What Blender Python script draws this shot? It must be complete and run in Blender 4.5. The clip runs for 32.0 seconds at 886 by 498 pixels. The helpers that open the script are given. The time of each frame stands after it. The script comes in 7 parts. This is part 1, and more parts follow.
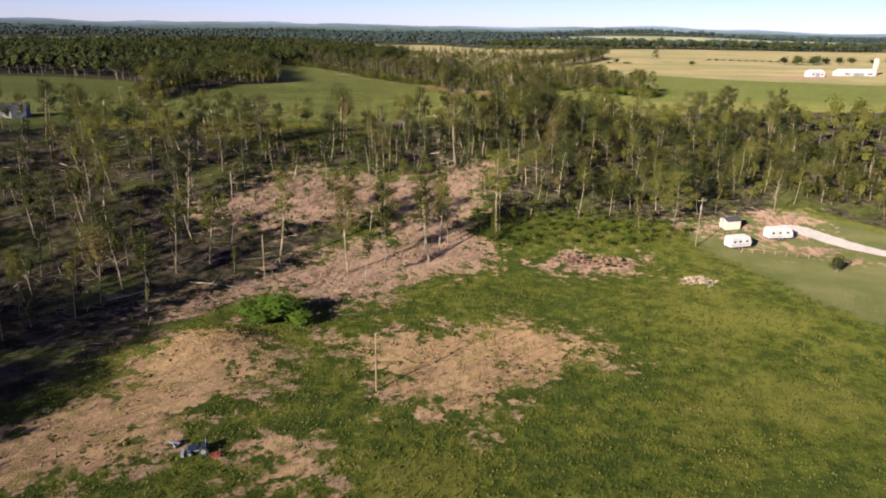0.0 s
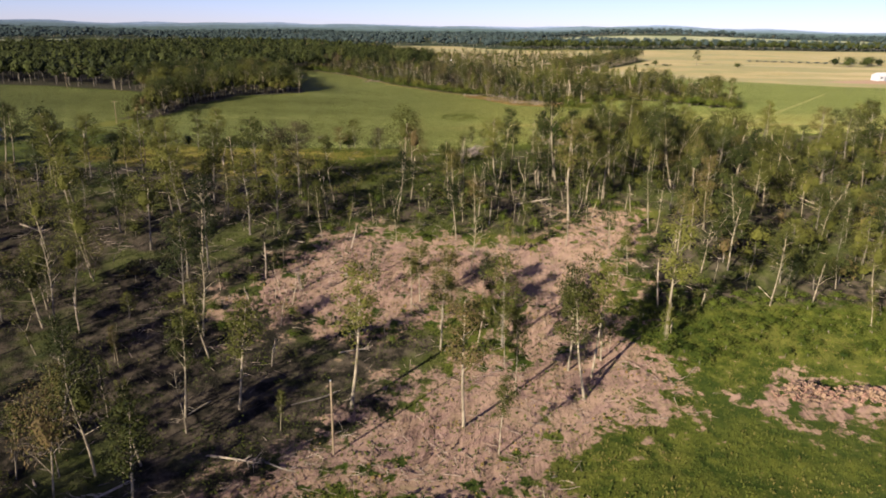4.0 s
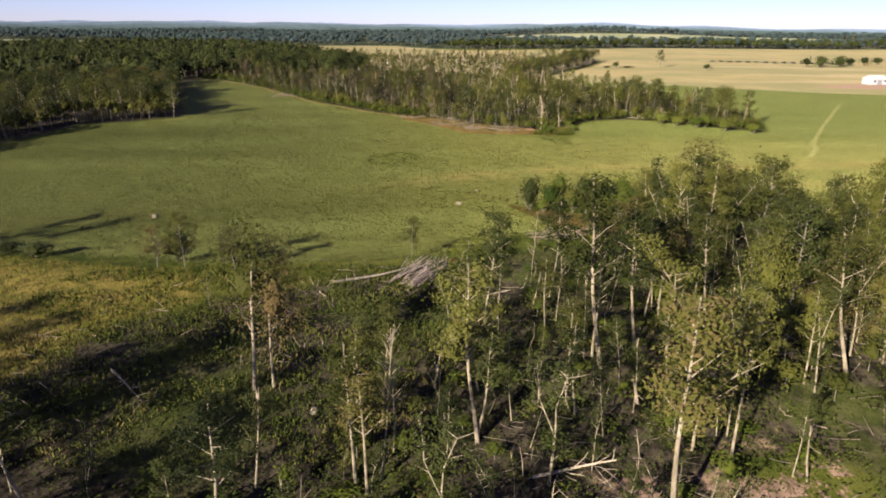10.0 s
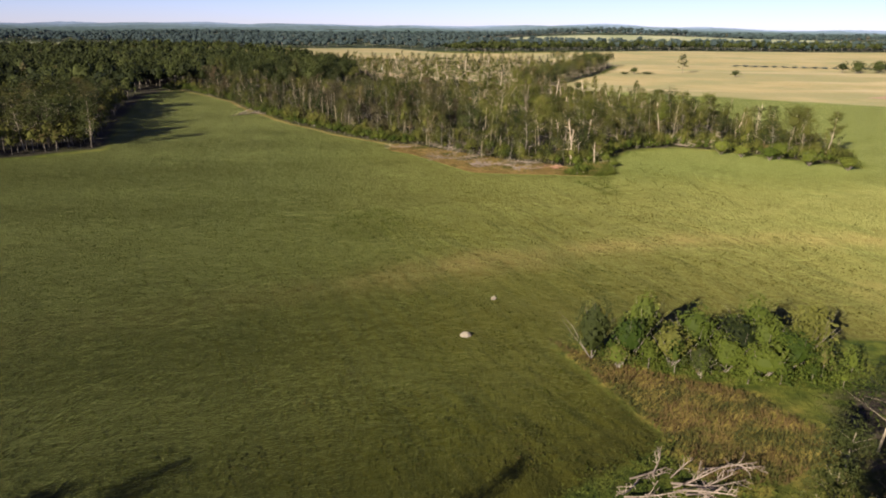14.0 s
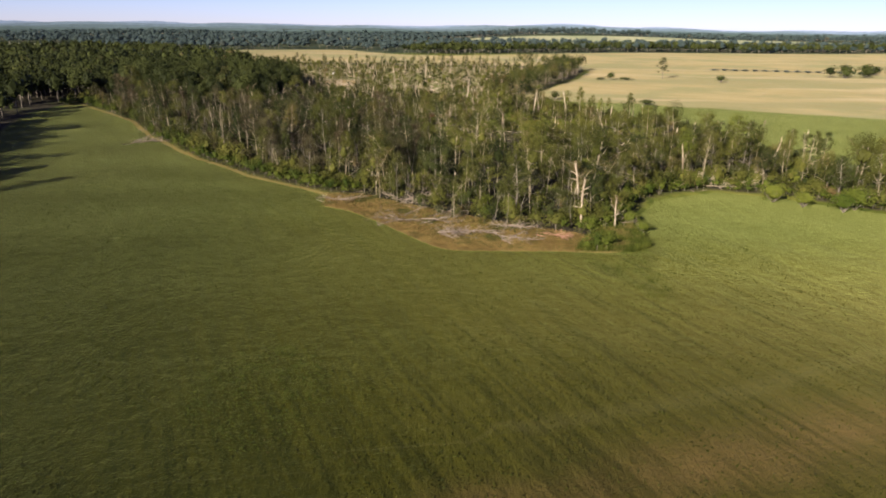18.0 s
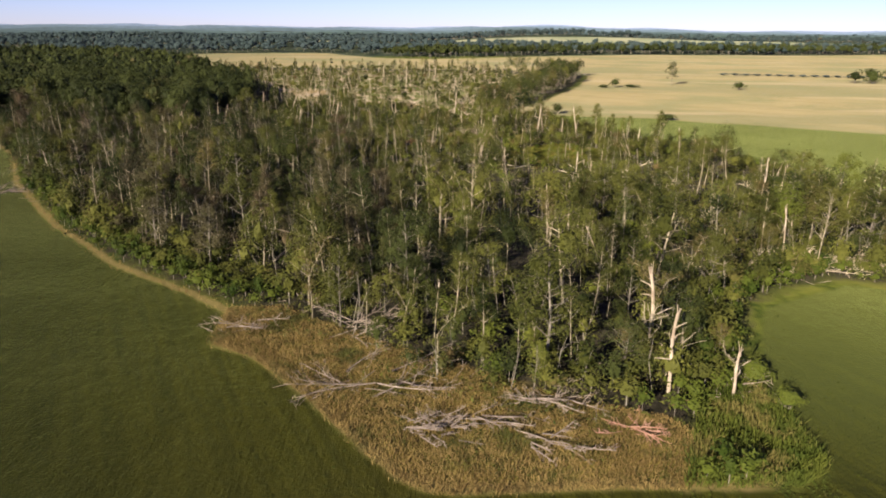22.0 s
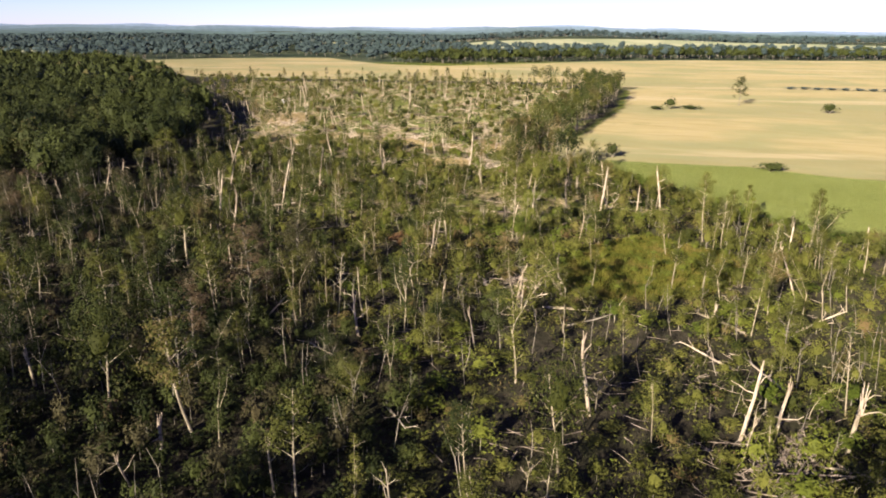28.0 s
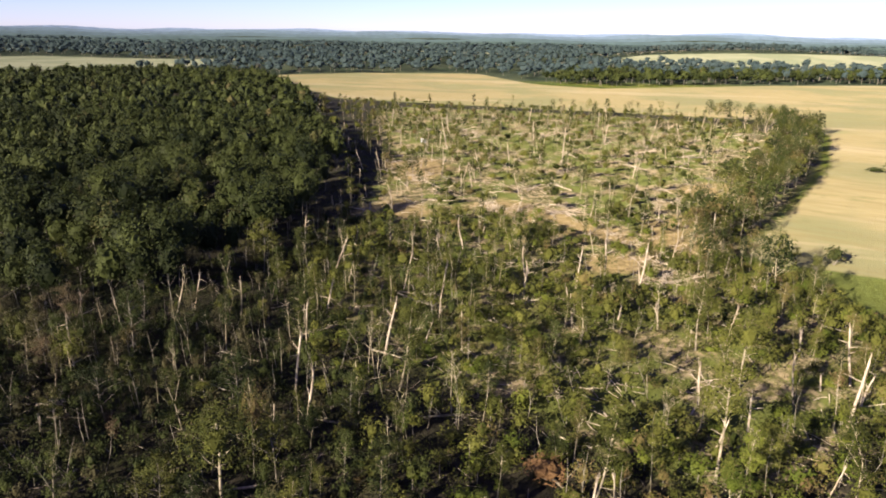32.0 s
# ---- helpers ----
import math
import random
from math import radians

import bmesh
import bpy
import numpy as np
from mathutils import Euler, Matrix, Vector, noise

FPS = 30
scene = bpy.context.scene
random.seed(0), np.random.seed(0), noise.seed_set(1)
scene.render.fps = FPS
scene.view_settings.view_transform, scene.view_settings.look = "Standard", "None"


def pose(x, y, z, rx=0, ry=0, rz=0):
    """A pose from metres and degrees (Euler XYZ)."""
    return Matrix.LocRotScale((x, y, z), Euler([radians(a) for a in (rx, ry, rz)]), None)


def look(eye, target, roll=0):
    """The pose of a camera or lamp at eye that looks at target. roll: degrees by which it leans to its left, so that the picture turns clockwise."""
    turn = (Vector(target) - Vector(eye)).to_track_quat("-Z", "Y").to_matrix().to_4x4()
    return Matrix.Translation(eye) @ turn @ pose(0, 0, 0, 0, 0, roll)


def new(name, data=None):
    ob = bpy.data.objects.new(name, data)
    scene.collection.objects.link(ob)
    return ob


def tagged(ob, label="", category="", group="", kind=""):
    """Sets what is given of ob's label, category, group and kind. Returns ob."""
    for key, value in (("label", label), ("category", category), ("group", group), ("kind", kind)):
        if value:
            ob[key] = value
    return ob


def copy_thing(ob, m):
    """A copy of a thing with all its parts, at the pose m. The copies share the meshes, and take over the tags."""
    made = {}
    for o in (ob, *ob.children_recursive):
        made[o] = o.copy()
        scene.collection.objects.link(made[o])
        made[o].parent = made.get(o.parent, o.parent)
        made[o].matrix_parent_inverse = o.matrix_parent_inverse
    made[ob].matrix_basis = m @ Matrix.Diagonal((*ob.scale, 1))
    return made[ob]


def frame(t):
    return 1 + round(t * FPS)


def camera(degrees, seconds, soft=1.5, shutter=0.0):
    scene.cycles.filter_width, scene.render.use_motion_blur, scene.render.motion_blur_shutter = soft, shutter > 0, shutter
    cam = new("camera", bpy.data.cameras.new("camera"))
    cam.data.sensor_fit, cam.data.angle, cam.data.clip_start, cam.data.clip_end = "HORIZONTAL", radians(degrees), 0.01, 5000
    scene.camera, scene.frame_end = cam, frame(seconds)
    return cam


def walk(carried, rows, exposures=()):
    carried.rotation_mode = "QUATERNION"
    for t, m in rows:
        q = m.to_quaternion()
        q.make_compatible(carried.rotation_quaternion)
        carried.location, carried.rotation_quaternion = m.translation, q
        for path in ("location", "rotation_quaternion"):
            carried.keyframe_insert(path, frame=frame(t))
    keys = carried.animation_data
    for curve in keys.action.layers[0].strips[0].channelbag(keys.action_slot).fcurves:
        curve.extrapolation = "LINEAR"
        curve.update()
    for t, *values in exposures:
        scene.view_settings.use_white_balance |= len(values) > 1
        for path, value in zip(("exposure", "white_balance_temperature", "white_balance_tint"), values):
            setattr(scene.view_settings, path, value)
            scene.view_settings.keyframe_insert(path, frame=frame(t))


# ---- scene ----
cam = camera(64.3, 32.0, soft=1.9)
PATH = [
    (0, (0.55, -1.355, 46.256), (0.555, 0.551, 45.652), 0.8),
    (0.5, (-5.358, 4.56, 46.05), (-5.356, 6.467, 45.446), 0.8),
    (1, (-10.445, 10.646, 45.821), (-10.446, 12.552, 45.216), 0.8),
    (1.5, (-14.088, 17.461, 45.821), (-14.092, 19.367, 45.216), 0.8),
    (2, (-16.485, 24.681, 45.987), (-16.493, 26.587, 45.382), 0.7),
    (2.5, (-18.131, 32.076, 46.134), (-18.143, 33.982, 45.529), 0.7),
    (3, (-19.278, 39.706, 46.087), (-19.292, 41.613, 45.482), 0.6),
    (3.5, (-19.912, 47.368, 46.074), (-19.93, 49.275, 45.47), 0.6),
    (5.5, (-21.053, 78.302, 46.048), (-21.007, 80.208, 45.443), 0.5),
    (6, (-20.849, 86.204, 46.051), (-20.802, 88.11, 45.445), 0.5),
    (6.5, (-20.65, 94.09, 46.061), (-20.582, 95.995, 45.454), 0.5),
    (7, (-20.489, 101.963, 46.087), (-20.379, 103.866, 45.481), 0.5),
    (7.5, (-20.152, 109.764, 46.176), (-20.026, 111.666, 45.569), 0.5),
    (8, (-19.787, 117.649, 46.073), (-19.649, 119.549, 45.466), 0.4),
    (8.5, (-19.259, 125.337, 46.052), (-19.114, 127.238, 45.445), 0.4),
    (9, (-18.204, 133.125, 46.023), (-18.056, 135.025, 45.416), 0.4),
    (9.5, (-17.647, 140.883, 46.114), (-17.498, 142.783, 45.507), 0.4),
    (10, (-16.979, 148.524, 46.279), (-16.831, 150.423, 45.671), 0.4),
    (10.5, (-16.499, 156.313, 46.176), (-16.349, 158.213, 45.57), 0.4),
    (11, (-15.82, 164.462, 46.156), (-15.671, 166.362, 45.55), 0.4),
    (11.5, (-15.184, 172.392, 46.172), (-15.036, 174.293, 45.566), 0.4),
    (12, (-14.481, 180.246, 46.232), (-14.334, 182.146, 45.627), 0.4),
    (12.5, (-13.743, 188.2, 46.301), (-13.597, 190.101, 45.696), 0.4),
    (13, (-13.042, 195.734, 46.372), (-12.897, 197.635, 45.767), 0.4),
    (13.5, (-12.39, 203.154, 46.551), (-12.246, 205.055, 45.946), 0.4),
    (14, (-11.627, 210.89, 46.641), (-11.482, 212.791, 46.036), 0.4),
    (14.5, (-10.931, 218.545, 46.78), (-10.758, 220.443, 46.175), 0.4),
    (16.5, (-8.402, 249.046, 47.207), (-8.175, 250.938, 46.601), 0.4),
    (17, (-7.926, 256.785, 47.358), (-7.692, 258.676, 46.752), 0.4),
    (17.5, (-6.916, 264.491, 47.356), (-6.676, 266.382, 46.751), 0.4),
    (18, (-5.933, 272.478, 47.294), (-5.681, 274.368, 46.689), 0.5),
    (18.5, (-4.905, 280.408, 47.323), (-4.632, 282.295, 46.72), 0.5),
    (19, (-3.836, 288.338, 47.319), (-3.536, 290.221, 46.715), 0.5),
    (19.5, (-2.731, 296.306, 47.298), (-2.432, 298.189, 46.694), 0.5),
    (20, (-1.422, 304.284, 47.386), (-1.125, 306.168, 46.783), 0.5),
    (20.5, (-0.374, 312.344, 47.335), (-0.077, 314.228, 46.733), 0.4),
    (21, (0.988, 320.167, 47.349), (1.282, 322.051, 46.747), 0.4),
    (21.5, (2.413, 328.005, 47.3), (2.704, 329.89, 46.699), 0.4),
    (22, (3.794, 335.836, 47.245), (4.083, 337.721, 46.644), 0.3),
    (22.5, (5.114, 343.655, 47.162), (5.401, 345.541, 46.562), 0.3),
    (23, (6.418, 351.497, 47.248), (6.704, 353.383, 46.648), 0.4),
    (23.5, (7.64, 359.627, 47.28), (7.925, 361.513, 46.678), 0.4),
    (24, (8.98, 367.722, 47.188), (9.264, 369.608, 46.587), 0.3),
    (24.5, (10.326, 375.663, 47.256), (10.609, 377.55, 46.655), 0.4),
    (25, (11.623, 383.772, 47.394), (11.905, 385.659, 46.794), 0.3),
    (25.5, (12.91, 391.789, 47.495), (13.192, 393.675, 46.895), 0.4),
    (27.5, (18.397, 423.732, 49.522), (18.648, 425.622, 48.919), 0.2),
    (28, (19.309, 431.264, 50.884), (19.56, 433.155, 50.281), 0.3),
    (28.5, (20.083, 438.278, 52.506), (20.338, 440.169, 51.906), 0.4),
    (28.8, (20.355, 442.358, 53.572), (20.606, 444.249, 52.972), 0.40),
    (28.9, (20.445, 443.718, 53.927), (20.676, 445.611, 53.328), 0.40),
    (29, (20.536, 445.078, 54.282), (20.705, 446.978, 53.683), 0.40),
    (29.1, (20.742, 446.382, 54.638), (20.786, 448.284, 54.039), 0.42),
    (29.2, (20.948, 447.686, 54.994), (20.877, 449.584, 54.394), 0.44),
    (29.3, (21.155, 448.990, 55.350), (20.985, 450.882, 54.750), 0.46),
    (29.4, (21.361, 450.294, 55.706), (21.166, 452.186, 55.105), 0.48),
    (29.5, (21.567, 451.598, 56.062), (21.372, 453.496, 55.461), 0.5),
    (30, (21.983, 458.414, 57.818), (21.803, 460.313, 57.219), 0.5),
    (30.5, (22.087, 464.946, 59.615), (21.919, 466.846, 59.015), 0.5),
    (31, (21.98, 471.267, 61.465), (21.822, 473.168, 60.866), 0.6),
    (31.5, (21.814, 477.387, 63.292), (21.662, 479.29, 62.694), 0.6),
    (32, (21.478, 483.73, 64.947), (21.333, 485.633, 64.351), 0.7),
]
walk(cam, [(t, look(eye, target, roll)) for t, eye, target, roll in PATH],
     exposures=[(0, 1.3, 6000, 14), (10, 1.32, 6000, 14), (17, 1.24, 6000, 14), (22, 1.27, 6000, 14), (27.5, 1.6, 6000, 14), (32, 1.66, 6000, 14)])

# ---- light: low sun behind and to the left, clear hazy sky ----
SUN_AZ, SUN_EL = 220.0, 19.5          # degrees clockwise from +y, degrees above the horizon
world = bpy.data.worlds.new("sky")
scene.world = world
world.use_nodes = True
wn, wl = world.node_tree.nodes, world.node_tree.links
wn.clear()
sky = wn.new("ShaderNodeTexSky")
sky.sky_type, sky.sun_disc = "NISHITA", False
sky.sun_elevation, sky.sun_rotation = radians(SUN_EL), radians(SUN_AZ)
sky.altitude, sky.air_density, sky.dust_density, sky.ozone_density = 200, 0.7, 0.1, 4.0
bg = wn.new("ShaderNodeBackground")
bg.inputs["Strength"].default_value = 0.049
wo = wn.new("ShaderNodeOutputWorld")
veil = wn.new("ShaderNodeMix")
veil.data_type, veil.blend_type = "RGBA", "MULTIPLY"
veil.inputs[0].default_value, veil.inputs[7].default_value = 1.0, (1.11, 0.96, 1.12, 1)
wl.new(sky.outputs[0], veil.inputs[6])
wl.new(veil.outputs[2], bg.inputs[0])
haze = wn.new("ShaderNodeBackground")      # even veil of summer haze over the whole sky
haze.inputs[0].default_value, haze.inputs[1].default_value = (0.022, 0.006, 0.008, 1), 1.0
both = wn.new("ShaderNodeAddShader")
wl.new(bg.outputs[0], both.inputs[0])
wl.new(haze.outputs[0], both.inputs[1])
wl.new(both.outputs[0], wo.inputs[0])
sun = new("sun", bpy.data.lights.new("sun", "SUN"))
sun.data.energy, sun.data.angle, sun.data.color = 5.0, radians(0.55), (1.0, 0.86, 0.66)
a, e = radians(SUN_AZ), radians(SUN_EL)
sun.matrix_world = look((math.sin(a) * math.cos(e) * 400, math.cos(a) * math.cos(e) * 400, math.sin(e) * 400), (0, 0, 0))


# ---- materials ----
def shader(name):
    m = bpy.data.materials.new(name)
    m.use_nodes = True
    nt = m.node_tree
    p = nt.nodes["Principled BSDF"]
    p.inputs["Roughness"].default_value = 0.85
    p.inputs["Specular IOR Level"].default_value = 0.2
    p.inputs["Diffuse Roughness"].default_value = 0.6
    return m, nt, p


def put(nt, sock, v):
    if hasattr(v, "is_output"):
        nt.links.new(v, sock)
    else:
        sock.default_value = v


def nz(nt, scale, detail=4.0, rough=0.6, vec=None, stretch=None, turn=0.0):
    n = nt.nodes.new("ShaderNodeTexNoise")
    n.inputs["Scale"].default_value, n.inputs["Detail"].default_value, n.inputs["Roughness"].default_value = scale, detail, rough
    if vec is None:
        vec = nt.nodes.new("ShaderNodeTexCoord").outputs["Object"]
    if stretch:
        mp = nt.nodes.new("ShaderNodeMapping")
        mp.vector_type = "TEXTURE"
        mp.inputs["Rotation"].default_value = (0, 0, radians(turn))
        mp.inputs["Scale"].default_value = tuple(1 / v for v in stretch)
        nt.links.new(vec, mp.inputs[0])
        vec = mp.outputs[0]
    nt.links.new(vec, n.inputs["Vector"])
    return n.outputs["Fac"]


def calc(nt, op, a, b=0.0, c=0.0):
    n = nt.nodes.new("ShaderNodeMath")
    n.operation = op
    for s, v in zip(n.inputs, (a, b, c)):
        put(nt, s, v)
    return n.outputs[0]


def ramp(nt, v, lo, hi, a=0.0, b=1.0):
    n = nt.nodes.new("ShaderNodeMapRange")
    n.interpolation_type = "SMOOTHSTEP"
    for s, q in zip(n.inputs, (v, lo, hi, a, b)):
        put(nt, s, q)
    return n.outputs[0]


def mix(nt, f, a, b):
    n = nt.nodes.new("ShaderNodeMix")
    n.data_type = "RGBA"
    put(nt, n.inputs[0], f)
    for s, v in ((n.inputs[6], a), (n.inputs[7], b)):
        put(nt, s, (*v, 1) if isinstance(v, tuple) else v)
    return n.outputs[2]


def attr(nt, name):
    n = nt.nodes.new("ShaderNodeAttribute")
    n.attribute_name = name
    return n.outputs["Fac"]


def bump(nt, p, h, strength=0.5, dist=0.1):
    n = nt.nodes.new("ShaderNodeBump")
    n.inputs["Strength"].default_value, n.inputs["Distance"].default_value = strength, dist
    put(nt, n.inputs["Height"], h)
    nt.links.new(n.outputs[0], p.inputs["Normal"])


def leaf_mat(name, dark, light, dry=(0.16, 0.12, 0.05), dryness=0.1):
    """Foliage: hue varies by plant (attribute tint or object) and by leaf clump."""
    m, nt, p = shader(name)
    g = nt.nodes.new("ShaderNodeNewGeometry").outputs["Random Per Island"]
    o = nt.nodes.new("ShaderNodeObjectInfo").outputs["Random"]
    t = calc(nt, "FRACT", calc(nt, "ADD", attr(nt, "tint"), o))
    f = calc(nt, "ADD", calc(nt, "MULTIPLY", g, 0.28), calc(nt, "MULTIPLY", t, 0.72))
    c = mix(nt, f, dark, light)
    d = ramp(nt, calc(nt, "ADD", calc(nt, "MULTIPLY", calc(nt, "FRACT", calc(nt, "MULTIPLY", t, 7.3)), 0.78), calc(nt, "MULTIPLY", g, 0.22)), 1.0 - dryness - 0.12, 1.0 - dryness + 0.12)
    c = mix(nt, d, c, dry)
    c = mix(nt, 0.32, c, (0.0, 0.0, 0.0))
    put(nt, p.inputs["Base Color"], c)
    p.inputs["Roughness"].default_value = 0.7
    p.inputs["Specular IOR Level"].default_value = 0.1
    tr = nt.nodes.new("ShaderNodeBsdfTranslucent")
    nt.links.new(c, tr.inputs[0])
    mx = nt.nodes.new("ShaderNodeMixShader")
    mx.inputs[0].default_value = 0.06
    nt.links.new(p.outputs[0], mx.inputs[1])
    nt.links.new(tr.outputs[0], mx.inputs[2])
    nt.links.new(mx.outputs[0], nt.nodes["Material Output"].inputs[0])
    return m


def grass_mat(name, dark, light, dry, dryness=0.3):
    """Grass: colour drifts in soft patches over the ground, with little change from blade to blade."""
    m, nt, p = shader(name)
    g = nt.nodes.new("ShaderNodeNewGeometry").outputs["Random Per Island"]
    f = calc(nt, "ADD", calc(nt, "MULTIPLY", g, 0.3), calc(nt, "MULTIPLY", ramp(nt, nz(nt, 0.3, 5, 0.65), 0.35, 0.65), 0.7))
    c = mix(nt, f, dark, light)
    c = mix(nt, ramp(nt, calc(nt, "ADD", nz(nt, 0.17, 5, 0.7), calc(nt, "MULTIPLY", g, 0.08)), 0.72 - dryness * 0.6, 0.84 - dryness * 0.6), c, dry)
    put(nt, p.inputs["Base Color"], mix(nt, 0.28, c, (0.0, 0.0, 0.0)))
    p.inputs["Roughness"].default_value, p.inputs["Specular IOR Level"].default_value = 0.8, 0.1
    return m


def plain(name, a, b, scale=3.0, rough=0.8, metal=0.0, relief=0.2, stretch=None):
    m, nt, p = shader(name)
    f = nz(nt, scale, 5, 0.65, stretch=stretch)
    big = nz(nt, scale * 0.13, 2)
    put(nt, p.inputs["Base Color"], mix(nt, ramp(nt, calc(nt, "ADD", calc(nt, "MULTIPLY", f, 0.6), calc(nt, "MULTIPLY", big, 0.4)), 0.35, 0.65), a, b))
    p.inputs["Roughness"].default_value, p.inputs["Metallic"].default_value = rough, metal
    bump(nt, p, f, relief, 0.03)
    return m


LEAF_OLIVE = leaf_mat("leaf_olive", (0.016, 0.024, 0.004), (0.165, 0.165, 0.031), dry=(0.17, 0.115, 0.05), dryness=0.13)
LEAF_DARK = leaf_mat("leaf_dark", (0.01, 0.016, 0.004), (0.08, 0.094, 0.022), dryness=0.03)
LEAF_BRIGHT = leaf_mat("leaf_bright", (0.05, 0.073, 0.008), (0.17, 0.185, 0.027), dryness=0.04)
LEAF_WEED = leaf_mat("leaf_weed", (0.024, 0.044, 0.005), (0.115, 0.138, 0.018), dryness=0.07)
LEAF_BUSH = leaf_mat("leaf_bush", (0.05, 0.092, 0.008), (0.1, 0.155, 0.014), dryness=0.02)
# blue-grey of the distant air painted into the leaf colour
LEAF_FAR_HAZED = leaf_mat("leaf_far_hazed", (0.046, 0.068, 0.062), (0.066, 0.092, 0.085), dryness=0.02)
LEAF_DEAD = leaf_mat("leaf_dead", (0.14, 0.075, 0.03), (0.28, 0.16, 0.07), dryness=0.2)
LEAF_WITHERED = leaf_mat("leaf_withered", (0.028, 0.026, 0.011), (0.112, 0.098, 0.042), dry=(0.15, 0.1, 0.055), dryness=0.15)
GRASS_DRY = grass_mat("grass_dry", (0.19, 0.135, 0.042), (0.36, 0.26, 0.09), (0.2, 0.115, 0.04))
GRASS_RUST = grass_mat("grass_rust", (0.16, 0.105, 0.033), (0.32, 0.225, 0.075), (0.09, 0.09, 0.024), 0.3)
GRASS_CORNER = grass_mat("grass_corner", (0.07, 0.045, 0.016), (0.16, 0.11, 0.038), (0.05, 0.055, 0.014), 0.35)
GRASS_STORM = grass_mat("grass_storm", (0.06, 0.075, 0.009), (0.17, 0.165, 0.024), (0.22, 0.165, 0.045), 0.25)
GRASS_MEADOW = grass_mat("grass_meadow", (0.085, 0.1, 0.013), (0.25, 0.235, 0.036), (0.33, 0.245, 0.07), 0.25)
GRASS_GREEN = grass_mat("grass_green", (0.03, 0.05, 0.006), (0.115, 0.13, 0.018), (0.17, 0.145, 0.04), 0.3)
GRASS_HAY = grass_mat("grass_hay", (0.016, 0.019, 0.001), (0.054, 0.054, 0.004), (0.075, 0.055, 0.015), 0.2)
GRASS_TUFT = grass_mat("grass_tuft", (0.016, 0.025, 0.002), (0.05, 0.059, 0.005), (0.075, 0.058, 0.015), 0.12)
LEAF_RED = leaf_mat("leaf_red", (0.06, 0.01, 0.012), (0.19, 0.03, 0.03), dry=(0.12, 0.05, 0.04), dryness=0.1)
BRUSH_DEAD = leaf_mat("brush_dead", (0.09, 0.055, 0.05), (0.21, 0.14, 0.125), dry=(0.2, 0.13, 0.09), dryness=0.2)
BARK_PALE = plain("bark_pale", (0.13, 0.105, 0.068), (0.38, 0.32, 0.22), 2.5, 0.9, relief=0.4, stretch=(1, 1, 0.25))
BARK_GREY = plain("bark_grey", (0.09, 0.075, 0.058), (0.24, 0.21, 0.16), 2.5, 0.9, relief=0.4, stretch=(1, 1, 0.25))
WOOD_BARE = plain("wood_bare", (0.24, 0.185, 0.125), (0.5, 0.42, 0.31), 2.0, 0.85, relief=0.3, stretch=(1, 1, 0.3))
STICK = plain("stick", (0.09, 0.068, 0.052), (0.34, 0.275, 0.21), 0.6, 0.9)


# ---- the lie of the land ----
def sstep(a, b, v):
    s = np.clip((v - a) / (b - a), 0, 1)
    return s * s * (3 - 2 * s)


def lumps(x, y, cell, seed):
    """Smooth random relief with cells of that size, about -1 to 1."""
    r = np.random.RandomState(seed)
    z = np.zeros(np.shape(x))
    for k in range(5):
        th, ph = r.uniform(0, math.pi), r.uniform(0, 6.28)
        w = 2 * math.pi / (cell * r.uniform(0.7, 1.5))
        z = z + np.sin((x * math.cos(th) + y * math.sin(th)) * w + ph + 1.3 * np.sin(y * w * 0.37 + k))
    return z / 5


def land(x, y):
    x, y = np.asarray(x, float), np.asarray(y, float)
    u = y - 0.25 * np.clip(x, -120, 160)
    z = -1.2 + 15.6 * sstep(126, 230, u) - 3.0 * sstep(245, 290, u) - 2.0 * sstep(430, 700, y)
    z = z - 0.02 * (np.clip(x, -90, 110) - 20) * sstep(330, 400, y) * (1 - sstep(640, 760, y))
    far = np.hypot(x, y)
    z = z + 0.25 * lumps(x, y, 34, 3) + 0.12 * lumps(x, y, 9, 5)
    z = z + sstep(950, 2200, far) * (9 * lumps(x, y, 700, 11) + 3)
    # low hills on the skyline
    back = sstep(2600, 4300, far)
    brg = np.degrees(np.arctan2(x, y))
    hill = 8 + 14 * np.exp(-((brg - 14.5) / 5.0) ** 2) + 9 * np.exp(-((brg + 12) / 9) ** 2) + 14 * np.exp(-((brg + 33) / 10) ** 2) - 9 * sstep(22, 30, brg)
    z = z + back * hill + 2.5 * back * lumps(x, y, 420, 17)
    # hollow under the eastern wood, and a sloping field among the far woods
    z = z - 3.5 * sstep(28, 60, x) * sstep(190, 222, y) * (1 - sstep(264, 290, y))
    z = z + 15 * np.exp(-((x - 520) / 420) ** 2 - ((y - 1960) / 240) ** 2)
    # spoil heap
    z = z + 2.4 * np.exp(-(((x + 34) / 8) ** 2 + ((y - 96) / 5.5) ** 2)) * (1 + 0.25 * lumps(x, y, 4, 8))
    return z


def ground_at(x, y):
    return float(land(x, y))


def inside(x, y, pts):
    """Signed distance to a polygon, positive within."""
    p = np.array(pts, float)
    q = np.roll(p, -1, 0)
    d2, odd = np.full(x.shape, 1e12), np.zeros(x.shape, bool)
    for (ax, ay), (bx, by) in zip(p, q):
        ex, ey = bx - ax, by - ay
        t = np.clip(((x - ax) * ex + (y - ay) * ey) / (ex * ex + ey * ey + 1e-9), 0, 1)
        d2 = np.minimum(d2, (x - ax - t * ex) ** 2 + (y - ay - t * ey) ** 2)
        if by != ay:
            odd ^= ((ay > y) != (by > y)) & (x < ex * (y - ay) / ey + ax)
    return np.where(odd, 1, -1) * np.sqrt(d2)


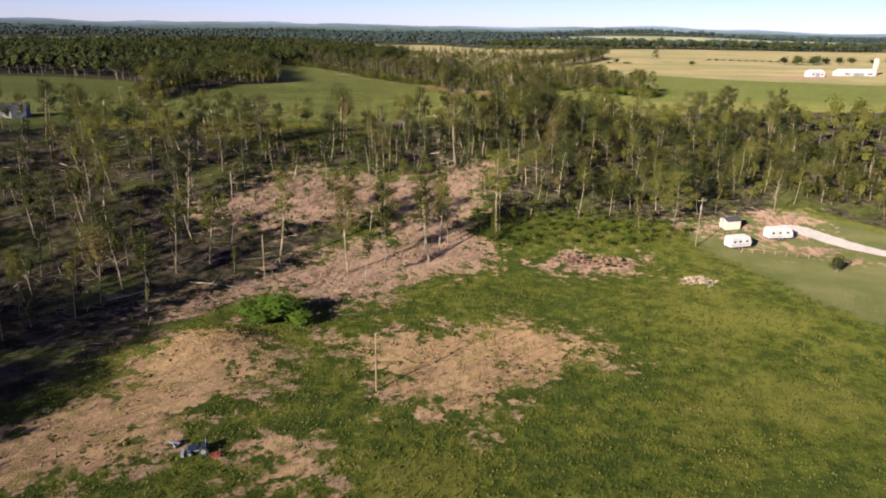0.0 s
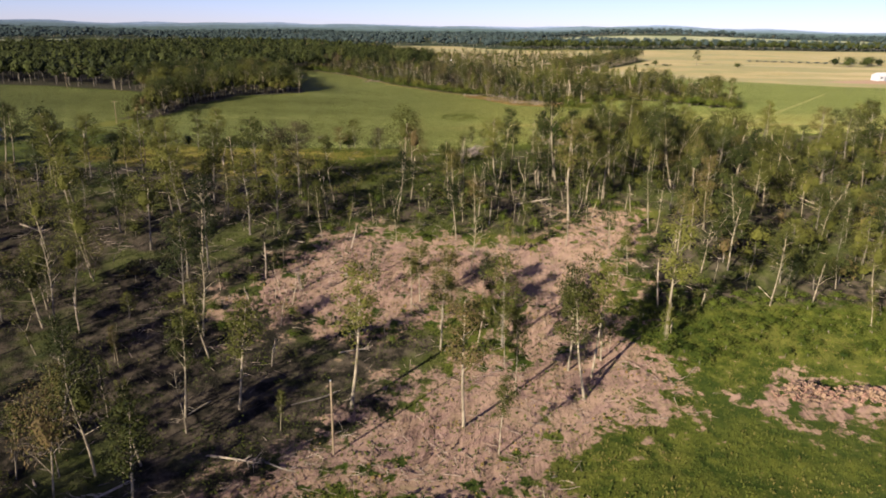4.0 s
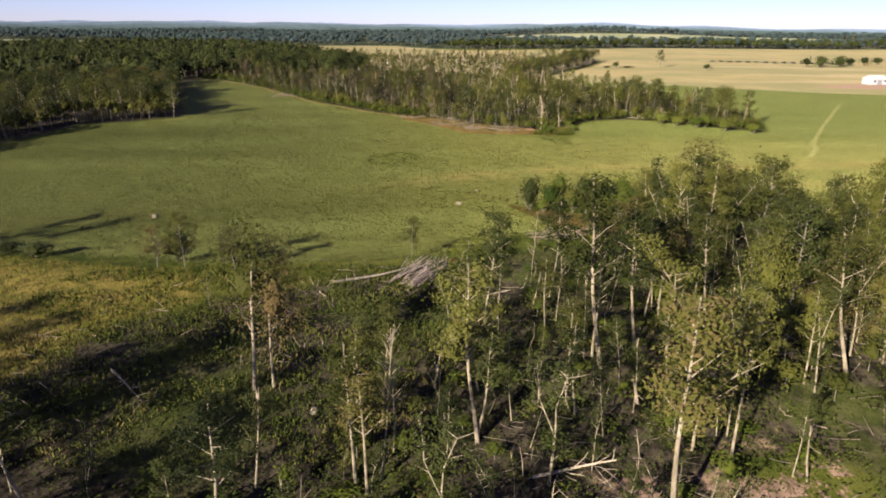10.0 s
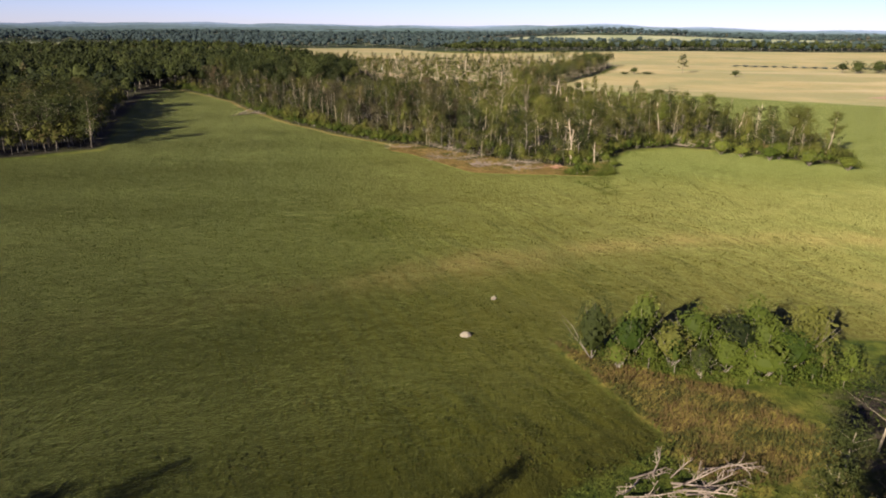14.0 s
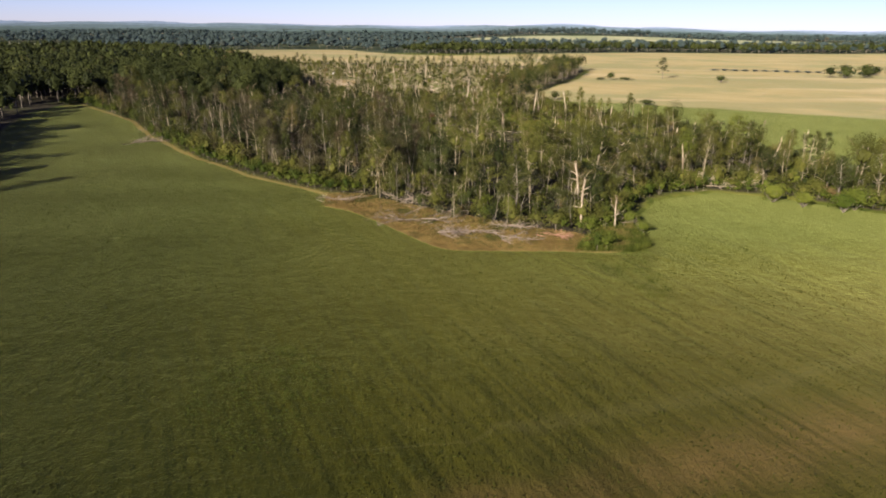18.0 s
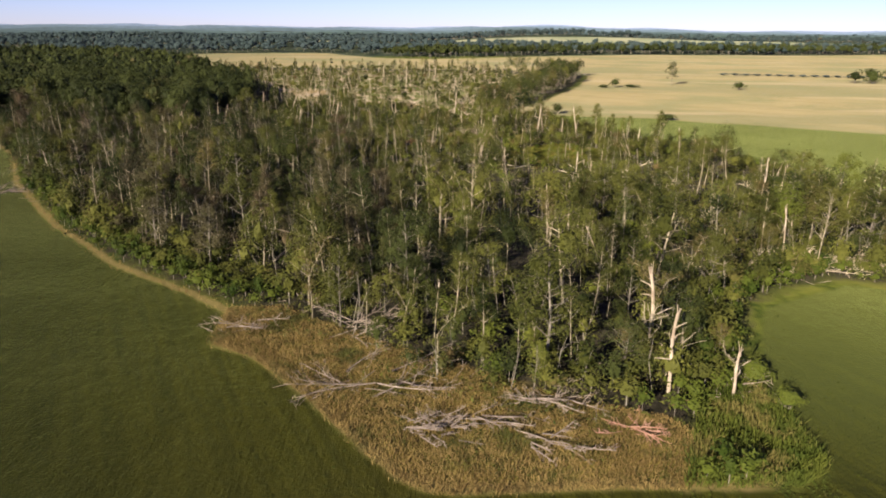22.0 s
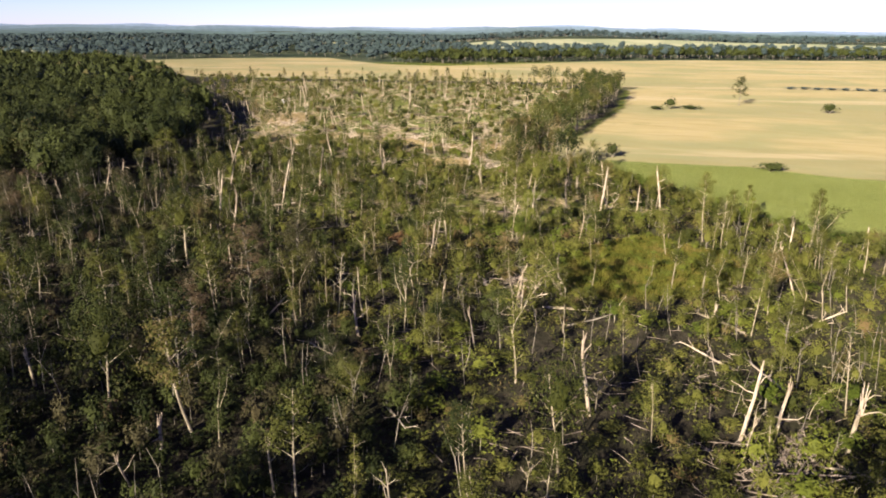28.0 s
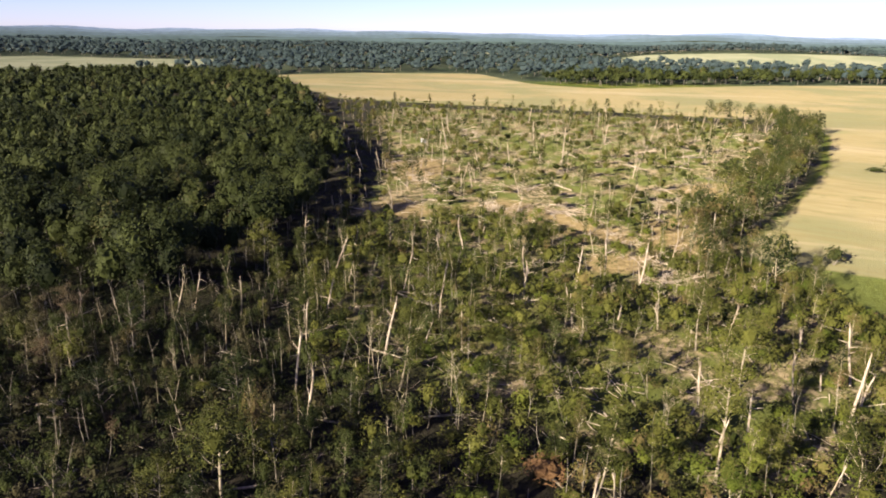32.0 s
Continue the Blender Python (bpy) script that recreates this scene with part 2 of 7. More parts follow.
def off_line(x, y, pts):
    d2 = np.full(x.shape, 1e12)
    for (ax, ay), (bx, by) in zip(pts[:-1], pts[1:]):
        ex, ey = bx - ax, by - ay
        t = np.clip(((x - ax) * ex + (y - ay) * ey) / (ex * ex + ey * ey + 1e-9), 0, 1)
        d2 = np.minimum(d2, (x - ax - t * ex) ** 2 + (y - ay - t * ey) ** 2)
    return np.sqrt(d2)


SOIL = [
    [(-16, 101), (-12, 103), (5, 104), (13, 109), (21, 102), (29, 96), (20, 94), (13, 85), (7, 78), (0, 77), (-10, 93)],
    [(-42, 100), (-34, 103), (-24, 94), (-23, 89), (-29, 80), (-34, 68), (-44, 62), (-54, 58), (-56, 70), (-47, 79), (-44, 89)],
    [(-21, 71), (-18, 73), (-14, 66), (-15, 63), (-19, 64)],
    [(-49, 111), (-37, 125), (-25, 139), (-12, 148), (8, 160), (12, 141), (9, 135), (-4, 132), (-13, 114), (-26, 119), (-33, 120), (-43, 110)],
    [(-55, 154), (-42, 178), (-37, 184), (-24, 179), (0, 183), (14, 197), (22, 196), (11, 179), (9, 169), (7, 160), (10, 147), (-11, 146), (-11, 162), (-23, 157), (-32, 149), (-43, 154)],
    [(74, 155), (76, 166), (84, 176), (92, 177), (94, 168), (84, 160)],
    [(80, 148), (84, 152), (92, 151), (90, 146)],
    [(57, 163), (66, 168), (72, 165), (66, 161)],
    [(20, 138), (29, 144), (44, 142), (40, 136), (27, 134)],
]
LAWN = [(60, 164), (58, 154), (64, 140), (68, 128), (71, 117), (75, 109), (90, 100), (130, 110), (124, 150), (100, 172), (84, 178), (70, 170)]
FEEDLOT = [(262, 606), (322, 640), (352, 622), (300, 584)]
CLEARED = [
    [(-28, 782), (-9, 800), (5, 775), (-8, 735)],
    [(12, 712), (34, 700), (44, 672), (62, 668), (58, 690), (34, 716)],
    [(72, 702), (88, 712), (92, 690), (70, 664), (62, 676)],
    [(-24, 700), (-8, 716), (4, 700), (-4, 684), (-20, 684)],
    [(22, 722), (32, 716), (40, 690), (32, 684), (18, 704)],
    [(46, 664), (60, 662), (58, 648), (42, 646)],
    [(66, 700), (82, 702), (80, 664), (66, 660)],
    [(84, 742), (100, 760), (120, 752), (112, 730), (96, 726)],
]
HAY = [
    [(-88, 261), (-63, 253), (-42, 244), (-17, 243), (-8, 247), (3, 255), (11, 260), (9, 271), (6, 285), (30, 283), (60, 280), (110, 292), (200, 302), (420, 300), (700, 330),
     (520, 440), (246, 552), (146, 642), (87, 667), (97, 650), (113, 582), (133, 540), (125, 480), (134, 425), (120, 392), (104, 407), (92, 419), (80, 426), (61, 418), (48, 398), (46.5, 389), (45.5, 382.5), (41, 380), (30.5, 381.2),
     (24.8, 382.2), (15, 382.6), (10.6, 383), (8.2, 384.6), (4.8, 390), (-0.4, 400.1), (-6.7, 409.5), (-11.9, 413.1), (-11, 422.6), (-19.1, 432.3), (-30.7, 443.6), (-46.5, 465.9), (-58.5, 487), (-69.4, 506.7), (-85, 545), (-127, 614), (-131, 575), (-106, 470), (-88, 408), (-103, 396), (-117, 389), (-128, 356), (-130, 318), (-142, 296)],
    [(-340, 275), (-170, 266), (-146, 298), (-148, 350), (-168, 400), (-230, 432), (-420, 450)],
]
TAN = [
    [(-255, 1320), (-240, 1273), (-110, 1064), (28, 1024), (145, 990), (206, 969), (211, 904), (164, 796), (119, 719), (87, 667), (146, 642), (246, 552), (520, 440), (900, 420),
     (1500, 900), (1100, 1330), (444, 1312), (301, 1278), (120, 1214), (55, 1259), (-10, 1440), (-159, 1400)],
]
PASTURE = [
    [(-950, 1120), (-620, 1090), (-470, 1180), (-400, 1500), (-420, 1690), (-800, 1720), (-1000, 1500)],
    [(150, 1720), (460, 1640), (900, 1500), (1500, 1700), (1300, 2100), (700, 1950), (300, 1900)],
    [(-200, 2250), (60, 2160), (120, 2300), (-180, 2420)],
]
GOLD = [
    [(-125, 256), (-100, 262), (-66, 250), (-43, 239), (-39.5, 230), (-47, 224), (-52, 213), (-56, 207), (-70, 208), (-82, 214), (-108, 222)],
    [(53, 535), (56, 547), (66, 558), (80, 565), (90, 552), (88, 540), (75, 532), (60, 530)],
    [(11.5, 254), (11, 262), (9.2, 272), (6.6, 285.5), (9.5, 281), (15, 274.5), (22, 269), (25, 258), (17, 253)],
    [(-10.4, 424), (-11.3, 414), (-6.2, 410), (0.1, 400.6), (5.3, 390.5), (8.6, 385.1), (10.8, 383.6), (15, 383.2), (24.8, 382.8), (31, 381.8), (37, 386), (34, 392), (26, 396), (16, 405), (4, 415), (-4, 424)],
]
FLOOR = [
    [(-420, 60), (-60, 70), (-48, 98), (-42, 108), (-34, 122), (-22, 138), (-20, 152), (-34, 152), (-50, 165), (-38, 186), (-20, 182), (2, 185), (14, 200), (24, 198), (12, 172), (14, 160), (30, 166), (58, 166), (78, 172), (96, 180), (120, 160),
     (260, 150), (420, 200), (420, 296), (200, 298), (110, 288), (60, 276), (30, 268), (22, 246), (0, 245), (-20, 238), (-40, 226), (-80, 214), (-130, 214), (-420, 240)],
    [(-127, 620), (-85, 548), (-67, 508), (-45, 468), (-29, 445), (-9, 425), (-4, 412), (6, 402), (22, 392), (36, 388), (44, 397), (60, 421), (80, 430), (93, 423), (105, 411), (120, 397), (130, 424), (122, 480),
     (130, 540), (110, 582), (95, 650), (86, 668), (116, 719), (160, 796), (206, 904), (200, 966), (145, 986), (28, 1020), (-110, 1060), (-240, 1270), (-600, 1330), (-900, 1200), (-700, 600)],
    [(-700, 640), (-130, 640), (-133, 580), (-108, 472), (-91, 412), (-104, 400), (-119, 392), (-131, 356), (-132, 322), (-144, 322), (-146, 352), (-166, 404), (-230, 437), (-420, 455), (-900, 460)],
]
HOLES = [GOLD[1], [(24, 433), (38, 428), (42, 440), (36, 452), (26, 450)]]
RIM = [(-127, 614), (-85, 545), (-69.4, 506.7), (-58.5, 487), (-46.5, 465.9), (-30.7, 443.6), (-19.1, 432.3), (-11, 422.6), (-11.9, 413.1), (-6.7, 409.5), (-0.4, 400.1), (4.8, 390), (8.2, 384.6), (10.6, 383), (24.8, 382.2), (31, 381.4)]
DRY = [(-110, 270), (-66, 285), (-35, 300), (14, 318), (40, 325), (75, 322), (140, 330), (120, 300), (60, 297)]
GAP = [(-12, 610), (50, 560), (92, 590), (84, 665), (116, 722), (150, 790), (186, 895), (150, 960), (20, 1000), (-70, 1010), (-24, 790), (-20, 680)]
TRACK = [(102, 338), (112, 352), (120, 367), (150, 410), (203, 483)]
LANE = [(10, 329), (33, 333), (61, 342), (90, 359), (116, 369)]


def side_line(x, y, pts):
    """Distance to a line, negative on its left, so that it runs evenly across."""
    d, best_d = np.zeros(x.shape), np.full(x.shape, 1e12)
    for (ax, ay), (bx, by) in zip(pts[:-1], pts[1:]):
        ex, ey = bx - ax, by - ay
        t = np.clip(((x - ax) * ex + (y - ay) * ey) / (ex * ex + ey * ey), 0, 1)
        q = np.hypot(x - ax - t * ex, y - ay - t * ey)
        s = np.where((x - ax) * ey - (y - ay) * ex > 0, 1, -1)
        d, best_d = np.where(q < best_d, q * s, d), np.minimum(q, best_d)
    return d


def best(x, y, polys):
    return np.max([inside(x, y, p) for p in polys], axis=0)


def axis_steps(lo, hi, step, reach, grow=1.13):
    mid = list(np.arange(lo, hi + 0.1, step))
    up, down, s = hi, lo, step
    while up < reach or down > -reach:
        s *= grow
        up, down = up + s, down - s
        mid.append(min(up, reach)), mid.insert(0, max(down, -reach))
    return np.unique(np.array(mid))


GX, GY = axis_steps(-150, 170, 2.8, 5200), axis_steps(40, 730, 2.8, 5200, 1.09)


def sheet(name, gx, gy, zf):
    X, Y = np.meshgrid(gx, gy)
    X, Y = X.ravel(), Y.ravel()
    V = np.stack([X, Y, zf(X, Y)], 1)
    n, m = len(gx), len(gy)
    i = (np.arange(m - 1)[:, None] * n + np.arange(n - 1)[None, :]).ravel()
    return V, np.stack([i, i + 1, i + 1 + n, i + n], 1)


def np_mesh(name, V, Q, mats, ids=None, smooth=False, tint=None):
    """A mesh from arrays of points and quads (a quad whose last two corners are one is a triangle)."""
    me = bpy.data.meshes.new(name)
    V, Q = np.asarray(V, np.float32), np.asarray(Q, np.int32)
    tri = Q[:, 2] == Q[:, 3]
    cnt = np.where(tri, 3, 4)
    starts = np.concatenate([[0], np.cumsum(cnt)[:-1]]).astype(np.int32)
    keep = np.ones(Q.shape, bool)
    keep[tri, 3] = False
    loops = Q[keep]
    me.vertices.add(len(V)), me.loops.add(len(loops)), me.polygons.add(len(Q))
    me.vertices.foreach_set("co", V.ravel())
    me.loops.foreach_set("vertex_index", loops)
    me.polygons.foreach_set("loop_start", starts)
    for m in mats:
        me.materials.append(m)
    if ids is not None:
        me.polygons.foreach_set("material_index", np.asarray(ids, np.int32))
    if tint is not None:
        me.attributes.new("tint", "FLOAT", "POINT").data.foreach_set("value", np.asarray(tint, np.float32))
    me.polygons.foreach_set("use_smooth", np.full(len(Q), smooth))
    me.update(calc_edges=True)
    return me


def ground_material():
    m, nt, p = shader("ground")
    fine, mid, big, huge = nz(nt, 2.2, 6, 0.7), nz(nt, 0.45, 5, 0.65), nz(nt, 0.07, 4, 0.6), nz(nt, 0.013, 3, 0.55)

    patch = nz(nt, 0.16, 7, 0.72)

    def zone(name, soft, rag, src=mid):
        w = calc(nt, "MULTIPLY", calc(nt, "SUBTRACT", calc(nt, "ADD", calc(nt, "MULTIPLY", src, 0.5), calc(nt, "MULTIPLY", patch, 0.5)), 0.5), rag)
        return ramp(nt, calc(nt, "ADD", attr(nt, name), w), -soft, soft)

    # weedy meadow
    c = mix(nt, ramp(nt, mid, 0.35, 0.65), (0.032, 0.05, 0.007), (0.11, 0.122, 0.018))
    wide = nz(nt, 0.028, 5, 0.65)
    c = mix(nt, calc(nt, "MULTIPLY", ramp(nt, wide, 0.5, 0.62), 0.75), c, (0.145, 0.145, 0.028))
    c = mix(nt, calc(nt, "MULTIPLY", ramp(nt, wide, 0.48, 0.36), 0.6), c, (0.04, 0.06, 0.012))
    c = mix(nt, calc(nt, "MULTIPLY", ramp(nt, nz(nt, 0.1, 6, 0.75), 0.62, 0.7), 0.8), c, (0.2, 0.14, 0.075))
    mown = mix(nt, ramp(nt, calc(nt, "ADD", calc(nt, "MULTIPLY", big, 0.7), calc(nt, "MULTIPLY", fine, 0.3)), 0.38, 0.62), (0.085, 0.1, 0.032), (0.14, 0.14, 0.055))
    c = mix(nt, calc(nt, "MULTIPLY", ramp(nt, fine, 0.55, 0.75), 0.5), c, (0.03, 0.05, 0.012))
    c = mix(nt, zone("lawn", 2.5, 16.0), c, mown)
    # woodland floor: litter, bare twigs and green regrowth
    f = mix(nt, ramp(nt, mid, 0.4, 0.62), (0.017, 0.016, 0.01), (0.092, 0.074, 0.05))
    f = mix(nt, calc(nt, "MULTIPLY", ramp(nt, fine, 0.6, 0.72), 0.4), f, (0.26, 0.2, 0.16))
    f = mix(nt, calc(nt, "MULTIPLY", ramp(nt, big, 0.5, 0.64), 0.7), f, mix(nt, mid, (0.035, 0.055, 0.01), (0.12, 0.13, 0.03)))
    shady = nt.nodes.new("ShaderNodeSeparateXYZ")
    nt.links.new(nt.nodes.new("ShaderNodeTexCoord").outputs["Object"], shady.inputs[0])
    f = mix(nt, ramp(nt, shady.outputs[1], 380.0, 400.0, 0.0, 0.7), f, mix(nt, mid, (0.014, 0.014, 0.008), (0.045, 0.04, 0.024)))      # northern wood: leaf mould, its colour darkened for the shade under the trees
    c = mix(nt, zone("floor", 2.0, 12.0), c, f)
    g2 = mix(nt, ramp(nt, mid, 0.38, 0.62), (0.09, 0.085, 0.028), (0.36, 0.28, 0.16))
    g2 = mix(nt, ramp(nt, big, 0.43, 0.55), g2, (0.13, 0.145, 0.035))
    c = mix(nt, zone("gap", 3.0, 50.0), c, g2)
    # cleared ground among the fallen timber
    k = mix(nt, ramp(nt, mid, 0.35, 0.65), (0.2, 0.148, 0.06), (0.33, 0.25, 0.12))
    c = mix(nt, zone("cleared", 3.0, 16.0), c, k)
    # bare clay, raked by machines
    rake = nz(nt, 1.3, 5, 0.75, stretch=(1.0, 0.1, 1), turn=-6)
    s = mix(nt, ramp(nt, calc(nt, "ADD", calc(nt, "MULTIPLY", rake, 0.65), calc(nt, "MULTIPLY", nz(nt, 0.9, 7, 0.75), 0.35)), 0.4, 0.6), (0.12, 0.076, 0.056), (0.39, 0.252, 0.19))
    s = mix(nt, calc(nt, "MULTIPLY", ramp(nt, big, 0.42, 0.62), 0.75), s, (0.335, 0.222, 0.168))
    s = mix(nt, calc(nt, "MULTIPLY", ramp(nt, nz(nt, 0.11, 6, 0.7), 0.5, 0.62), 0.6), s, (0.16, 0.105, 0.085))
    s = mix(nt, calc(nt, "MULTIPLY", ramp(nt, mid, 0.56, 0.68), 0.5), s, (0.15, 0.14, 0.05))
    comb = nz(nt, 0.8, 5, 0.75, stretch=(1.0, 0.1, 1), turn=-48)
    straw = ramp(nt, calc(nt, "ADD", calc(nt, "MULTIPLY", comb, 0.6), calc(nt, "MULTIPLY", patch, 0.4)), 0.46, 0.56)
    s = mix(nt, calc(nt, "MULTIPLY", straw, ramp(nt, attr(nt, "straw"), -4.0, 2.0, 0.3, 0.85)), s, (0.44, 0.315, 0.175))
    s = mix(nt, ramp(nt, attr(nt, "straw"), -4.0, 2.0, 0.0, 0.4), s, (0.3, 0.19, 0.075))
    hole = calc(nt, "MULTIPLY", ramp(nt, nz(nt, 0.3, 6, 0.75), 0.47, 0.58), ramp(nt, attr(nt, "straw"), -3.0, 9.0, 0.75, 0.3))
    hole = calc(nt, "MULTIPLY", hole, ramp(nt, attr(nt, "straw"), -4.0, -1.0))
    c = mix(nt, calc(nt, "MULTIPLY", zone("soil", 1.6, 78.0), calc(nt, "SUBTRACT", 1.0, hole)), c, s)
    # rough yellow grass
    g = mix(nt, ramp(nt, mid, 0.35, 0.65), (0.13, 0.122, 0.026), (0.31, 0.24, 0.055))
    c = mix(nt, zone("gold", 2.0, 9.0), c, g)
    # hay field with drill rows
    rows = nz(nt, 0.9, 5, 0.7, stretch=(1.0, 0.05, 1), turn=17)
    clump = nz(nt, 0.8, 6, 0.72)
    h = mix(nt, ramp(nt, calc(nt, "ADD", calc(nt, "MULTIPLY", rows, 0.74), calc(nt, "MULTIPLY", clump, 0.26)), 0.36, 0.64), (0.022, 0.024, 0.002), (0.056, 0.056, 0.0044))
    h = mix(nt, calc(nt, "MULTIPLY", ramp(nt, huge, 0.42, 0.62), 0.6), h, (0.046, 0.043, 0.006))
    h = mix(nt, calc(nt, "MULTIPLY", ramp(nt, fine, 0.5, 0.72), 0.4), h, (0.018, 0.025, 0.005))
    dry = calc(nt, "MULTIPLY", ramp(nt, calc(nt, "ADD", attr(nt, "dry"), calc(nt, "MULTIPLY", calc(nt, "ADD", big, patch), 13.0)), 22.0, 7.0), ramp(nt, rows, 0.3, 0.62, 0.25, 0.75))
    east = nt.nodes.new("ShaderNodeSeparateXYZ")
    nt.links.new(nt.nodes.new("ShaderNodeTexCoord").outputs["Object"], east.inputs[0])
    # drier brown hay eastward; the down-sun brightness is painted in with it
    drier = calc(nt, "MULTIPLY", ramp(nt, calc(nt, "ADD", east.outputs[0], calc(nt, "MULTIPLY", big, 40.0)), 5.0, 80.0), ramp(nt, rows, 0.3, 0.6, 0.25, 0.75))
    drier = calc(nt, "MULTIPLY", drier, ramp(nt, east.outputs[1], 385.0, 345.0))
    h = mix(nt, drier, h, (0.09, 0.076, 0.018))
    dry = calc(nt, "MULTIPLY", dry, ramp(nt, east.outputs[0], -90.0, 40.0, 0.65, 1.0))
    h = mix(nt, dry, h, (0.16, 0.102, 0.038))
    # darker to the west: the grass's own shade put into its colour
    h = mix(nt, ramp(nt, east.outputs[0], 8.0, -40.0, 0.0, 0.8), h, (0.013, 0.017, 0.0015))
    green = calc(nt, "MULTIPLY", ramp(nt, east.outputs[1], 372.0, 396.0), ramp(nt, east.outputs[0], 20.0, 55.0, 0.0, 0.6))
    h = mix(nt, green, h, (0.062, 0.078, 0.016))
    lane = calc(nt, "MULTIPLY", ramp(nt, calc(nt, "ABSOLUTE", attr(nt, "lane")), 2.0, 0.3), 0.06)
    h = mix(nt, lane, h, (0.27, 0.24, 0.1))
    zh, zt = zone("hay", 0.5, 2.0), zone("tan", 1.5, 8.0, big)
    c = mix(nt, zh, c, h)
    # stubble
    t = mix(nt, ramp(nt, nz(nt, 0.5, 3, 0.6, stretch=(0.05, 1, 1), turn=-14), 0.35, 0.65), (0.264, 0.215, 0.1), (0.302, 0.25, 0.122))
    t = mix(nt, ramp(nt, huge, 0.45, 0.62), t, (0.205, 0.195, 0.09))
    t = mix(nt, calc(nt, "MULTIPLY", ramp(nt, nz(nt, 0.006, 5, 0.6, stretch=(0.5, 1.6, 1), turn=-14), 0.5, 0.58), 0.7), t, (0.19, 0.18, 0.085))
    t = mix(nt, calc(nt, "MULTIPLY", ramp(nt, nz(nt, 0.009, 4, 0.6, stretch=(0.3, 2, 1), turn=-14), 0.56, 0.62), 0.6), t, (0.36, 0.295, 0.17))
    swath = nz(nt, 0.22, 4, 0.65, stretch=(0.12, 1.0, 1), turn=-35)
    t = mix(nt, calc(nt, "MULTIPLY", ramp(nt, swath, 0.45, 0.62), 0.5), t, (0.2, 0.165, 0.07))
    t = mix(nt, calc(nt, "MULTIPLY", ramp(nt, nz(nt, 0.03, 6, 0.75), 0.55, 0.7), 0.6), t, (0.15, 0.15, 0.06))
    past = mix(nt, ramp(nt, huge, 0.4, 0.6), (0.2, 0.215, 0.12), (0.27, 0.27, 0.16))
    c = mix(nt, ramp(nt, attr(nt, "afar"), -30.0, 30.0), c, mix(nt, ramp(nt, huge, 0.4, 0.6), (0.022, 0.032, 0.016), (0.05, 0.06, 0.03)))
    c = mix(nt, zt, c, t)
    c = mix(nt, zone("pasture", 3.0, 12.0, big), c, past)
    c = mix(nt, zone("feedlot", 2.0, 5.0), c, (0.26, 0.175, 0.12))
    # straw-coloured strip along the wood
    c = mix(nt, calc(nt, "MULTIPLY", ramp(nt, attr(nt, "rim"), 9.0, 6.0), ramp(nt, calc(nt, "ABSOLUTE", calc(nt, "ADD", calc(nt, "ADD", attr(nt, "hay"), calc(nt, "MULTIPLY", mid, 1.6)), 0.0)), 1.1, 0.2, 0.0, 0.75)), c, (0.24, 0.18, 0.065))
    c = mix(nt, ramp(nt, calc(nt, "ADD", calc(nt, "ABSOLUTE", attr(nt, "track")), calc(nt, "MULTIPLY", mid, 1.2)), 1.8, 0.9, 0.0, 0.3), c, (0.3, 0.25, 0.12))
    put(nt, p.inputs["Base Color"], mix(nt, 0.31, c, (0.0, 0.0, 0.0)))
    p.inputs["Roughness"].default_value = 0.95
    p.inputs["Diffuse Roughness"].default_value = 1.0
    put(nt, p.inputs["Sheen Weight"], calc(nt, "MULTIPLY", zh, calc(nt, "MULTIPLY", ramp(nt, east.outputs[1], 330.0, 410.0, 1.0, 0.7), ramp(nt, east.outputs[0], -50.0, 70.0, 0.31, 0.26))))
    p.inputs["Sheen Roughness"].default_value = 0.2
    p.inputs["Sheen Tint"].default_value = (0.56, 0.62, 0.18, 1)
    p.inputs["Specular IOR Level"].default_value = 0.08
    bump(nt, p, calc(nt, "ADD", calc(nt, "MULTIPLY", mid, 0.7), calc(nt, "MULTIPLY", calc(nt, "ADD", fine, rake), 0.35)), 0.8, 0.55)
    return m


V, Q = sheet("ground", GX, GY, land)
ground = new("ground", np_mesh("ground", V, Q, [ground_material()], smooth=True))
tagged(ground, "rolling farmland with weeds, bare clay, hay and stubble", "ground", kind="structure")
gx, gy = V[:, 0], V[:, 1]
for key, val in (("soil", best(gx, gy, SOIL)), ("cleared", best(gx, gy, CLEARED)), ("hay", best(gx, gy, HAY)), ("tan", best(gx, gy, TAN)), ("gold", best(gx, gy, GOLD)),
                 ("floor", np.maximum(best(gx, gy, FLOOR), np.hypot(gx, gy) - 1350)), ("dry", off_line(gx, gy, DRY)), ("lane", side_line(gx, gy, LANE)),
                 ("rim", off_line(gx, gy, RIM)), ("track", side_line(gx, gy, TRACK)), ("gap", inside(gx, gy, GAP)), ("straw", best(gx, gy, SOIL[:3])), ("lawn", inside(gx, gy, LAWN)), ("feedlot", inside(gx, gy, FEEDLOT)), ("afar", np.hypot(gx, gy) - 1300), ("pasture", best(gx, gy, PASTURE))):
    ground.data.attributes.new(key, "FLOAT", "POINT").data.foreach_set("value", np.clip(val, -40, 40).astype(np.float32))


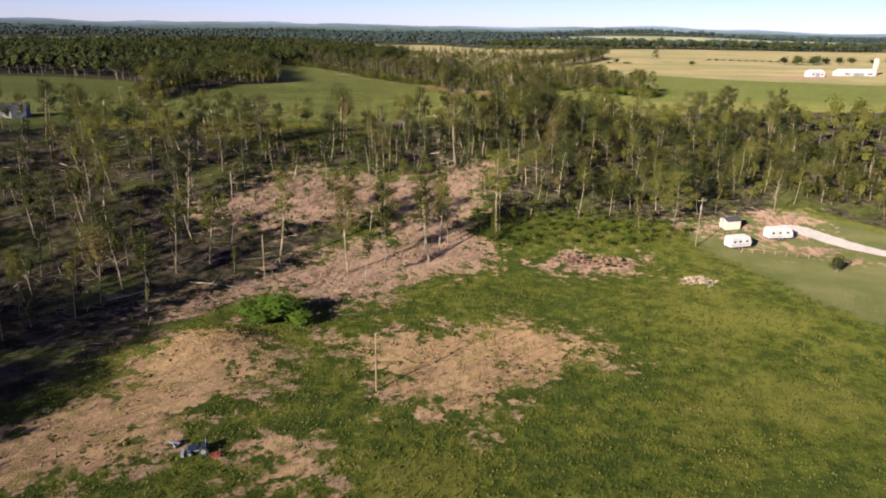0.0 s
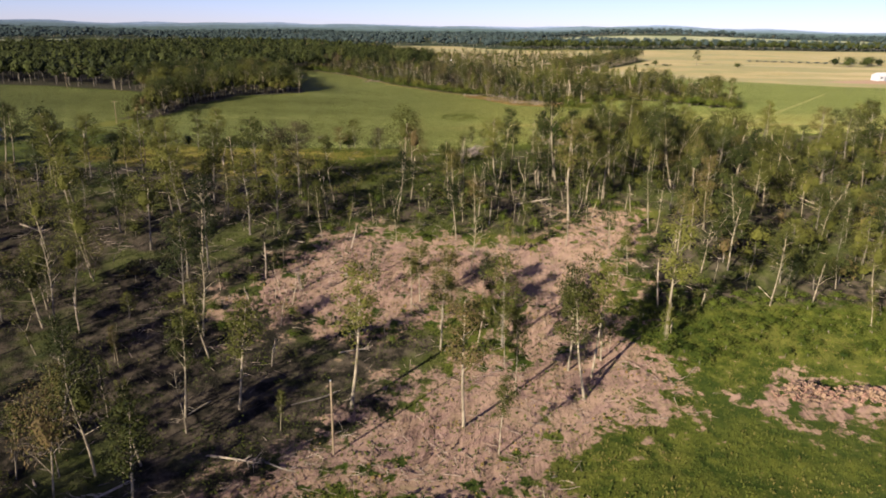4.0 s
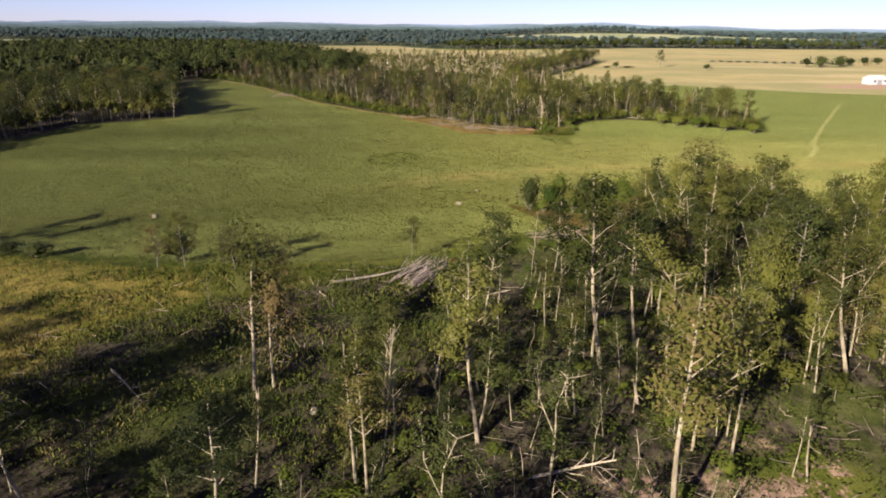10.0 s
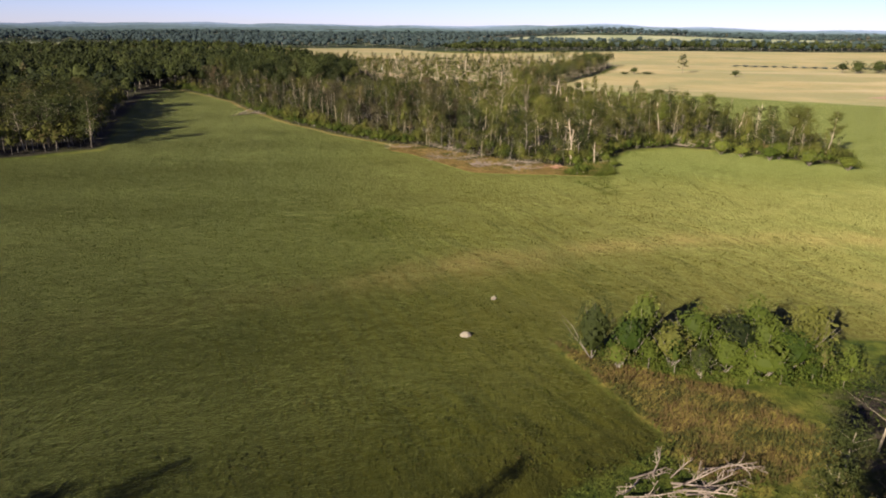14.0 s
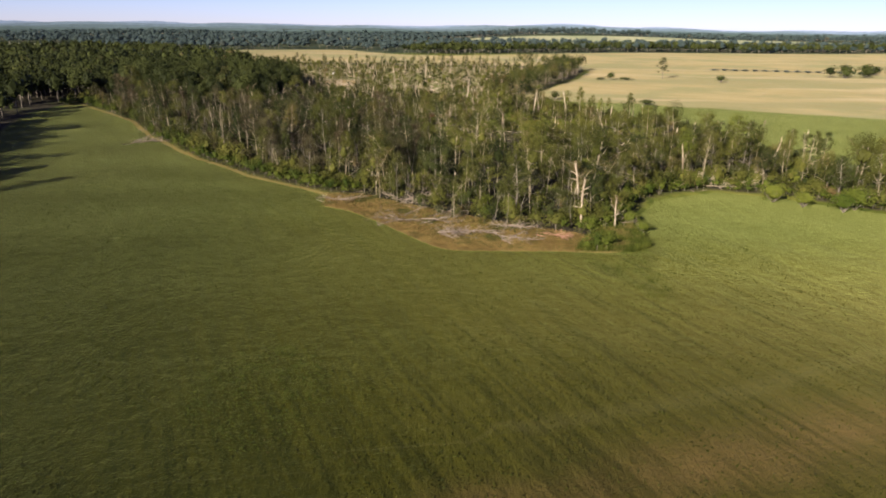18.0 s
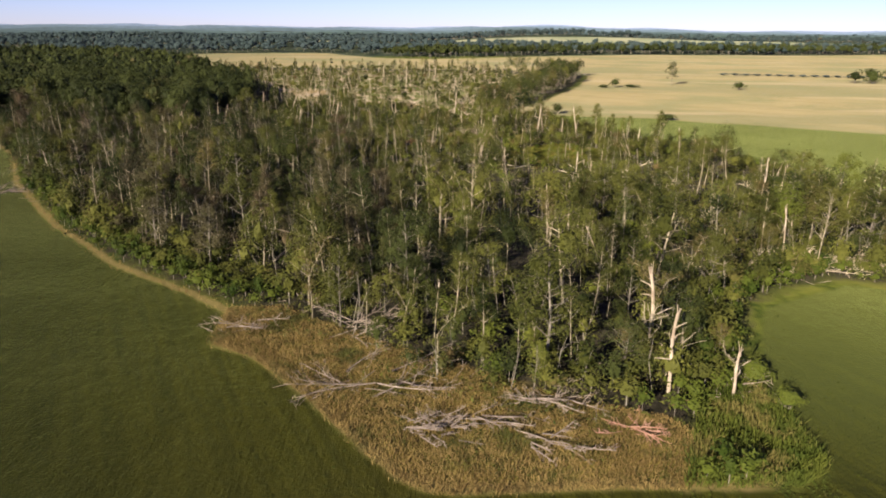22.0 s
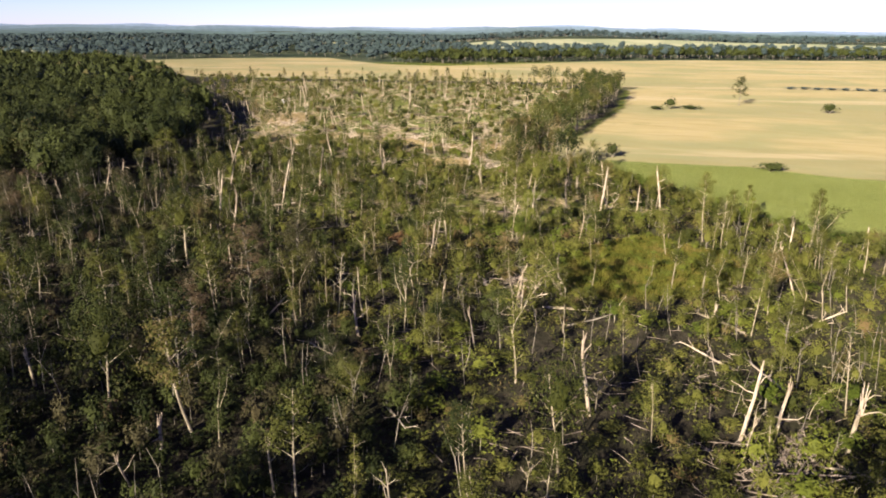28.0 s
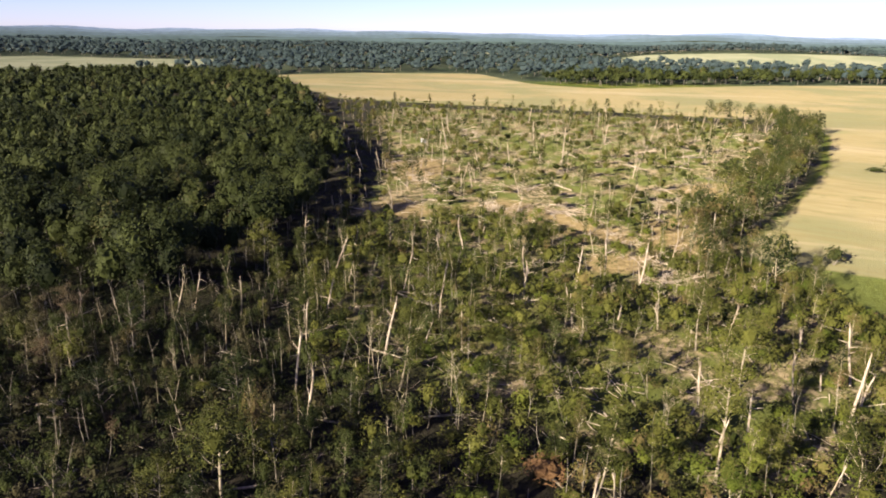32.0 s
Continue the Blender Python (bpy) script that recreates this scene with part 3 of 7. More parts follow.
# ---- growing things ----
def tube(pts, radii, sides):
    """Points and quads of a tapered round limb."""
    pts = np.asarray(pts, float)
    d = np.gradient(pts, axis=0)
    d /= np.linalg.norm(d, axis=1)[:, None] + 1e-9
    ref = np.where(np.abs(d[:, 2:3]) > 0.9, np.array([[1.0, 0, 0]]), np.array([[0, 0, 1.0]]))
    u = np.cross(d, ref)
    u /= np.linalg.norm(u, axis=1)[:, None] + 1e-9
    w = np.cross(d, u)
    a = np.arange(sides) / sides * 2 * math.pi
    ring = (u[:, None] * np.cos(a)[None, :, None] + w[:, None] * np.sin(a)[None, :, None]) * np.asarray(radii)[:, None, None]
    V = (pts[:, None] + ring).reshape(-1, 3)
    i, j = np.meshgrid(np.arange(len(pts) - 1), np.arange(sides), indexing="ij")
    b, k = i * sides + j, i * sides + (j + 1) % sides
    return V, np.stack([b, k, k + sides, b + sides], -1).reshape(-1, 4)


class Heap:
    """Collects pieces of one mesh."""

    def __init__(self):
        self.V, self.Q, self.I, self.T, self.n = [], [], [], [], 0

    def add(self, V, Q, mat=0, tint=0.0):
        self.V.append(V), self.Q.append(np.asarray(Q) + self.n)
        self.I.append(np.full(len(Q), mat)), self.T.append(np.full(len(V), tint))
        self.n += len(V)

    def mesh(self, name, mats, smooth=False):
        return np_mesh(name, np.concatenate(self.V), np.concatenate(self.Q), mats, np.concatenate(self.I), smooth, np.concatenate(self.T))


def leaves(rng, centres, size, flat=0.35, out=None, stray=1.0):
    """Leaf sprays: uneven four-cornered blades, one a centre, turned at random and tipped up and outward."""
    n = len(centres)
    nrm = rng.normal(size=(n, 3)) * stray
    nrm[:, 2] = np.abs(nrm[:, 2]) + flat
    if out is not None:
        nrm += out * 1.2
    nrm /= np.linalg.norm(nrm, axis=1)[:, None]
    u = np.cross(nrm, rng.normal(size=(n, 3)))
    u /= np.linalg.norm(u, axis=1)[:, None] + 1e-9
    w = np.cross(nrm, u)
    s = size * rng.uniform(0.7, 1.5, (n, 1))
    e = s * rng.uniform(0.28, 0.6, (n, 1))
    k = rng.uniform(-0.3, 0.3, (n, 2)) * s
    V = np.stack([centres - u * s * 0.5 + w * k[:, :1], centres - w * e * 0.5 - nrm * s * 0.12, centres + u * s * 0.5 + w * k[:, 1:], centres + w * e * 0.5 - nrm * s * 0.08], 1).reshape(-1, 3)
    i = np.arange(n)[:, None] * 4
    return V, np.concatenate([i, i + 1, i + 2, i + 3], 1)


def limb_path(rng, start, direction, length, steps=4, droop=0.0, wob=0.12):
    p, d, out = np.array(start, float), np.array(direction, float), []
    for k in range(steps):
        out.append(p.copy())
        d = d + rng.normal(size=3) * wob + np.array([0, 0, -droop])
        d /= np.linalg.norm(d)
        p = p + d * length / (steps - 1)
    return np.array(out)


def ball(rng, sub, rough):
    bm = bmesh.new()
    bmesh.ops.create_icosphere(bm, subdivisions=sub, radius=1)
    bm.verts.ensure_lookup_table()
    V = np.array([v.co for v in bm.verts])
    F = np.array([[v.index for v in f.verts] for f in bm.faces])
    bm.free()
    V *= 1 + rough * rng.normal(size=(len(V), 1))
    return V, np.concatenate([F, F[:, 2:]], 1)


def crown_kit(seed, quads, size, core, sub, lobes=7):
    """One far tree, 1 high and about 0.6 wide: short stem, rounded lobes of leaf sprays about a dense core."""
    r = np.random.RandomState(seed)
    hp = Heap()
    a = np.arange(lobes) * 2.4 + r.uniform(0, 1, lobes)
    up = r.uniform(-0.35, 1.0, lobes)
    lc = np.column_stack([np.cos(a) * 0.2 * (1 - np.abs(up) * 0.6), np.sin(a) * 0.2 * (1 - np.abs(up) * 0.6), 0.5 + 0.3 * up])
    lr = r.uniform(0.13, 0.2, lobes)
    k = r.randint(lobes, size=quads)
    d = r.normal(size=(quads, 3))
    d[:, 2] = np.abs(d[:, 2]) * 1.2 - 0.35
    d /= np.linalg.norm(d, axis=1)[:, None]
    c = lc[k] + d * lr[k][:, None] * r.uniform(0.85, 1.15, (quads, 1))
    hp.add(*leaves(r, c, size, 0.3, d * 0.7, 0.75), 0)
    bv, bq = ball(r, sub, 0.12)
    hp.add(bv * [0.24 * core, 0.24 * core, 0.27 * core] + [0, 0, 0.6], bq, 0)
    hp.add(*tube([[0, 0, -0.05], [0.01, 0, 0.5]], [0.014, 0.01], 4), 1)
    return np.concatenate(hp.V), np.concatenate(hp.Q), np.concatenate(hp.I)


def grow(kind, seed):
    """One storm-worn or whole tree, 15 m high: wood and foliage as two heaps."""
    rng = np.random.RandomState(seed)
    wood, crown = Heap(), Heap()
    H, r0 = 15.0, rng.uniform(0.085, 0.125) * (1.5 if kind == "antler" else 1)
    lean = rng.normal(size=2) * (0.05 if kind != "bent" else 0.0)
    top = H * {"tall": 0.97, "broken": 0.72, "forked": 0.5, "full": 0.93, "bent": 0.95, "round": 0.75, "stripped": 0.97, "bushy": 0.85, "wide": 0.85, "lush": 0.75, "antler": 0.55}[kind]
    z = np.linspace(-0.4, top, 8)
    s = np.clip(z / H, 0, 1)
    ph = rng.uniform(0, 6.28)
    arc = 5.5 * s ** 2.2 if kind == "bent" else 0.18 * np.sin(s * 6 + ph)
    px = lean[0] * z + arc * math.cos(ph)
    py = lean[1] * z + arc * math.sin(ph)
    zz = z - (3.0 * s ** 3 if kind == "bent" else 0)
    trunk = np.stack([px, py, zz], 1)
    rad = r0 * (1.25 - 0.95 * s) * (1 + 0.2 * np.exp(-np.maximum(z, 0) * 2))
    if kind == "broken":
        rad[-1] *= 0.5
    wood.add(*tube(trunk, rad, 6), 0)

    def at(h):
        return np.array([np.interp(h, z, trunk[:, 0]), np.interp(h, z, trunk[:, 1]), np.interp(h, z, trunk[:, 2])])

    tips = []
    if kind == "broken":     # splintered top
        for k in range(4):
            a = rng.uniform(0, 6.28)
            b = at(top) + np.array([math.cos(a), math.sin(a), 0]) * 0.08
            wood.add(*tube([b - [0, 0, 0.4], b + [0.1 * math.cos(a), 0.1 * math.sin(a), rng.uniform(0.4, 1.5)]], [0.09, 0.012], 4), 1)
    if kind == "antler":     # thick stem with bare upswept limbs, snapped at the ends
        for k in range(5):
            a = k * 1.4 + rng.uniform(-0.4, 0.4)
            p = limb_path(rng, at(top * (0.55 + 0.1 * k)), (0.8 * math.cos(a), 0.8 * math.sin(a), 0.9), H * rng.uniform(0.25, 0.48), 6, -0.06, 0.16)
            wood.add(*tube(p, np.linspace(r0 * 0.62, 0.06, 6), 5), 0)
            for q in p[2:]:
                b = rng.uniform(0, 6.28)
                l = limb_path(rng, q, (math.cos(b), math.sin(b), rng.uniform(0.2, 1.2)), rng.uniform(0.6, 2.2), 4, 0, 0.2)
                wood.add(*tube(l, [0.075, 0.05, 0.035, 0.015], 4), 1 if rng.rand() < 0.4 else 0)
                tips += [l[1], q]
    if kind == "forked":
        for k in range(rng.randint(2, 4)):
            a = rng.uniform(0, 6.28)
            L = H - top
            p = limb_path(rng, at(top * rng.uniform(0.7, 1.0)), (0.35 * math.cos(a), 0.35 * math.sin(a), 1), L * rng.uniform(0.8, 1.1), 6, 0, 0.06)
            wood.add(*tube(p, np.linspace(r0 * 0.6, 0.035, 6), 5), 0)
            for q in p[2:]:
                for _ in range(2):
                    b = rng.uniform(0, 6.28)
                    l = limb_path(rng, q, (math.cos(b), math.sin(b), 0.7), rng.uniform(0.8, 2.0), 3)
                    wood.add(*tube(l, [0.05, 0.035, 0.012], 3), 0)
                    tips += [l[1], l[2]]
            tips += list(p[3:])
    nl = {"tall": 15, "broken": 9, "forked": 4, "full": 24, "bent": 14, "round": 16, "stripped": 16, "bushy": 20, "wide": 20, "lush": 9, "antler": 3}[kind]
    low = {"full": 0.22, "wide": 0.28, "lush": 0.4, "round": 0.25, "bushy": 0.12, "tall": 0.45}.get(kind, 0.4)
    for k in range(nl):
        h = top * (low + (0.97 - low) * (k + rng.uniform(0, 1)) / nl)
        a = k * 2.4 + rng.uniform(-0.6, 0.6)
        f = (h / top - low) / (1 - low)
        L = {"tall": 2.4, "broken": 2.0, "forked": 1.6, "full": 3.5, "bent": 2.0, "round": 4.2, "stripped": 2.4, "bushy": 3.4, "wide": 4.6, "lush": 3.4, "antler": 2.0}[kind] * (1.15 - 0.75 * f ** 1.5) * rng.uniform(0.6, 1.2)
        p = limb_path(rng, at(h), (math.cos(a), math.sin(a), rng.uniform(0.45, 1.4)), L, 3, 0.03)
        wood.add(*tube(p, np.linspace(0.03 + r0 * (0.5 if kind == "stripped" else 0.3) * (1 - f), 0.012, 3), 3), 0)
        tips += [p[1], p[2], (p[1] + p[2]) / 2, p[2] + (p[2] - p[1]) * 0.15]
        if rng.rand() < (0.35 if kind != "stripped" else 0.9):
            q = limb_path(rng, p[1], (p[2] - p[0]) + rng.normal(size=3) * 0.8, L * 0.4, 3)
            wood.add(*tube(q, [0.03, 0.02, 0.008], 3), 0)
            tips.append(q[2])
    if kind == "lush":
        kv, kq, ki = crown_kit(seed, 1600, 0.027, 0.44, 1, 18)
        crown.add(kv[:-8] * [9.5, 9.5, 15.5], kq[ki == 0], 0)
        return wood, crown
    if kind == "round":
        kv, kq, ki = crown_kit(seed, 640, 0.058, 0.78, 2, 12)
        crown.add(kv[:-8] * [12, 12, 15.5], kq[ki == 0], 0)
        return wood, crown
    tips = np.array(tips)
    groups, per, spread, size = {"tall": (36, 26, 0.42, 0.36), "broken": (22, 22, 0.4, 0.35), "forked": (36, 22, 0.44, 0.36), "full": (46, 26, 0.52, 0.41), "wide": (46, 26, 0.58, 0.42),
                                 "bent": (24, 16, 0.4, 0.32), "stripped": (10, 7, 0.3, 0.28), "bushy": (36, 22, 0.5, 0.35), "antler": (12, 14, 0.34, 0.3)}[kind]
    pickd = tips[rng.permutation(len(tips))[:groups]]
    per, size = int(per * 1.9), size * 0.76
    away = rng.normal(size=(len(pickd) * per, 3))
    c = np.repeat(pickd, per, 0) + away * spread * [1, 1, 0.75]
    out = away / (np.linalg.norm(away, axis=1)[:, None] + 0.3)
    axis = np.array([at(h) for h in np.clip(c[:, 2], 0, top)])
    out[:, :2] += 0.35 * (c - axis)[:, :2]
    crown.add(*leaves(rng, c, size, 0.2, out, 0.6), 0)
    # sprouts along the stem
    n = {"tall": 150, "broken": 170, "forked": 90, "full": 80, "bent": 80, "stripped": 50, "bushy": 80, "wide": 70, "antler": 60}[kind]
    hs = top * rng.uniform(0.25, 1.0, n) ** 0.8
    c = np.array([at(h) for h in hs]) + rng.normal(size=(n, 3)) * [0.28, 0.28, 0.25]
    crown.add(*leaves(rng, c, 0.25), 0)
    return wood, crown


KINDS = {
    "tall": ("tall thin storm-stripped tree with sparse olive leaves", BARK_PALE, LEAF_OLIVE, 4),
    "broken": ("storm-snapped tree with splintered top and leafy sprouts", BARK_PALE, LEAF_OLIVE, 3),
    "forked": ("forked pale-barked tree with thin ragged crown", BARK_PALE, LEAF_OLIVE, 3),
    "full": ("leafy green deciduous tree with uneven crown", BARK_GREY, LEAF_OLIVE, 3),
    "wide": ("spreading deciduous tree with broken olive-green crown", BARK_GREY, LEAF_OLIVE, 3),
    "lush": ("full-crowned deciduous tree with rounded leaf masses", BARK_PALE, LEAF_OLIVE, 4),
    "bent": ("slender young tree bent over by the storm", BARK_PALE, LEAF_OLIVE, 2),
    "round": ("dense dark-green forest tree with broad crown", BARK_GREY, LEAF_DARK, 3),
    "stripped": ("bare stripped tree with pale limbs, nearly leafless", BARK_PALE, LEAF_OLIVE, 3),
    "antler": ("thick pale storm-broken tree with bare antler-like limbs", BARK_PALE, LEAF_OLIVE, 3),
    "bushy": ("bright green young tree leafy to the ground", BARK_GREY, LEAF_BRIGHT, 2),
}
NAMES = {"tall": "tall_tree", "broken": "snapped_tree", "forked": "forked_tree", "full": "leafy_tree", "wide": "spreading_tree", "lush": "broadleaf_tree", "bent": "bent_tree", "round": "forest_tree", "stripped": "bare_tree", "antler": "dead_tree", "bushy": "sapling"}
grown = {}


def plant(kind, variant, x, y, h, turn, rng, leaf=None):
    """A tree of its own at that place, h metres high."""
    label, bark, leaf0, _ = KINDS[kind]
    leaf = leaf or leaf0
    key = (kind, variant, leaf.name)
    w = rng.uniform(0.85, 1.2) * (1.1 if kind in ("lush", "full") else 1.0)
    m = Matrix.LocRotScale((x, y, ground_at(x, y) - 0.05), Euler((rng.uniform(-0.05, 0.05), rng.uniform(-0.05, 0.05), turn)), (h / 15 * w, h / 15 * w, h / 15))
    if key in grown:
        t = copy_thing(grown[key], m)
    else:
        wood, crown = grow(kind, 100 + 17 * variant + 1000 * list(KINDS).index(kind))
        t = new(NAMES[kind])
        for nm, heap, mats in (("trunk", wood, [bark, WOOD_BARE]), ("crown", crown, [leaf])):
            o = new(nm, heap.mesh(nm, mats, smooth=nm == "trunk"))
            o.parent = t
        tagged(t, label, "tree", "storm-damaged trees" if kind != "round" else "forest trees")
        grown[key] = t
        t.matrix_basis = m
    return t


def pick_kind(rng, table):
    names = list(table)
    return names[rng.choice(len(names), p=np.array([table[k] for k in names]) / sum(table.values()))]


def scatter(rng, n, box, ok, gap=2.0, taken=None):
    """Up to n places in a box where ok(x, y) holds, none closer than gap."""
    taken = {} if taken is None else taken
    out, tries = [], 0
    while len(out) < n and tries < 40:
        tries += 1
        x, y = rng.uniform(box[0], box[1], n * 2), rng.uniform(box[2], box[3], n * 2)
        good = ok(x, y)
        for a, b in zip(x[good], y[good]):
            c = (int(a // gap), int(b // gap))
            near = any((a - p) ** 2 + (b - q) ** 2 < gap * gap for i in (-1, 0, 1) for j in (-1, 0, 1) for p, q in taken.get((c[0] + i, c[1] + j), ()))
            if not near:
                taken.setdefault(c, []).append((a, b))
                out.append((a, b))
                if len(out) == n:
                    break
    return out


# trees that stand out, each at its place with its height
STAND = [(0, 143, 17), (-3, 144, 14), (-12, 149, 15), (-11, 138, 12), (-18, 131, 18), (-14, 126, 9), (-32, 134, 16), (-40, 129, 7), (-46, 133, 13), (-52, 131, 14), (-50, 111, 13),
         (-64, 140, 8), (-75, 146, 15), (13, 153, 17), (34, 165, 19), (57, 164, 14), (47, 158, 11), (-21, 153, 14), (-43, 178, 14), (-51, 179, 18), (-68, 196, 11), (-21, 148, 13)]
STAND2 = [(-12, 144, 14), (-16, 169, 11), (-20, 196, 14), (-18, 197, 14), (-10, 201, 18), (4, 192, 17), (2, 147, 15), (-2, 138, 13), (13, 152, 12), (12, 199, 20),
          (4, 212, 17), (-21, 202, 11), (-18, 203, 15), (-13, 204, 9), (-9, 208, 9), (-9, 218, 13), (4, 214, 12), (8, 202, 7), (13, 202, 13), (0, 220, 9)]
STAND3 = [(-26, 460, 12), (-10, 453, 10), (11, 415, 11), (2, 434, 12), (10, 435, 11), (46, 453, 11), (38, 417, 12), (14, 529, 10), (30, 521, 6), (-14, 524, 13), (-6, 519, 13),
          (50, 530, 9), (49, 695, 10), (-55, 148, 13), (-58, 128, 12), (-62, 120, 13)]
rng = np.random.RandomState(7)
taken = {}
for x, y, h in STAND + STAND2 + STAND3:
    kind = pick_kind(rng, {"tall": 5, "forked": 2, "full": 1.2, "broken": 1.2 if h < 13 else 0.2, "stripped": 0.6})
    leaf = LEAF_BRIGHT if (x, y) == (-9, 218) else None
    plant("bushy" if leaf else kind, rng.randint(KINDS[kind][3]) if not leaf else 0, x, y, h, rng.uniform(0, 6.28), rng, leaf)
    taken.setdefault((int(x // 3), int(y // 3)), []).append((x, y))

plant("forked", 1, 24.6, 405, 15, 0.6, rng)
plant("forked", 2, 42, 412, 10.5, 2.2, rng)

# leafy trees that kept their crowns
for i, (x, y, h, leaf) in enumerate([(-30, 208.1, 17, LEAF_OLIVE), (-28, 208.6, 14.5, LEAF_OLIVE), (-54.3, 195.3, 15, LEAF_WITHERED), (-50.5, 196, 16, LEAF_WITHERED), (-58, 193, 14, LEAF_OLIVE)]):
    plant("lush" if i < 2 else "full", i % 3, x, y, h, i * 1.9, rng, leaf)

# bleached wrecks with thick limbs
for i, (x, y, h) in enumerate([(38, 405, 8.5), (38, 400, 7), (44, 397, 6), (-24, 447, 12), (2, 433, 10), (11, 433, 10), (17, 437, 11), (26, 456, 12), (47, 458, 12), (54, 466, 12), (58, 450, 14),
                               (59, 467, 10), (50, 456, 11), (24, 432, 11), (16, 456, 12), (2, 447, 10), (74, 459, 12), (44, 475, 11), (9, 573, 11), (11, 610, 10), (63, 592, 10), (57, 570, 11), (48, 579, 10), (40, 635, 9), (47, 629, 9), (45, 497, 11), (60, 491, 12), (50, 530, 8), (34, 484, 9), (29, 484, 8), (48, 580, 9),
                               (-38, 178, 11), (-43, 193, 12), (-17, 200, 13), (-21, 196, 9), (31, 191, 13), (21, 189, 10), (-65, 141, 9), (-53, 143, 10), (-51, 128, 10), (-49, 109, 9), (-54, 122, 9), (-64, 124, 8), (-78, 130, 8), (-72, 113, 9), (84, 171, 12), (70, 172, 13)]):
    plant("antler" if y > 300 else ("stripped", "forked", "tall")[i % 3], i % 3, x, y, h, i * 2.1, rng)
    taken.setdefault((int(x // 3), int(y // 3)), []).append((x, y))

LEFT_WOOD = [(-170, 95), (-60, 92), (-54, 110), (-58, 130), (-56, 150), (-60, 170), (-54, 186), (-66, 205), (-92, 208), (-130, 212), (-190, 235), (-230, 180)]
RIGHT_WOOD = [(16, 168), (34, 166), (58, 167), (76, 174), (96, 181), (122, 168), (200, 160), (330, 200), (330, 275), (200, 292), (110, 284), (60, 274), (34, 262), (20, 249), (13, 238), (14, 215), (20, 200), (26, 190)]
MID_WOOD = [(-50, 186), (-24, 184), (2, 188), (14, 202), (22, 214), (22, 244), (6, 240), (-10, 226), (-30, 216), (-50, 206)]
W2 = [(-127, 624), (-84, 539), (-63, 499), (-41, 466), (-26, 449), (-6, 432), (3, 414), (12, 402), (20, 398), (36, 396), (44, 400), (60, 424), (80, 432), (94, 425), (106, 413), (120, 399), (128, 424), (119, 480),
      (122, 530), (106, 582), (92, 645), (84, 668), (114, 719), (158, 796), (204, 904), (198, 962), (145, 982), (28, 1016), (-110, 1056), (-170, 1060), (-40, 767), (-29, 662), (-42, 609), (-68, 595), (-134, 700)]
W3 = [(-900, 640), (-140, 640), (-100, 640), (-68, 600), (-44, 612), (-32, 662), (-43, 767), (-120, 1000), (-150, 1070), (-250, 1270), (-420, 1260), (-540, 1080), (-900, 1040)]
W_LEFT = [(-700, 640), (-140, 640), (-136, 582), (-111, 474), (-94, 414), (-105, 403), (-121, 395), (-133, 356), (-133, 324), (-143, 324), (-145, 354), (-164, 407), (-230, 440), (-420, 458), (-700, 468)]


OPEN = [(-60, 199), (-30, 196), (-18, 200), (-11, 216), (-2, 228), (4, 246), (-20, 248), (-60, 246)]


def within(poly):
    return lambda x, y: (inside(x, y, poly) > 0) & (best(x, y, HOLES) < 0) & (inside(x, y, OPEN) < 0)


def far_wood(rng, name, label, n, box, ok, table, hlo, hhi, gap, dark, thin=0.5, wide=1.0):
    """Storm-worn trees too far off to tell apart, in one mesh."""
    hp, kit = Heap(), {}
    for x, y in scatter(rng, n, box, ok, gap, taken):
        k = pick_kind(rng, table)
        v = rng.randint(KINDS[k][3])
        if (k, v) not in kit:
            stem, crown = [(np.concatenate(h.V), np.concatenate(h.Q)) for h in grow(k, 100 + 17 * v + 1000 * list(KINDS).index(k))]
            quads = crown[1][crown[1][:, 2] != crown[1][:, 3]]
            quads = quads[np.random.RandomState(v).permutation(len(quads))[:int(len(quads) * thin)]]
            mid = crown[0][quads].mean(1, keepdims=True)      # fewer sprays, each a little broader
            kit[k, v] = [stem, ((mid + (crown[0][quads] - mid) * thin ** -0.4).reshape(-1, 3), np.arange(quads.size).reshape(-1, 4))]
        a, h = rng.uniform(0, 6.28), rng.uniform(hlo, hhi) / 15
        R = np.array([[math.cos(a), -math.sin(a), 0], [math.sin(a), math.cos(a), 0], [0, 0, 1]]).T * h * [wide, wide, 1]
        leaf, tint = 1 + (rng.rand() < dark), rng.rand()
        for (V, Q), m in zip(kit[k, v], (0, leaf)):
            hp.add(V @ R + [x, y, ground_at(x, y)], Q, m, tint)
    o = new(name, hp.mesh(name, [BARK_PALE, LEAF_OLIVE, LEAF_DARK]))
    return tagged(o, label, "trees", kind="stuff")



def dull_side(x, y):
    """The half-dead western side of the northern wood; its leaf colours are also darkened for shade."""
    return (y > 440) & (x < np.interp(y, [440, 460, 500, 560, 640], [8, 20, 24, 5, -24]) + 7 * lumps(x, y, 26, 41))


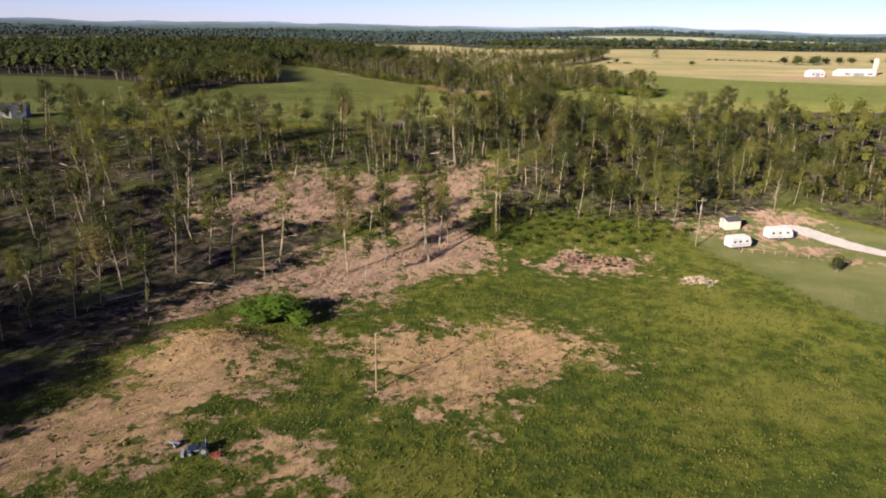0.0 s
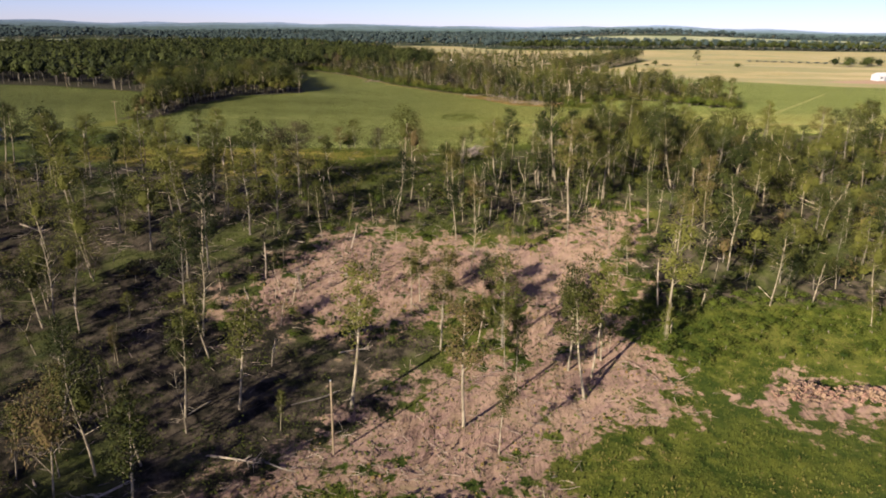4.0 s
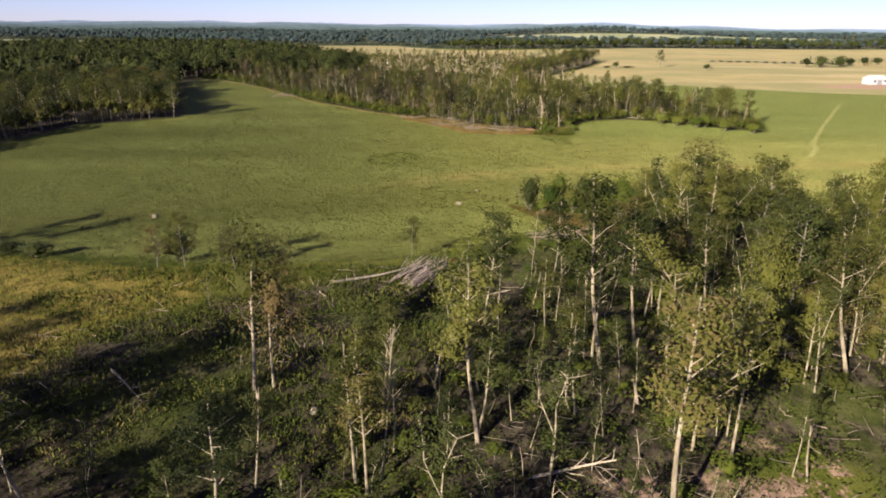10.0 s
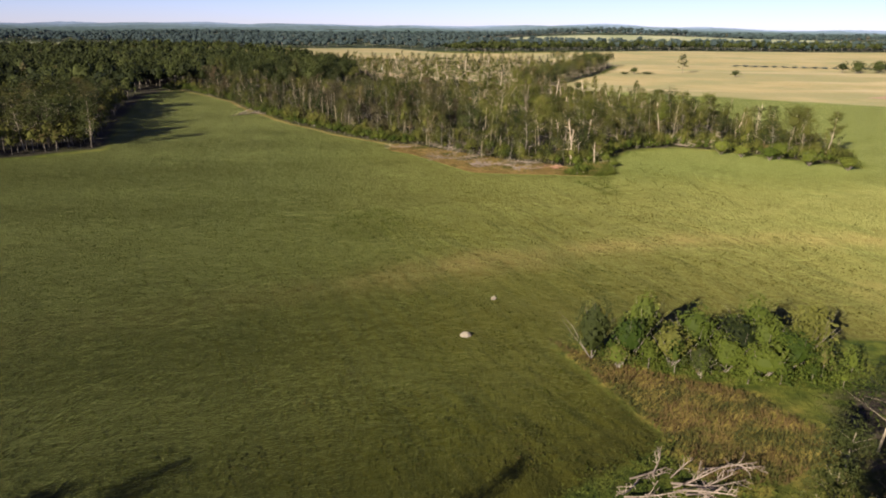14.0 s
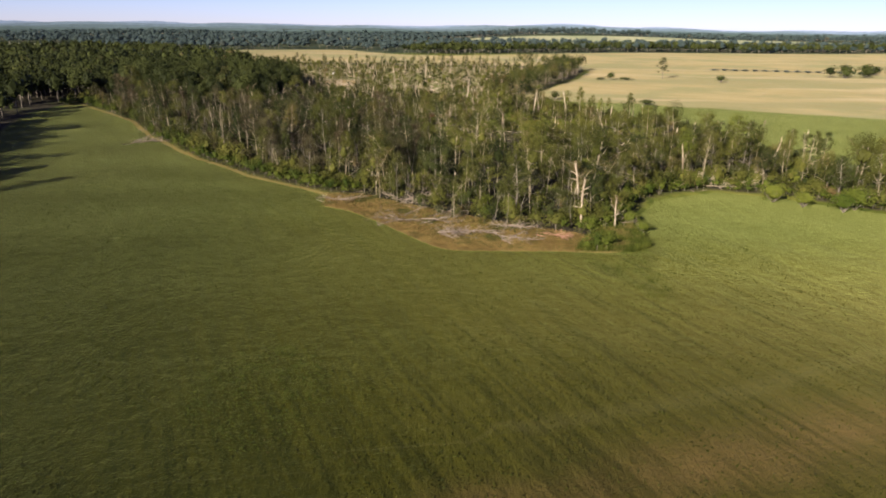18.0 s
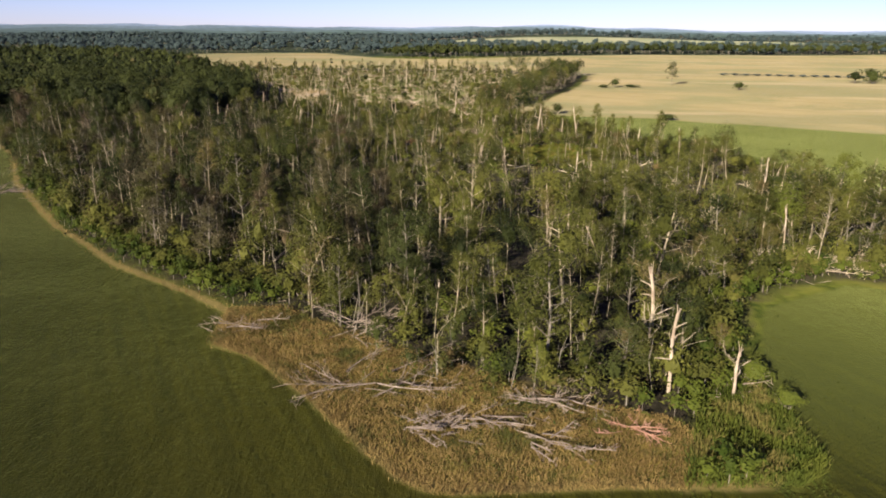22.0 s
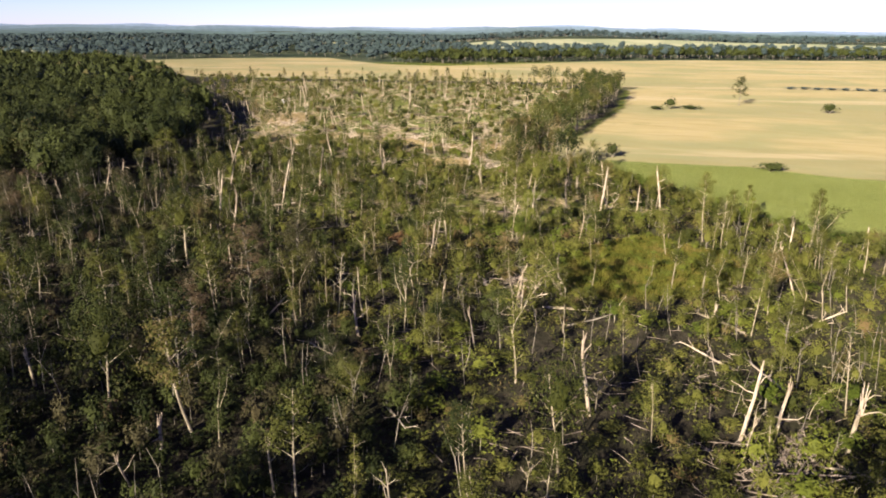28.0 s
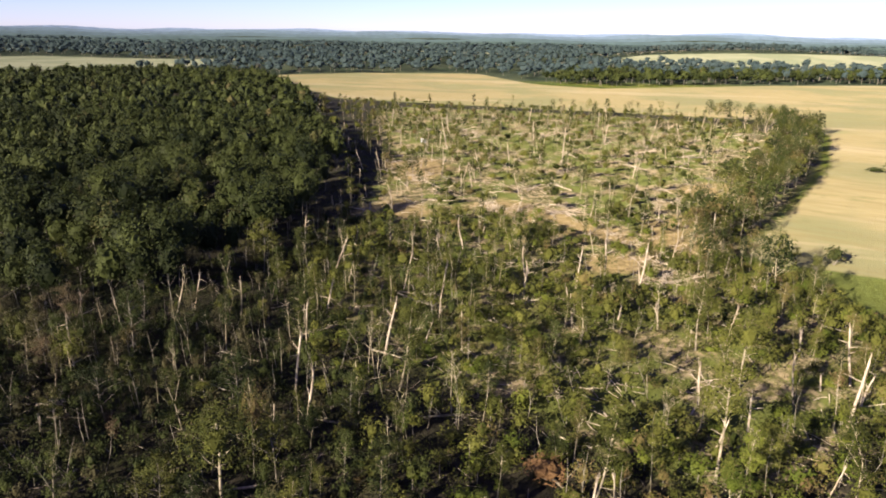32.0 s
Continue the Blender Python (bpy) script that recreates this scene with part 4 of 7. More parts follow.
def wood(rng, n, box, ok, table, hlo, hhi, gap, dark=0.45):
    for x, y in scatter(rng, n, box, ok, gap, taken):
        k = pick_kind(rng, table)
        if dull_side(x, y):
            k = pick_kind(rng, {"full": 3, "wide": 2, "tall": 2, "forked": 1, "lush": 2, "stripped": 0.6, "bushy": 2})
        h = rng.uniform(hlo, hhi) * (1 + 0.2 * lumps(x, y, 30, 38)) * (0.55 if k in ("bushy", "bent") else 1)
        leaf = LEAF_DARK if rng.rand() < dark else None
        if dull_side(x, y):
            leaf = (LEAF_DARK, LEAF_DARK, LEAF_WITHERED, LEAF_WITHERED, None, None)[rng.randint(6)]
        elif y > 440:
            leaf = (LEAF_DARK, LEAF_BRIGHT, None, None, None, None, None)[rng.randint(7)]
        plant(k, rng.randint(KINDS[k][3]), x, y, h, rng.uniform(0, 6.28), rng, leaf)


STORM = {"tall": 3.2, "forked": 2.2, "full": 1.2, "wide": 1.2, "lush": 2, "broken": 1.5, "stripped": 1, "bent": 0.8, "bushy": 2.5}
wood(rng, 165, (-175, -50, 92, 215), within(LEFT_WOOD), {"tall": 4, "full": 2, "wide": 0.6, "lush": 1.6, "forked": 2, "stripped": 1.2, "broken": 1}, 9, 16, 3.6, 0.3)
wood(rng, 85, (-60, 26, 180, 246), within(MID_WOOD), {"tall": 4, "forked": 2, "broken": 1.6, "stripped": 0.7, "bushy": 5, "bent": 0.5}, 7, 14, 2.6, 0.6)
wood(rng, 95, (12, 62, 205, 275), within(RIGHT_WOOD), {"tall": 1.5, "full": 1, "wide": 1, "lush": 5, "forked": 2, "bushy": 1}, 10, 14.5, 2.7, 0.5)
wood(rng, 215, (16, 130, 160, 285), within(RIGHT_WOOD), {"tall": 2, "full": 3, "wide": 3, "lush": 3.5, "forked": 1.5, "broken": 0.5, "bushy": 1.5}, 9, 13.5, 3.2, 0.5)
wood(rng, 205, (-60, 130, 388, 472), within(W2), {"tall": 1.8, "full": 3, "wide": 1.6, "lush": 2.5, "forked": 2, "broken": 1.2, "stripped": 1.2, "bushy": 3}, 9, 15, 2.6, 0.2)
wood(rng, 330, (-110, 125, 440, 610), within(W2), STORM, 7, 13, 2.8, 0.62)
wood(rng, 110, (-60, 124, 530, 680), within(W2), {"tall": 4, "stripped": 2, "broken": 3, "forked": 2, "bent": 1}, 7, 12, 3.0, 0.1)
far_wood(rng, "storm_thicket", "tangled half-dead trees with grey-brown stems", 130, (-110, 30, 500, 650), within(W2), {"tall": 3, "forked": 2, "stripped": 1.5, "broken": 2}, 6, 11, 2.4, 0.6, 0.6)
far_wood(rng, "storm_wood_far", "storm-thinned wood of pale broken trunks", 430, (-60, 200, 620, 960), within(W2), {"tall": 4, "broken": 3, "forked": 2, "stripped": 2.4, "full": 2}, 6, 12, 3.4, 0.25, 0.35)
far_wood(rng, "wood_margin_east", "leafy trees along the edge of stubble", 150, (70, 215, 640, 960), lambda x, y: (inside(x, y, W2) > 0) & (inside(x, y, W2) < 20) & (x > 60 + (y - 640) * 0.25), {"lush": 4, "wide": 1, "round": 2.5}, 10, 15, 3.6, 0.6, 0.35)
far_wood(rng, "wood_margin_north", "ragged trees along the far side of the wood", 90, (-120, 205, 880, 1015), lambda x, y: inside(x, y, W2) > 0, {"tall": 3, "forked": 2, "lush": 2, "stripped": 1}, 8, 13, 4.5, 0.3)
for x, y, h in [(19, 241, 15), (24, 245, 14), (28, 250, 13), (16, 236, 12), (32, 255, 14), (22, 238, 15), (38, 258, 12), (12, 233, 10), (13, 243, 9), (17, 248, 11), (21, 253, 10), (27, 257, 10), (14, 238, 11), (34, 262, 10), (40, 265, 11), (30, 246, 14), (34, 250, 14), (26, 239, 14)]:
    plant("lush", int(x) % 4, x, y, h, x * 1.7, rng, LEAF_DARK if int(y) % 3 else None)
wood(rng, 90, (-132, -58, 28, 98), within([(-132, 28), (-76, 28), (-68, 60), (-61, 94), (-132, 98)]), {"full": 2, "wide": 2, "tall": 2, "lush": 3, "forked": 1}, 12, 18, 3.2)
wood(rng, 18, (-115, -60, 36, 104), within([(-115, 36), (-76, 36), (-64, 70), (-62, 98), (-115, 104)]), {"lush": 4, "full": 2, "tall": 1}, 13, 18, 3.0)
wood(rng, 16, (-104, -68, 150, 196), within(LEFT_WOOD), {"full": 2, "wide": 2, "lush": 4}, 10, 14, 3.4, 0.4)
wood(rng, 46, (-48, 22, 146, 198), lambda x, y: (best(x, y, SOIL[3:5]) > -4) & (lumps(x, y, 20, 57) > -0.2), {"bushy": 4, "tall": 3, "forked": 1.5, "broken": 1}, 6, 12, 3.4)
wood(rng, 75, (-135, -42, 556, 690), lambda x, y: ((inside(x, y, W2) > 0) | (inside(x, y, W3) > 0)) & (x < -42), {"full": 3, "wide": 2, "tall": 2, "forked": 1}, 9, 14, 3.0, 0.6)
# dark-leaved trees added to deepen the shade in the gap beyond them
for i, (x, y) in enumerate([(13, 423), (17, 427), (21, 430), (16, 433), (25, 427), (22, 436), (11, 429), (28, 432), (30, 421), (34, 426)]):
    plant("lush", i % 4, x, y, 11 + i % 4, i * 1.3, rng, LEAF_DARK)
for x, y, k in [(62, 548, 1), (70, 540, 0), (78, 552, 2), (58, 536, 1), (84, 543, 0), (74, 530, 2), (66, 556, 0)]:
    plant("tall", k, x, y, 5 + k, x, rng)
for x, y, h in [(-104, 254, 9), (-98, 256, 11), (-92, 257, 12), (-86, 256, 10), (-80, 254, 8), (-60, 184, 14), (-66, 190, 13), (-72, 187, 14), (-77, 196, 13), (-56, 178, 15), (-69, 180, 13), (-84, 200, 13)]:
    plant("full", int(h) % 3, x, y, h, x, rng)
for x, y, h, leaf in [(-38, 240, 9, LEAF_WITHERED), (-45, 241.5, 7, LEAF_OLIVE), (-49, 243, 6.5, LEAF_OLIVE), (-14, 244, 6.5, LEAF_WEED), (-38, 226, 6, LEAF_OLIVE), (-52, 245, 5, LEAF_DARK)]:
    plant("full" if h > 6 and y > 230 else "bushy", int(h) % 2, x, y, h, x, rng, leaf)
for i, (x, y, h) in enumerate([(79, 441, 12), (85, 439, 11), (91, 441, 12.5), (84, 447, 12), (96, 437, 11), (91, 448, 13), (77, 449, 12), (98, 444, 11), (103, 438, 10), (72, 444, 11)]):
    plant(("wide", "full")[i % 2], i % 3, x, y, h, i * 1.1, rng, LEAF_DARK if i % 4 == 3 else None)


# ---- woods beyond: joined crowns ----
def joined_wood(name, label, places, kits, heights, widths, mats, rng, sink=0.0):
    hp_V, hp_Q, hp_I, hp_T, n = [], [], [], [], 0
    for (x, y), h, w in zip(places, heights, widths):
        V, Q, I = kits[rng.randint(len(kits))]
        a = rng.uniform(0, 6.28)
        R = np.array([[math.cos(a) * w, -math.sin(a) * w, 0], [math.sin(a) * w, math.cos(a) * w, 0], [0, 0, h]])
        hp_V.append(V @ R.T + [x, y, ground_at(x, y) - sink * h])
        hp_Q.append(Q + n), hp_I.append(I), hp_T.append(np.full(len(V), rng.rand()))
        n += len(V)
    o = new(name, np_mesh(name, np.concatenate(hp_V), np.concatenate(hp_Q), mats, np.concatenate(hp_I), False, np.concatenate(hp_T)))
    return tagged(o, label, "trees", kind="stuff")


rng = np.random.RandomState(21)
NEAR_KITS = [crown_kit(s, 140, 0.12, 0.84, 1, 11) for s in range(6)]
MID_KITS = [crown_kit(s + 20, 54, 0.19, 0.92, 1) for s in range(6)]
UNDER_KITS = [crown_kit(s + 60, 210, 0.074, 0.55, 1, 13) for s in range(6)]
BUSH_KITS = [crown_kit(s + 80, 105, 0.1, 0.62, 1, 9) for s in range(6)]
FAR_KITS = [crown_kit(s + 40, 16, 0.27, 1.0, 1, 5) for s in range(6)]


def fill(n, box, ok, gap, name, label, kits, h, w, leaf):
    pts = scatter(rng, n, box, ok, gap)
    px, py = np.array(pts).T
    joined_wood(name, label, pts, kits, rng.uniform(h[0], h[1], len(pts)) * (1 + 0.2 * lumps(px, py, 48, 7)), rng.uniform(w[0], w[1], len(pts)), [leaf, BARK_GREY], rng, 0.2 if kits is UNDER_KITS or h[1] <= 5 else 0.0)


def in_w3(x, y):
    return inside(x, y, W3) > 0


def off_fields(x, y):
    f = np.maximum(np.maximum(best(x, y, TAN), best(x, y, PASTURE[:3])), best(x, y, HAY))
    return f < -6


# nearest forest trees stand on their own
for x, y in scatter(rng, 210, (-125, -26, 590, 760), in_w3, 4.3, taken):
    plant("round", rng.randint(3), x, y, rng.uniform(12, 17), rng.uniform(0, 6.28), rng)
far_wood(rng, "wood_front_west", "leafy dark-green trees of the western wood", 150, (-190, -90, 324, 520), within(W_LEFT), {"round": 2, "lush": 4, "full": 1}, 10, 15, 3.8, 0.6, 0.9, 1.4)
fill(1150, (-330, -36, 600, 860), lambda x, y: in_w3(x, y) & ~((x > -125) & (y < 760)), 5.0, "forest_near", "dense dark-green deciduous forest canopy", NEAR_KITS, (11, 18), (9, 13.5), LEAF_DARK)
fill(2300, (-760, -40, 640, 1340), lambda x, y: in_w3(x, y) & ~((x > -330) & (y < 860)), 6.6, "forest_middle", "dense dark-green forest receding to the fields", MID_KITS, (11, 18), (11, 16), LEAF_DARK)
fill(650, (-620, -94, 405, 650), lambda x, y: (inside(x, y, W_LEFT) > 0) & ~((x > -190) & (y < 520)), 6.0, "forest_west", "wood of mixed dark-green trees behind the hay field", MID_KITS, (11, 16), (10, 14), LEAF_DARK)
fill(420, (110, 420, 160, 290), lambda x, y: (inside(x, y, [(128, 168), (420, 150), (420, 292), (200, 285), (128, 274)]) > 0), 6.0, "wood_east", "wood of olive-green trees beside the meadow", BUSH_KITS, (8, 12), (8, 12), LEAF_OLIVE)
fill(480, (-480, -100, 60, 250), lambda x, y: inside(x, y, [(-480, 70), (-150, 80), (-178, 100), (-235, 180), (-190, 238), (-250, 250), (-480, 230)]) > 0, 6.0, "wood_west", "wood of olive-green trees at the edge of the clearing", MID_KITS, (10, 15), (9, 13), LEAF_OLIVE)
# dark leaf colour stands in for the deep shade between the trunks
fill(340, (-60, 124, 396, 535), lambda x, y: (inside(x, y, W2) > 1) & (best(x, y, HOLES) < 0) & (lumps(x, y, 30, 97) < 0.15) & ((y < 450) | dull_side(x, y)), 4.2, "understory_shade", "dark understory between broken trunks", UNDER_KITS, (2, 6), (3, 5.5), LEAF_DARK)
fill(380, (-110, 124, 396, 560), lambda x, y: (inside(x, y, W2) > 1) & (best(x, y, HOLES) < 0) & (lumps(x, y, 40, 91) > -0.2) & ~dull_side(x, y), 4.4, "understory", "olive understory between broken trunks", UNDER_KITS, (2, 6), (3, 5.5), LEAF_OLIVE)
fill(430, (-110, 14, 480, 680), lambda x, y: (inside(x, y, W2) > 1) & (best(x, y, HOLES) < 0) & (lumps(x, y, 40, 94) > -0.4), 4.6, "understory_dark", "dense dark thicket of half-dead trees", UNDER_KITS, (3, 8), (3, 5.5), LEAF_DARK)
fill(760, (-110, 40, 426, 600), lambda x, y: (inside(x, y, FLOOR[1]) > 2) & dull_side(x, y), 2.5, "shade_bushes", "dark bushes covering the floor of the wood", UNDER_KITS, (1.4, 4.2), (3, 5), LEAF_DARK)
fill(420, (0, 124, 430, 560), lambda x, y: (inside(x, y, W2) > 2) & ~dull_side(x, y) & (best(x, y, HOLES) < 0), 3.0, "floor_bushes", "low olive bushes between fallen trunks", UNDER_KITS, (1.2, 3.4), (3, 5), LEAF_OLIVE)
fill(330, (-110, 40, 430, 660), lambda x, y: (inside(x, y, W2) > 1) & dull_side(x, y), 3.8, "withered_thicket", "brown half-dead thicket in the storm-felled wood", UNDER_KITS, (3, 7), (3.5, 6), LEAF_WITHERED)
fill(560, (-60, 124, 540, 700), lambda x, y: (inside(x, y, W2) > 1) & (best(x, y, HOLES) < 0) & (lumps(x, y, 40, 92) > -0.3) & ~dull_side(x, y) & (best(x, y, CLEARED) < -2), 4.2, "understory_north", "olive thicket of half-fallen trees", UNDER_KITS, (3, 7.5), (4.5, 7.5), LEAF_OLIVE)
fill(300, (-135, 124, 380, 650), lambda x, y: (inside(x, y, FLOOR[1]) > 1.0) & (inside(x, y, FLOOR[1]) < 11) & (best(x, y, GOLD[3:]) < -1), 3.2, "wood_edge", "leafy edge of the wood reaching to the ground", UNDER_KITS, (3, 7.5), (5, 8), LEAF_OLIVE)
fill(640, (-135, 124, 376, 650), lambda x, y: (((inside(x, y, FLOOR[1]) > 0.2) & (inside(x, y, FLOOR[1]) < 5)) | ((off_line(x, y, RIM) < 7) & (off_line(x, y, RIM) > 1.6))) & (best(x, y, HAY[:1]) < -0.8) & (best(x, y, GOLD[3:]) < -0.5), 1.6, "edge_bushes", "low bushes and briars along the wood", BUSH_KITS, (1.8, 5), (3, 5), LEAF_WEED)
fill(44, (48, 94, 517, 568), lambda x, y: best(x, y, GOLD[1:2]) > 0, 4.0, "clearing_bushes", "bright bushes scattered in storm grass", UNDER_KITS, (1.2, 3.2), (2.5, 5), LEAF_BRIGHT)
fill(420, (-178, -88, 320, 530), lambda x, y: (inside(x, y, W_LEFT) > 0.5) & (inside(x, y, W_LEFT) < 12), 2.7, "wood_edge_west", "leafy edge of the western wood", BUSH_KITS, (5, 10), (5, 8), LEAF_OLIVE)
fill(340, (-20, 124, 400, 700), lambda x, y: (inside(x, y, W2) > 1) & (best(x, y, HOLES) < 0) & (lumps(x, y, 40, 93) > 0.1 - 0.3 * sstep(530, 600, y)) & ~dull_side(x, y), 4.0, "thicket", "bright green thicket in storm gaps", UNDER_KITS, (2, 5.5), (5, 8), LEAF_BRIGHT)
fill(125, (-56, 20, 148, 244), lambda x, y: (best(x, y, SOIL) < -0.5) & (best(x, y, HAY) < -3) & (inside(x, y, OPEN) < 0) & (lumps(x, y, 18, 55) > -0.3), 4.0, "saplings_middle", "knots of green saplings among thin trees", UNDER_KITS, (1.5, 4), (3, 5.5), LEAF_WEED)
fill(105, (8, 66, 143, 172), lambda x, y: (inside(x, y, [(11, 146), (24, 148), (44, 150), (60, 158), (62, 168), (30, 170), (12, 172), (10, 158)]) > 0) & (best(x, y, SOIL) < -1), 2.2, "meadow_margin", "green bushes and weeds where meadow meets wood", UNDER_KITS, (0.8, 2.6), (3, 5.5), LEAF_WEED)
fill(34, (8, 37, 268, 286), lambda x, y: inside(x, y, [(10, 282), (10.5, 278), (16, 274.5), (24, 270), (34, 268), (36, 276), (26, 282)]) > 0, 2.4, "corner_thicket", "ragged green thicket at the field corner", UNDER_KITS, (2.5, 6), (3, 5), LEAF_WEED)
fill(300, (12, 128, 172, 280), lambda x, y: inside(x, y, RIGHT_WOOD) > 5, 4.0, "understory_east", "leafy understory of the eastern wood", UNDER_KITS, (3, 8), (5, 8), LEAF_OLIVE)
fill(75, (-175, -52, 95, 214), lambda x, y: (inside(x, y, LEFT_WOOD) > 2) & (lumps(x, y, 26, 63) > -0.2), 5.0, "understory_west", "leafy understory of the western wood", UNDER_KITS, (2, 5), (4, 7), LEAF_OLIVE)
fill(560, (-120, 200, 620, 1050), lambda x, y: (inside(x, y, W2) > 2) & (best(x, y, CLEARED) < -1), 5.0, "regrowth", "low green regrowth among fallen timber", MID_KITS, (2.5, 6), (4, 8), LEAF_OLIVE)

# tree belts and the wooded country to the skyline
BELT = [(70, 1275), (120, 1226), (300, 1290), (444, 1324), (700, 1330), (900, 1335), (900, 1420), (460, 1440), (280, 1400), (100, 1390)]
fill(420, (60, 900, 1220, 1450), within(BELT), 8, "tree_belt", "belt of dark trees between stubble fields", MID_KITS, (12, 17), (13, 18), LEAF_DARK)
SIDE = math.tan(radians(40))
fill(3600, (-1900, 1900, 1330, 2300), lambda x, y: off_fields(x, y) & (np.abs(x) < y * SIDE), 12, "far_woods", "wooded country beyond the fields", FAR_KITS, (10, 18), (15, 25), LEAF_FAR_HAZED)
fill(1500, (-2500, 2500, 2250, 2750), lambda x, y: off_fields(x, y) & (np.abs(x) < y * SIDE), 17, "skyline_woods", "wooded country towards the skyline", FAR_KITS, (11, 18), (26, 42), LEAF_FAR_HAZED)


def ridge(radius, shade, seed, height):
    """One wooded ridge of the distance, bowed round the valley, with an uneven treetop line, its haze painted into
    shade.
    """
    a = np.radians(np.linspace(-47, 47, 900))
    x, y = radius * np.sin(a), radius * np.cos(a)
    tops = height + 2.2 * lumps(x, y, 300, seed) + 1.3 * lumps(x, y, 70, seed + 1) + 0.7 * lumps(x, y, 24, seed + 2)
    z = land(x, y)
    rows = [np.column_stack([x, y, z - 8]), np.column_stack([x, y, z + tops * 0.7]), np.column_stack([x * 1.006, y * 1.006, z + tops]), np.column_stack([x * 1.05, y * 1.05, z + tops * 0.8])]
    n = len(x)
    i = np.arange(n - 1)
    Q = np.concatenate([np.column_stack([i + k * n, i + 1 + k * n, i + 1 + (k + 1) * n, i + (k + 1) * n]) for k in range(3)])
    m = plain("ridge_woods_hazed", tuple(v * 0.86 for v in shade), tuple(v * 1.12 for v in shade), 0.03, 1.0, relief=0.6)
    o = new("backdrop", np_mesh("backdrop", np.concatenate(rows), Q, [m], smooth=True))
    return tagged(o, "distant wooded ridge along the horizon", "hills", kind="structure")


# each farther ridge is paler and bluer: air haze painted into its colour
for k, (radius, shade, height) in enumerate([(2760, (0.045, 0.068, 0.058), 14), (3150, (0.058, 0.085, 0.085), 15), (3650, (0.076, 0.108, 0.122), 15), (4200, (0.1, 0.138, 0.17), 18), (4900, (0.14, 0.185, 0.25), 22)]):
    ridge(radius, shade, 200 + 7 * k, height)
fill(700, (-1500, -430, 300, 1500), lambda x, y: off_fields(x, y) & (inside(x, y, W3) < -5) & (inside(x, y, W_LEFT) < -5) & ((y > 470) | (x < -640)) & (lumps(x, y, 300, 77) > -0.35), 14, "woods_far_west", "woods and hedges west of the hay field", FAR_KITS, (12, 17), (17, 26), LEAF_FAR_HAZED)
fill(260, (900, 2300, 500, 1500), lambda x, y: off_fields(x, y), 22, "woods_far_east", "woods beyond the eastern fields", FAR_KITS, (12, 17), (24, 34), LEAF_FAR_HAZED)


# ---- undergrowth, brush and fallen timber ----
rng = np.random.RandomState(33)


def undergrowth(name, label, n, box, ok, mat, per, spread, height, size, gap=1.0):
    pts = np.array(scatter(rng, n, box, ok, gap))
    c = np.repeat(pts, per, 0) + rng.normal(size=(len(pts) * per, 2)) * spread
    tall = np.repeat(rng.uniform(0.3, 1.0, len(pts)), per) * height
    z = land(c[:, 0], c[:, 1]) + np.abs(rng.normal(size=len(c))) * tall * 0.5
    V, Q = leaves(rng, np.column_stack([c, z]), size, 0.6)
    o = new(name, np_mesh(name, V, Q, [mat], tint=np.repeat(np.repeat(rng.rand(len(pts)), per), 4)))
    return tagged(o, label, "plants", kind="stuff")


def blades(name, label, n, box, ok, mat, w, h, tilt=0.35):
    """Upright grass: one uneven blade-like spray a tuft."""
    x, y = rng.uniform(box[0], box[1], n * 3), rng.uniform(box[2], box[3], n * 3)
    good = np.flatnonzero(ok(x, y))[:n]
    x, y = x[good], y[good]
    n = len(x)
    a, k = rng.uniform(0, math.pi, n), rng.uniform(0.6, 1.4, (n, 1))
    u = np.column_stack([np.cos(a), np.sin(a), np.zeros(n)]) * w * k / 2
    up = np.column_stack([rng.normal(size=(n, 2)) * tilt * h, np.full(n, h)]) * k
    p = np.column_stack([x, y, land(x, y) - 0.02])
    V = np.stack([p - u * 0.6, p + u * 0.6, p + u * rng.uniform(0.5, 1.2, (n, 1)) + up * rng.uniform(0.6, 1.0, (n, 1)), p - u * rng.uniform(0.5, 1.2, (n, 1)) + up], 1).reshape(-1, 3)
    i = np.arange(n)[:, None] * 4
    o = new(name, np_mesh(name, V, np.concatenate([i, i + 1, i + 2, i + 3], 1), [mat], tint=np.repeat((lumps(x, y, 30, 5) * 0.5 + 0.5), 4)))
    return tagged(o, label, "grass", kind="stuff")


def patchy(polys, cell, seed, lim, clear=True):
    def ok(x, y):
        g = (best(x, y, polys) > 0) & (lumps(x, y, cell, seed) > lim)
        return g & (best(x, y, SOIL) < 0.5) & (best(x, y, GOLD[:1] + HOLES) < 0) & (best(x, y, HAY) < -0.5) if clear else g
    return ok


undergrowth("undergrowth_west", "green brambles and saplings among storm-felled trees", 1300, (-130, 24, 95, 246), patchy(FLOOR[:1], 14, 4, -0.12), LEAF_WEED, 28, 0.75, 1.5, 0.28)
undergrowth("undergrowth_middle", "tangle of brambles and saplings below thin trees", 1400, (-58, 24, 180, 246), patchy([FLOOR[0], [(-40, 186), (20, 190), (20, 246), (-30, 236), (-56, 214)]], 11, 24, -0.35), LEAF_WEED, 28, 0.65, 2.0, 0.26)
undergrowth("clearing_sprouts", "scattered green sprouts on cleared clay", 620, (-56, 22, 108, 198), lambda x, y: best(x, y, SOIL[3:5]) > -1, LEAF_WEED, 14, 0.7, 1.3, 0.3)
undergrowth("undergrowth_east", "green regrowth under thinned trees", 1300, (8, 130, 150, 285), patchy([FLOOR[0], [(8, 146), (60, 150), (60, 170), (8, 170)]], 14, 9, -0.3), LEAF_WEED, 24, 0.8, 1.6, 0.3)
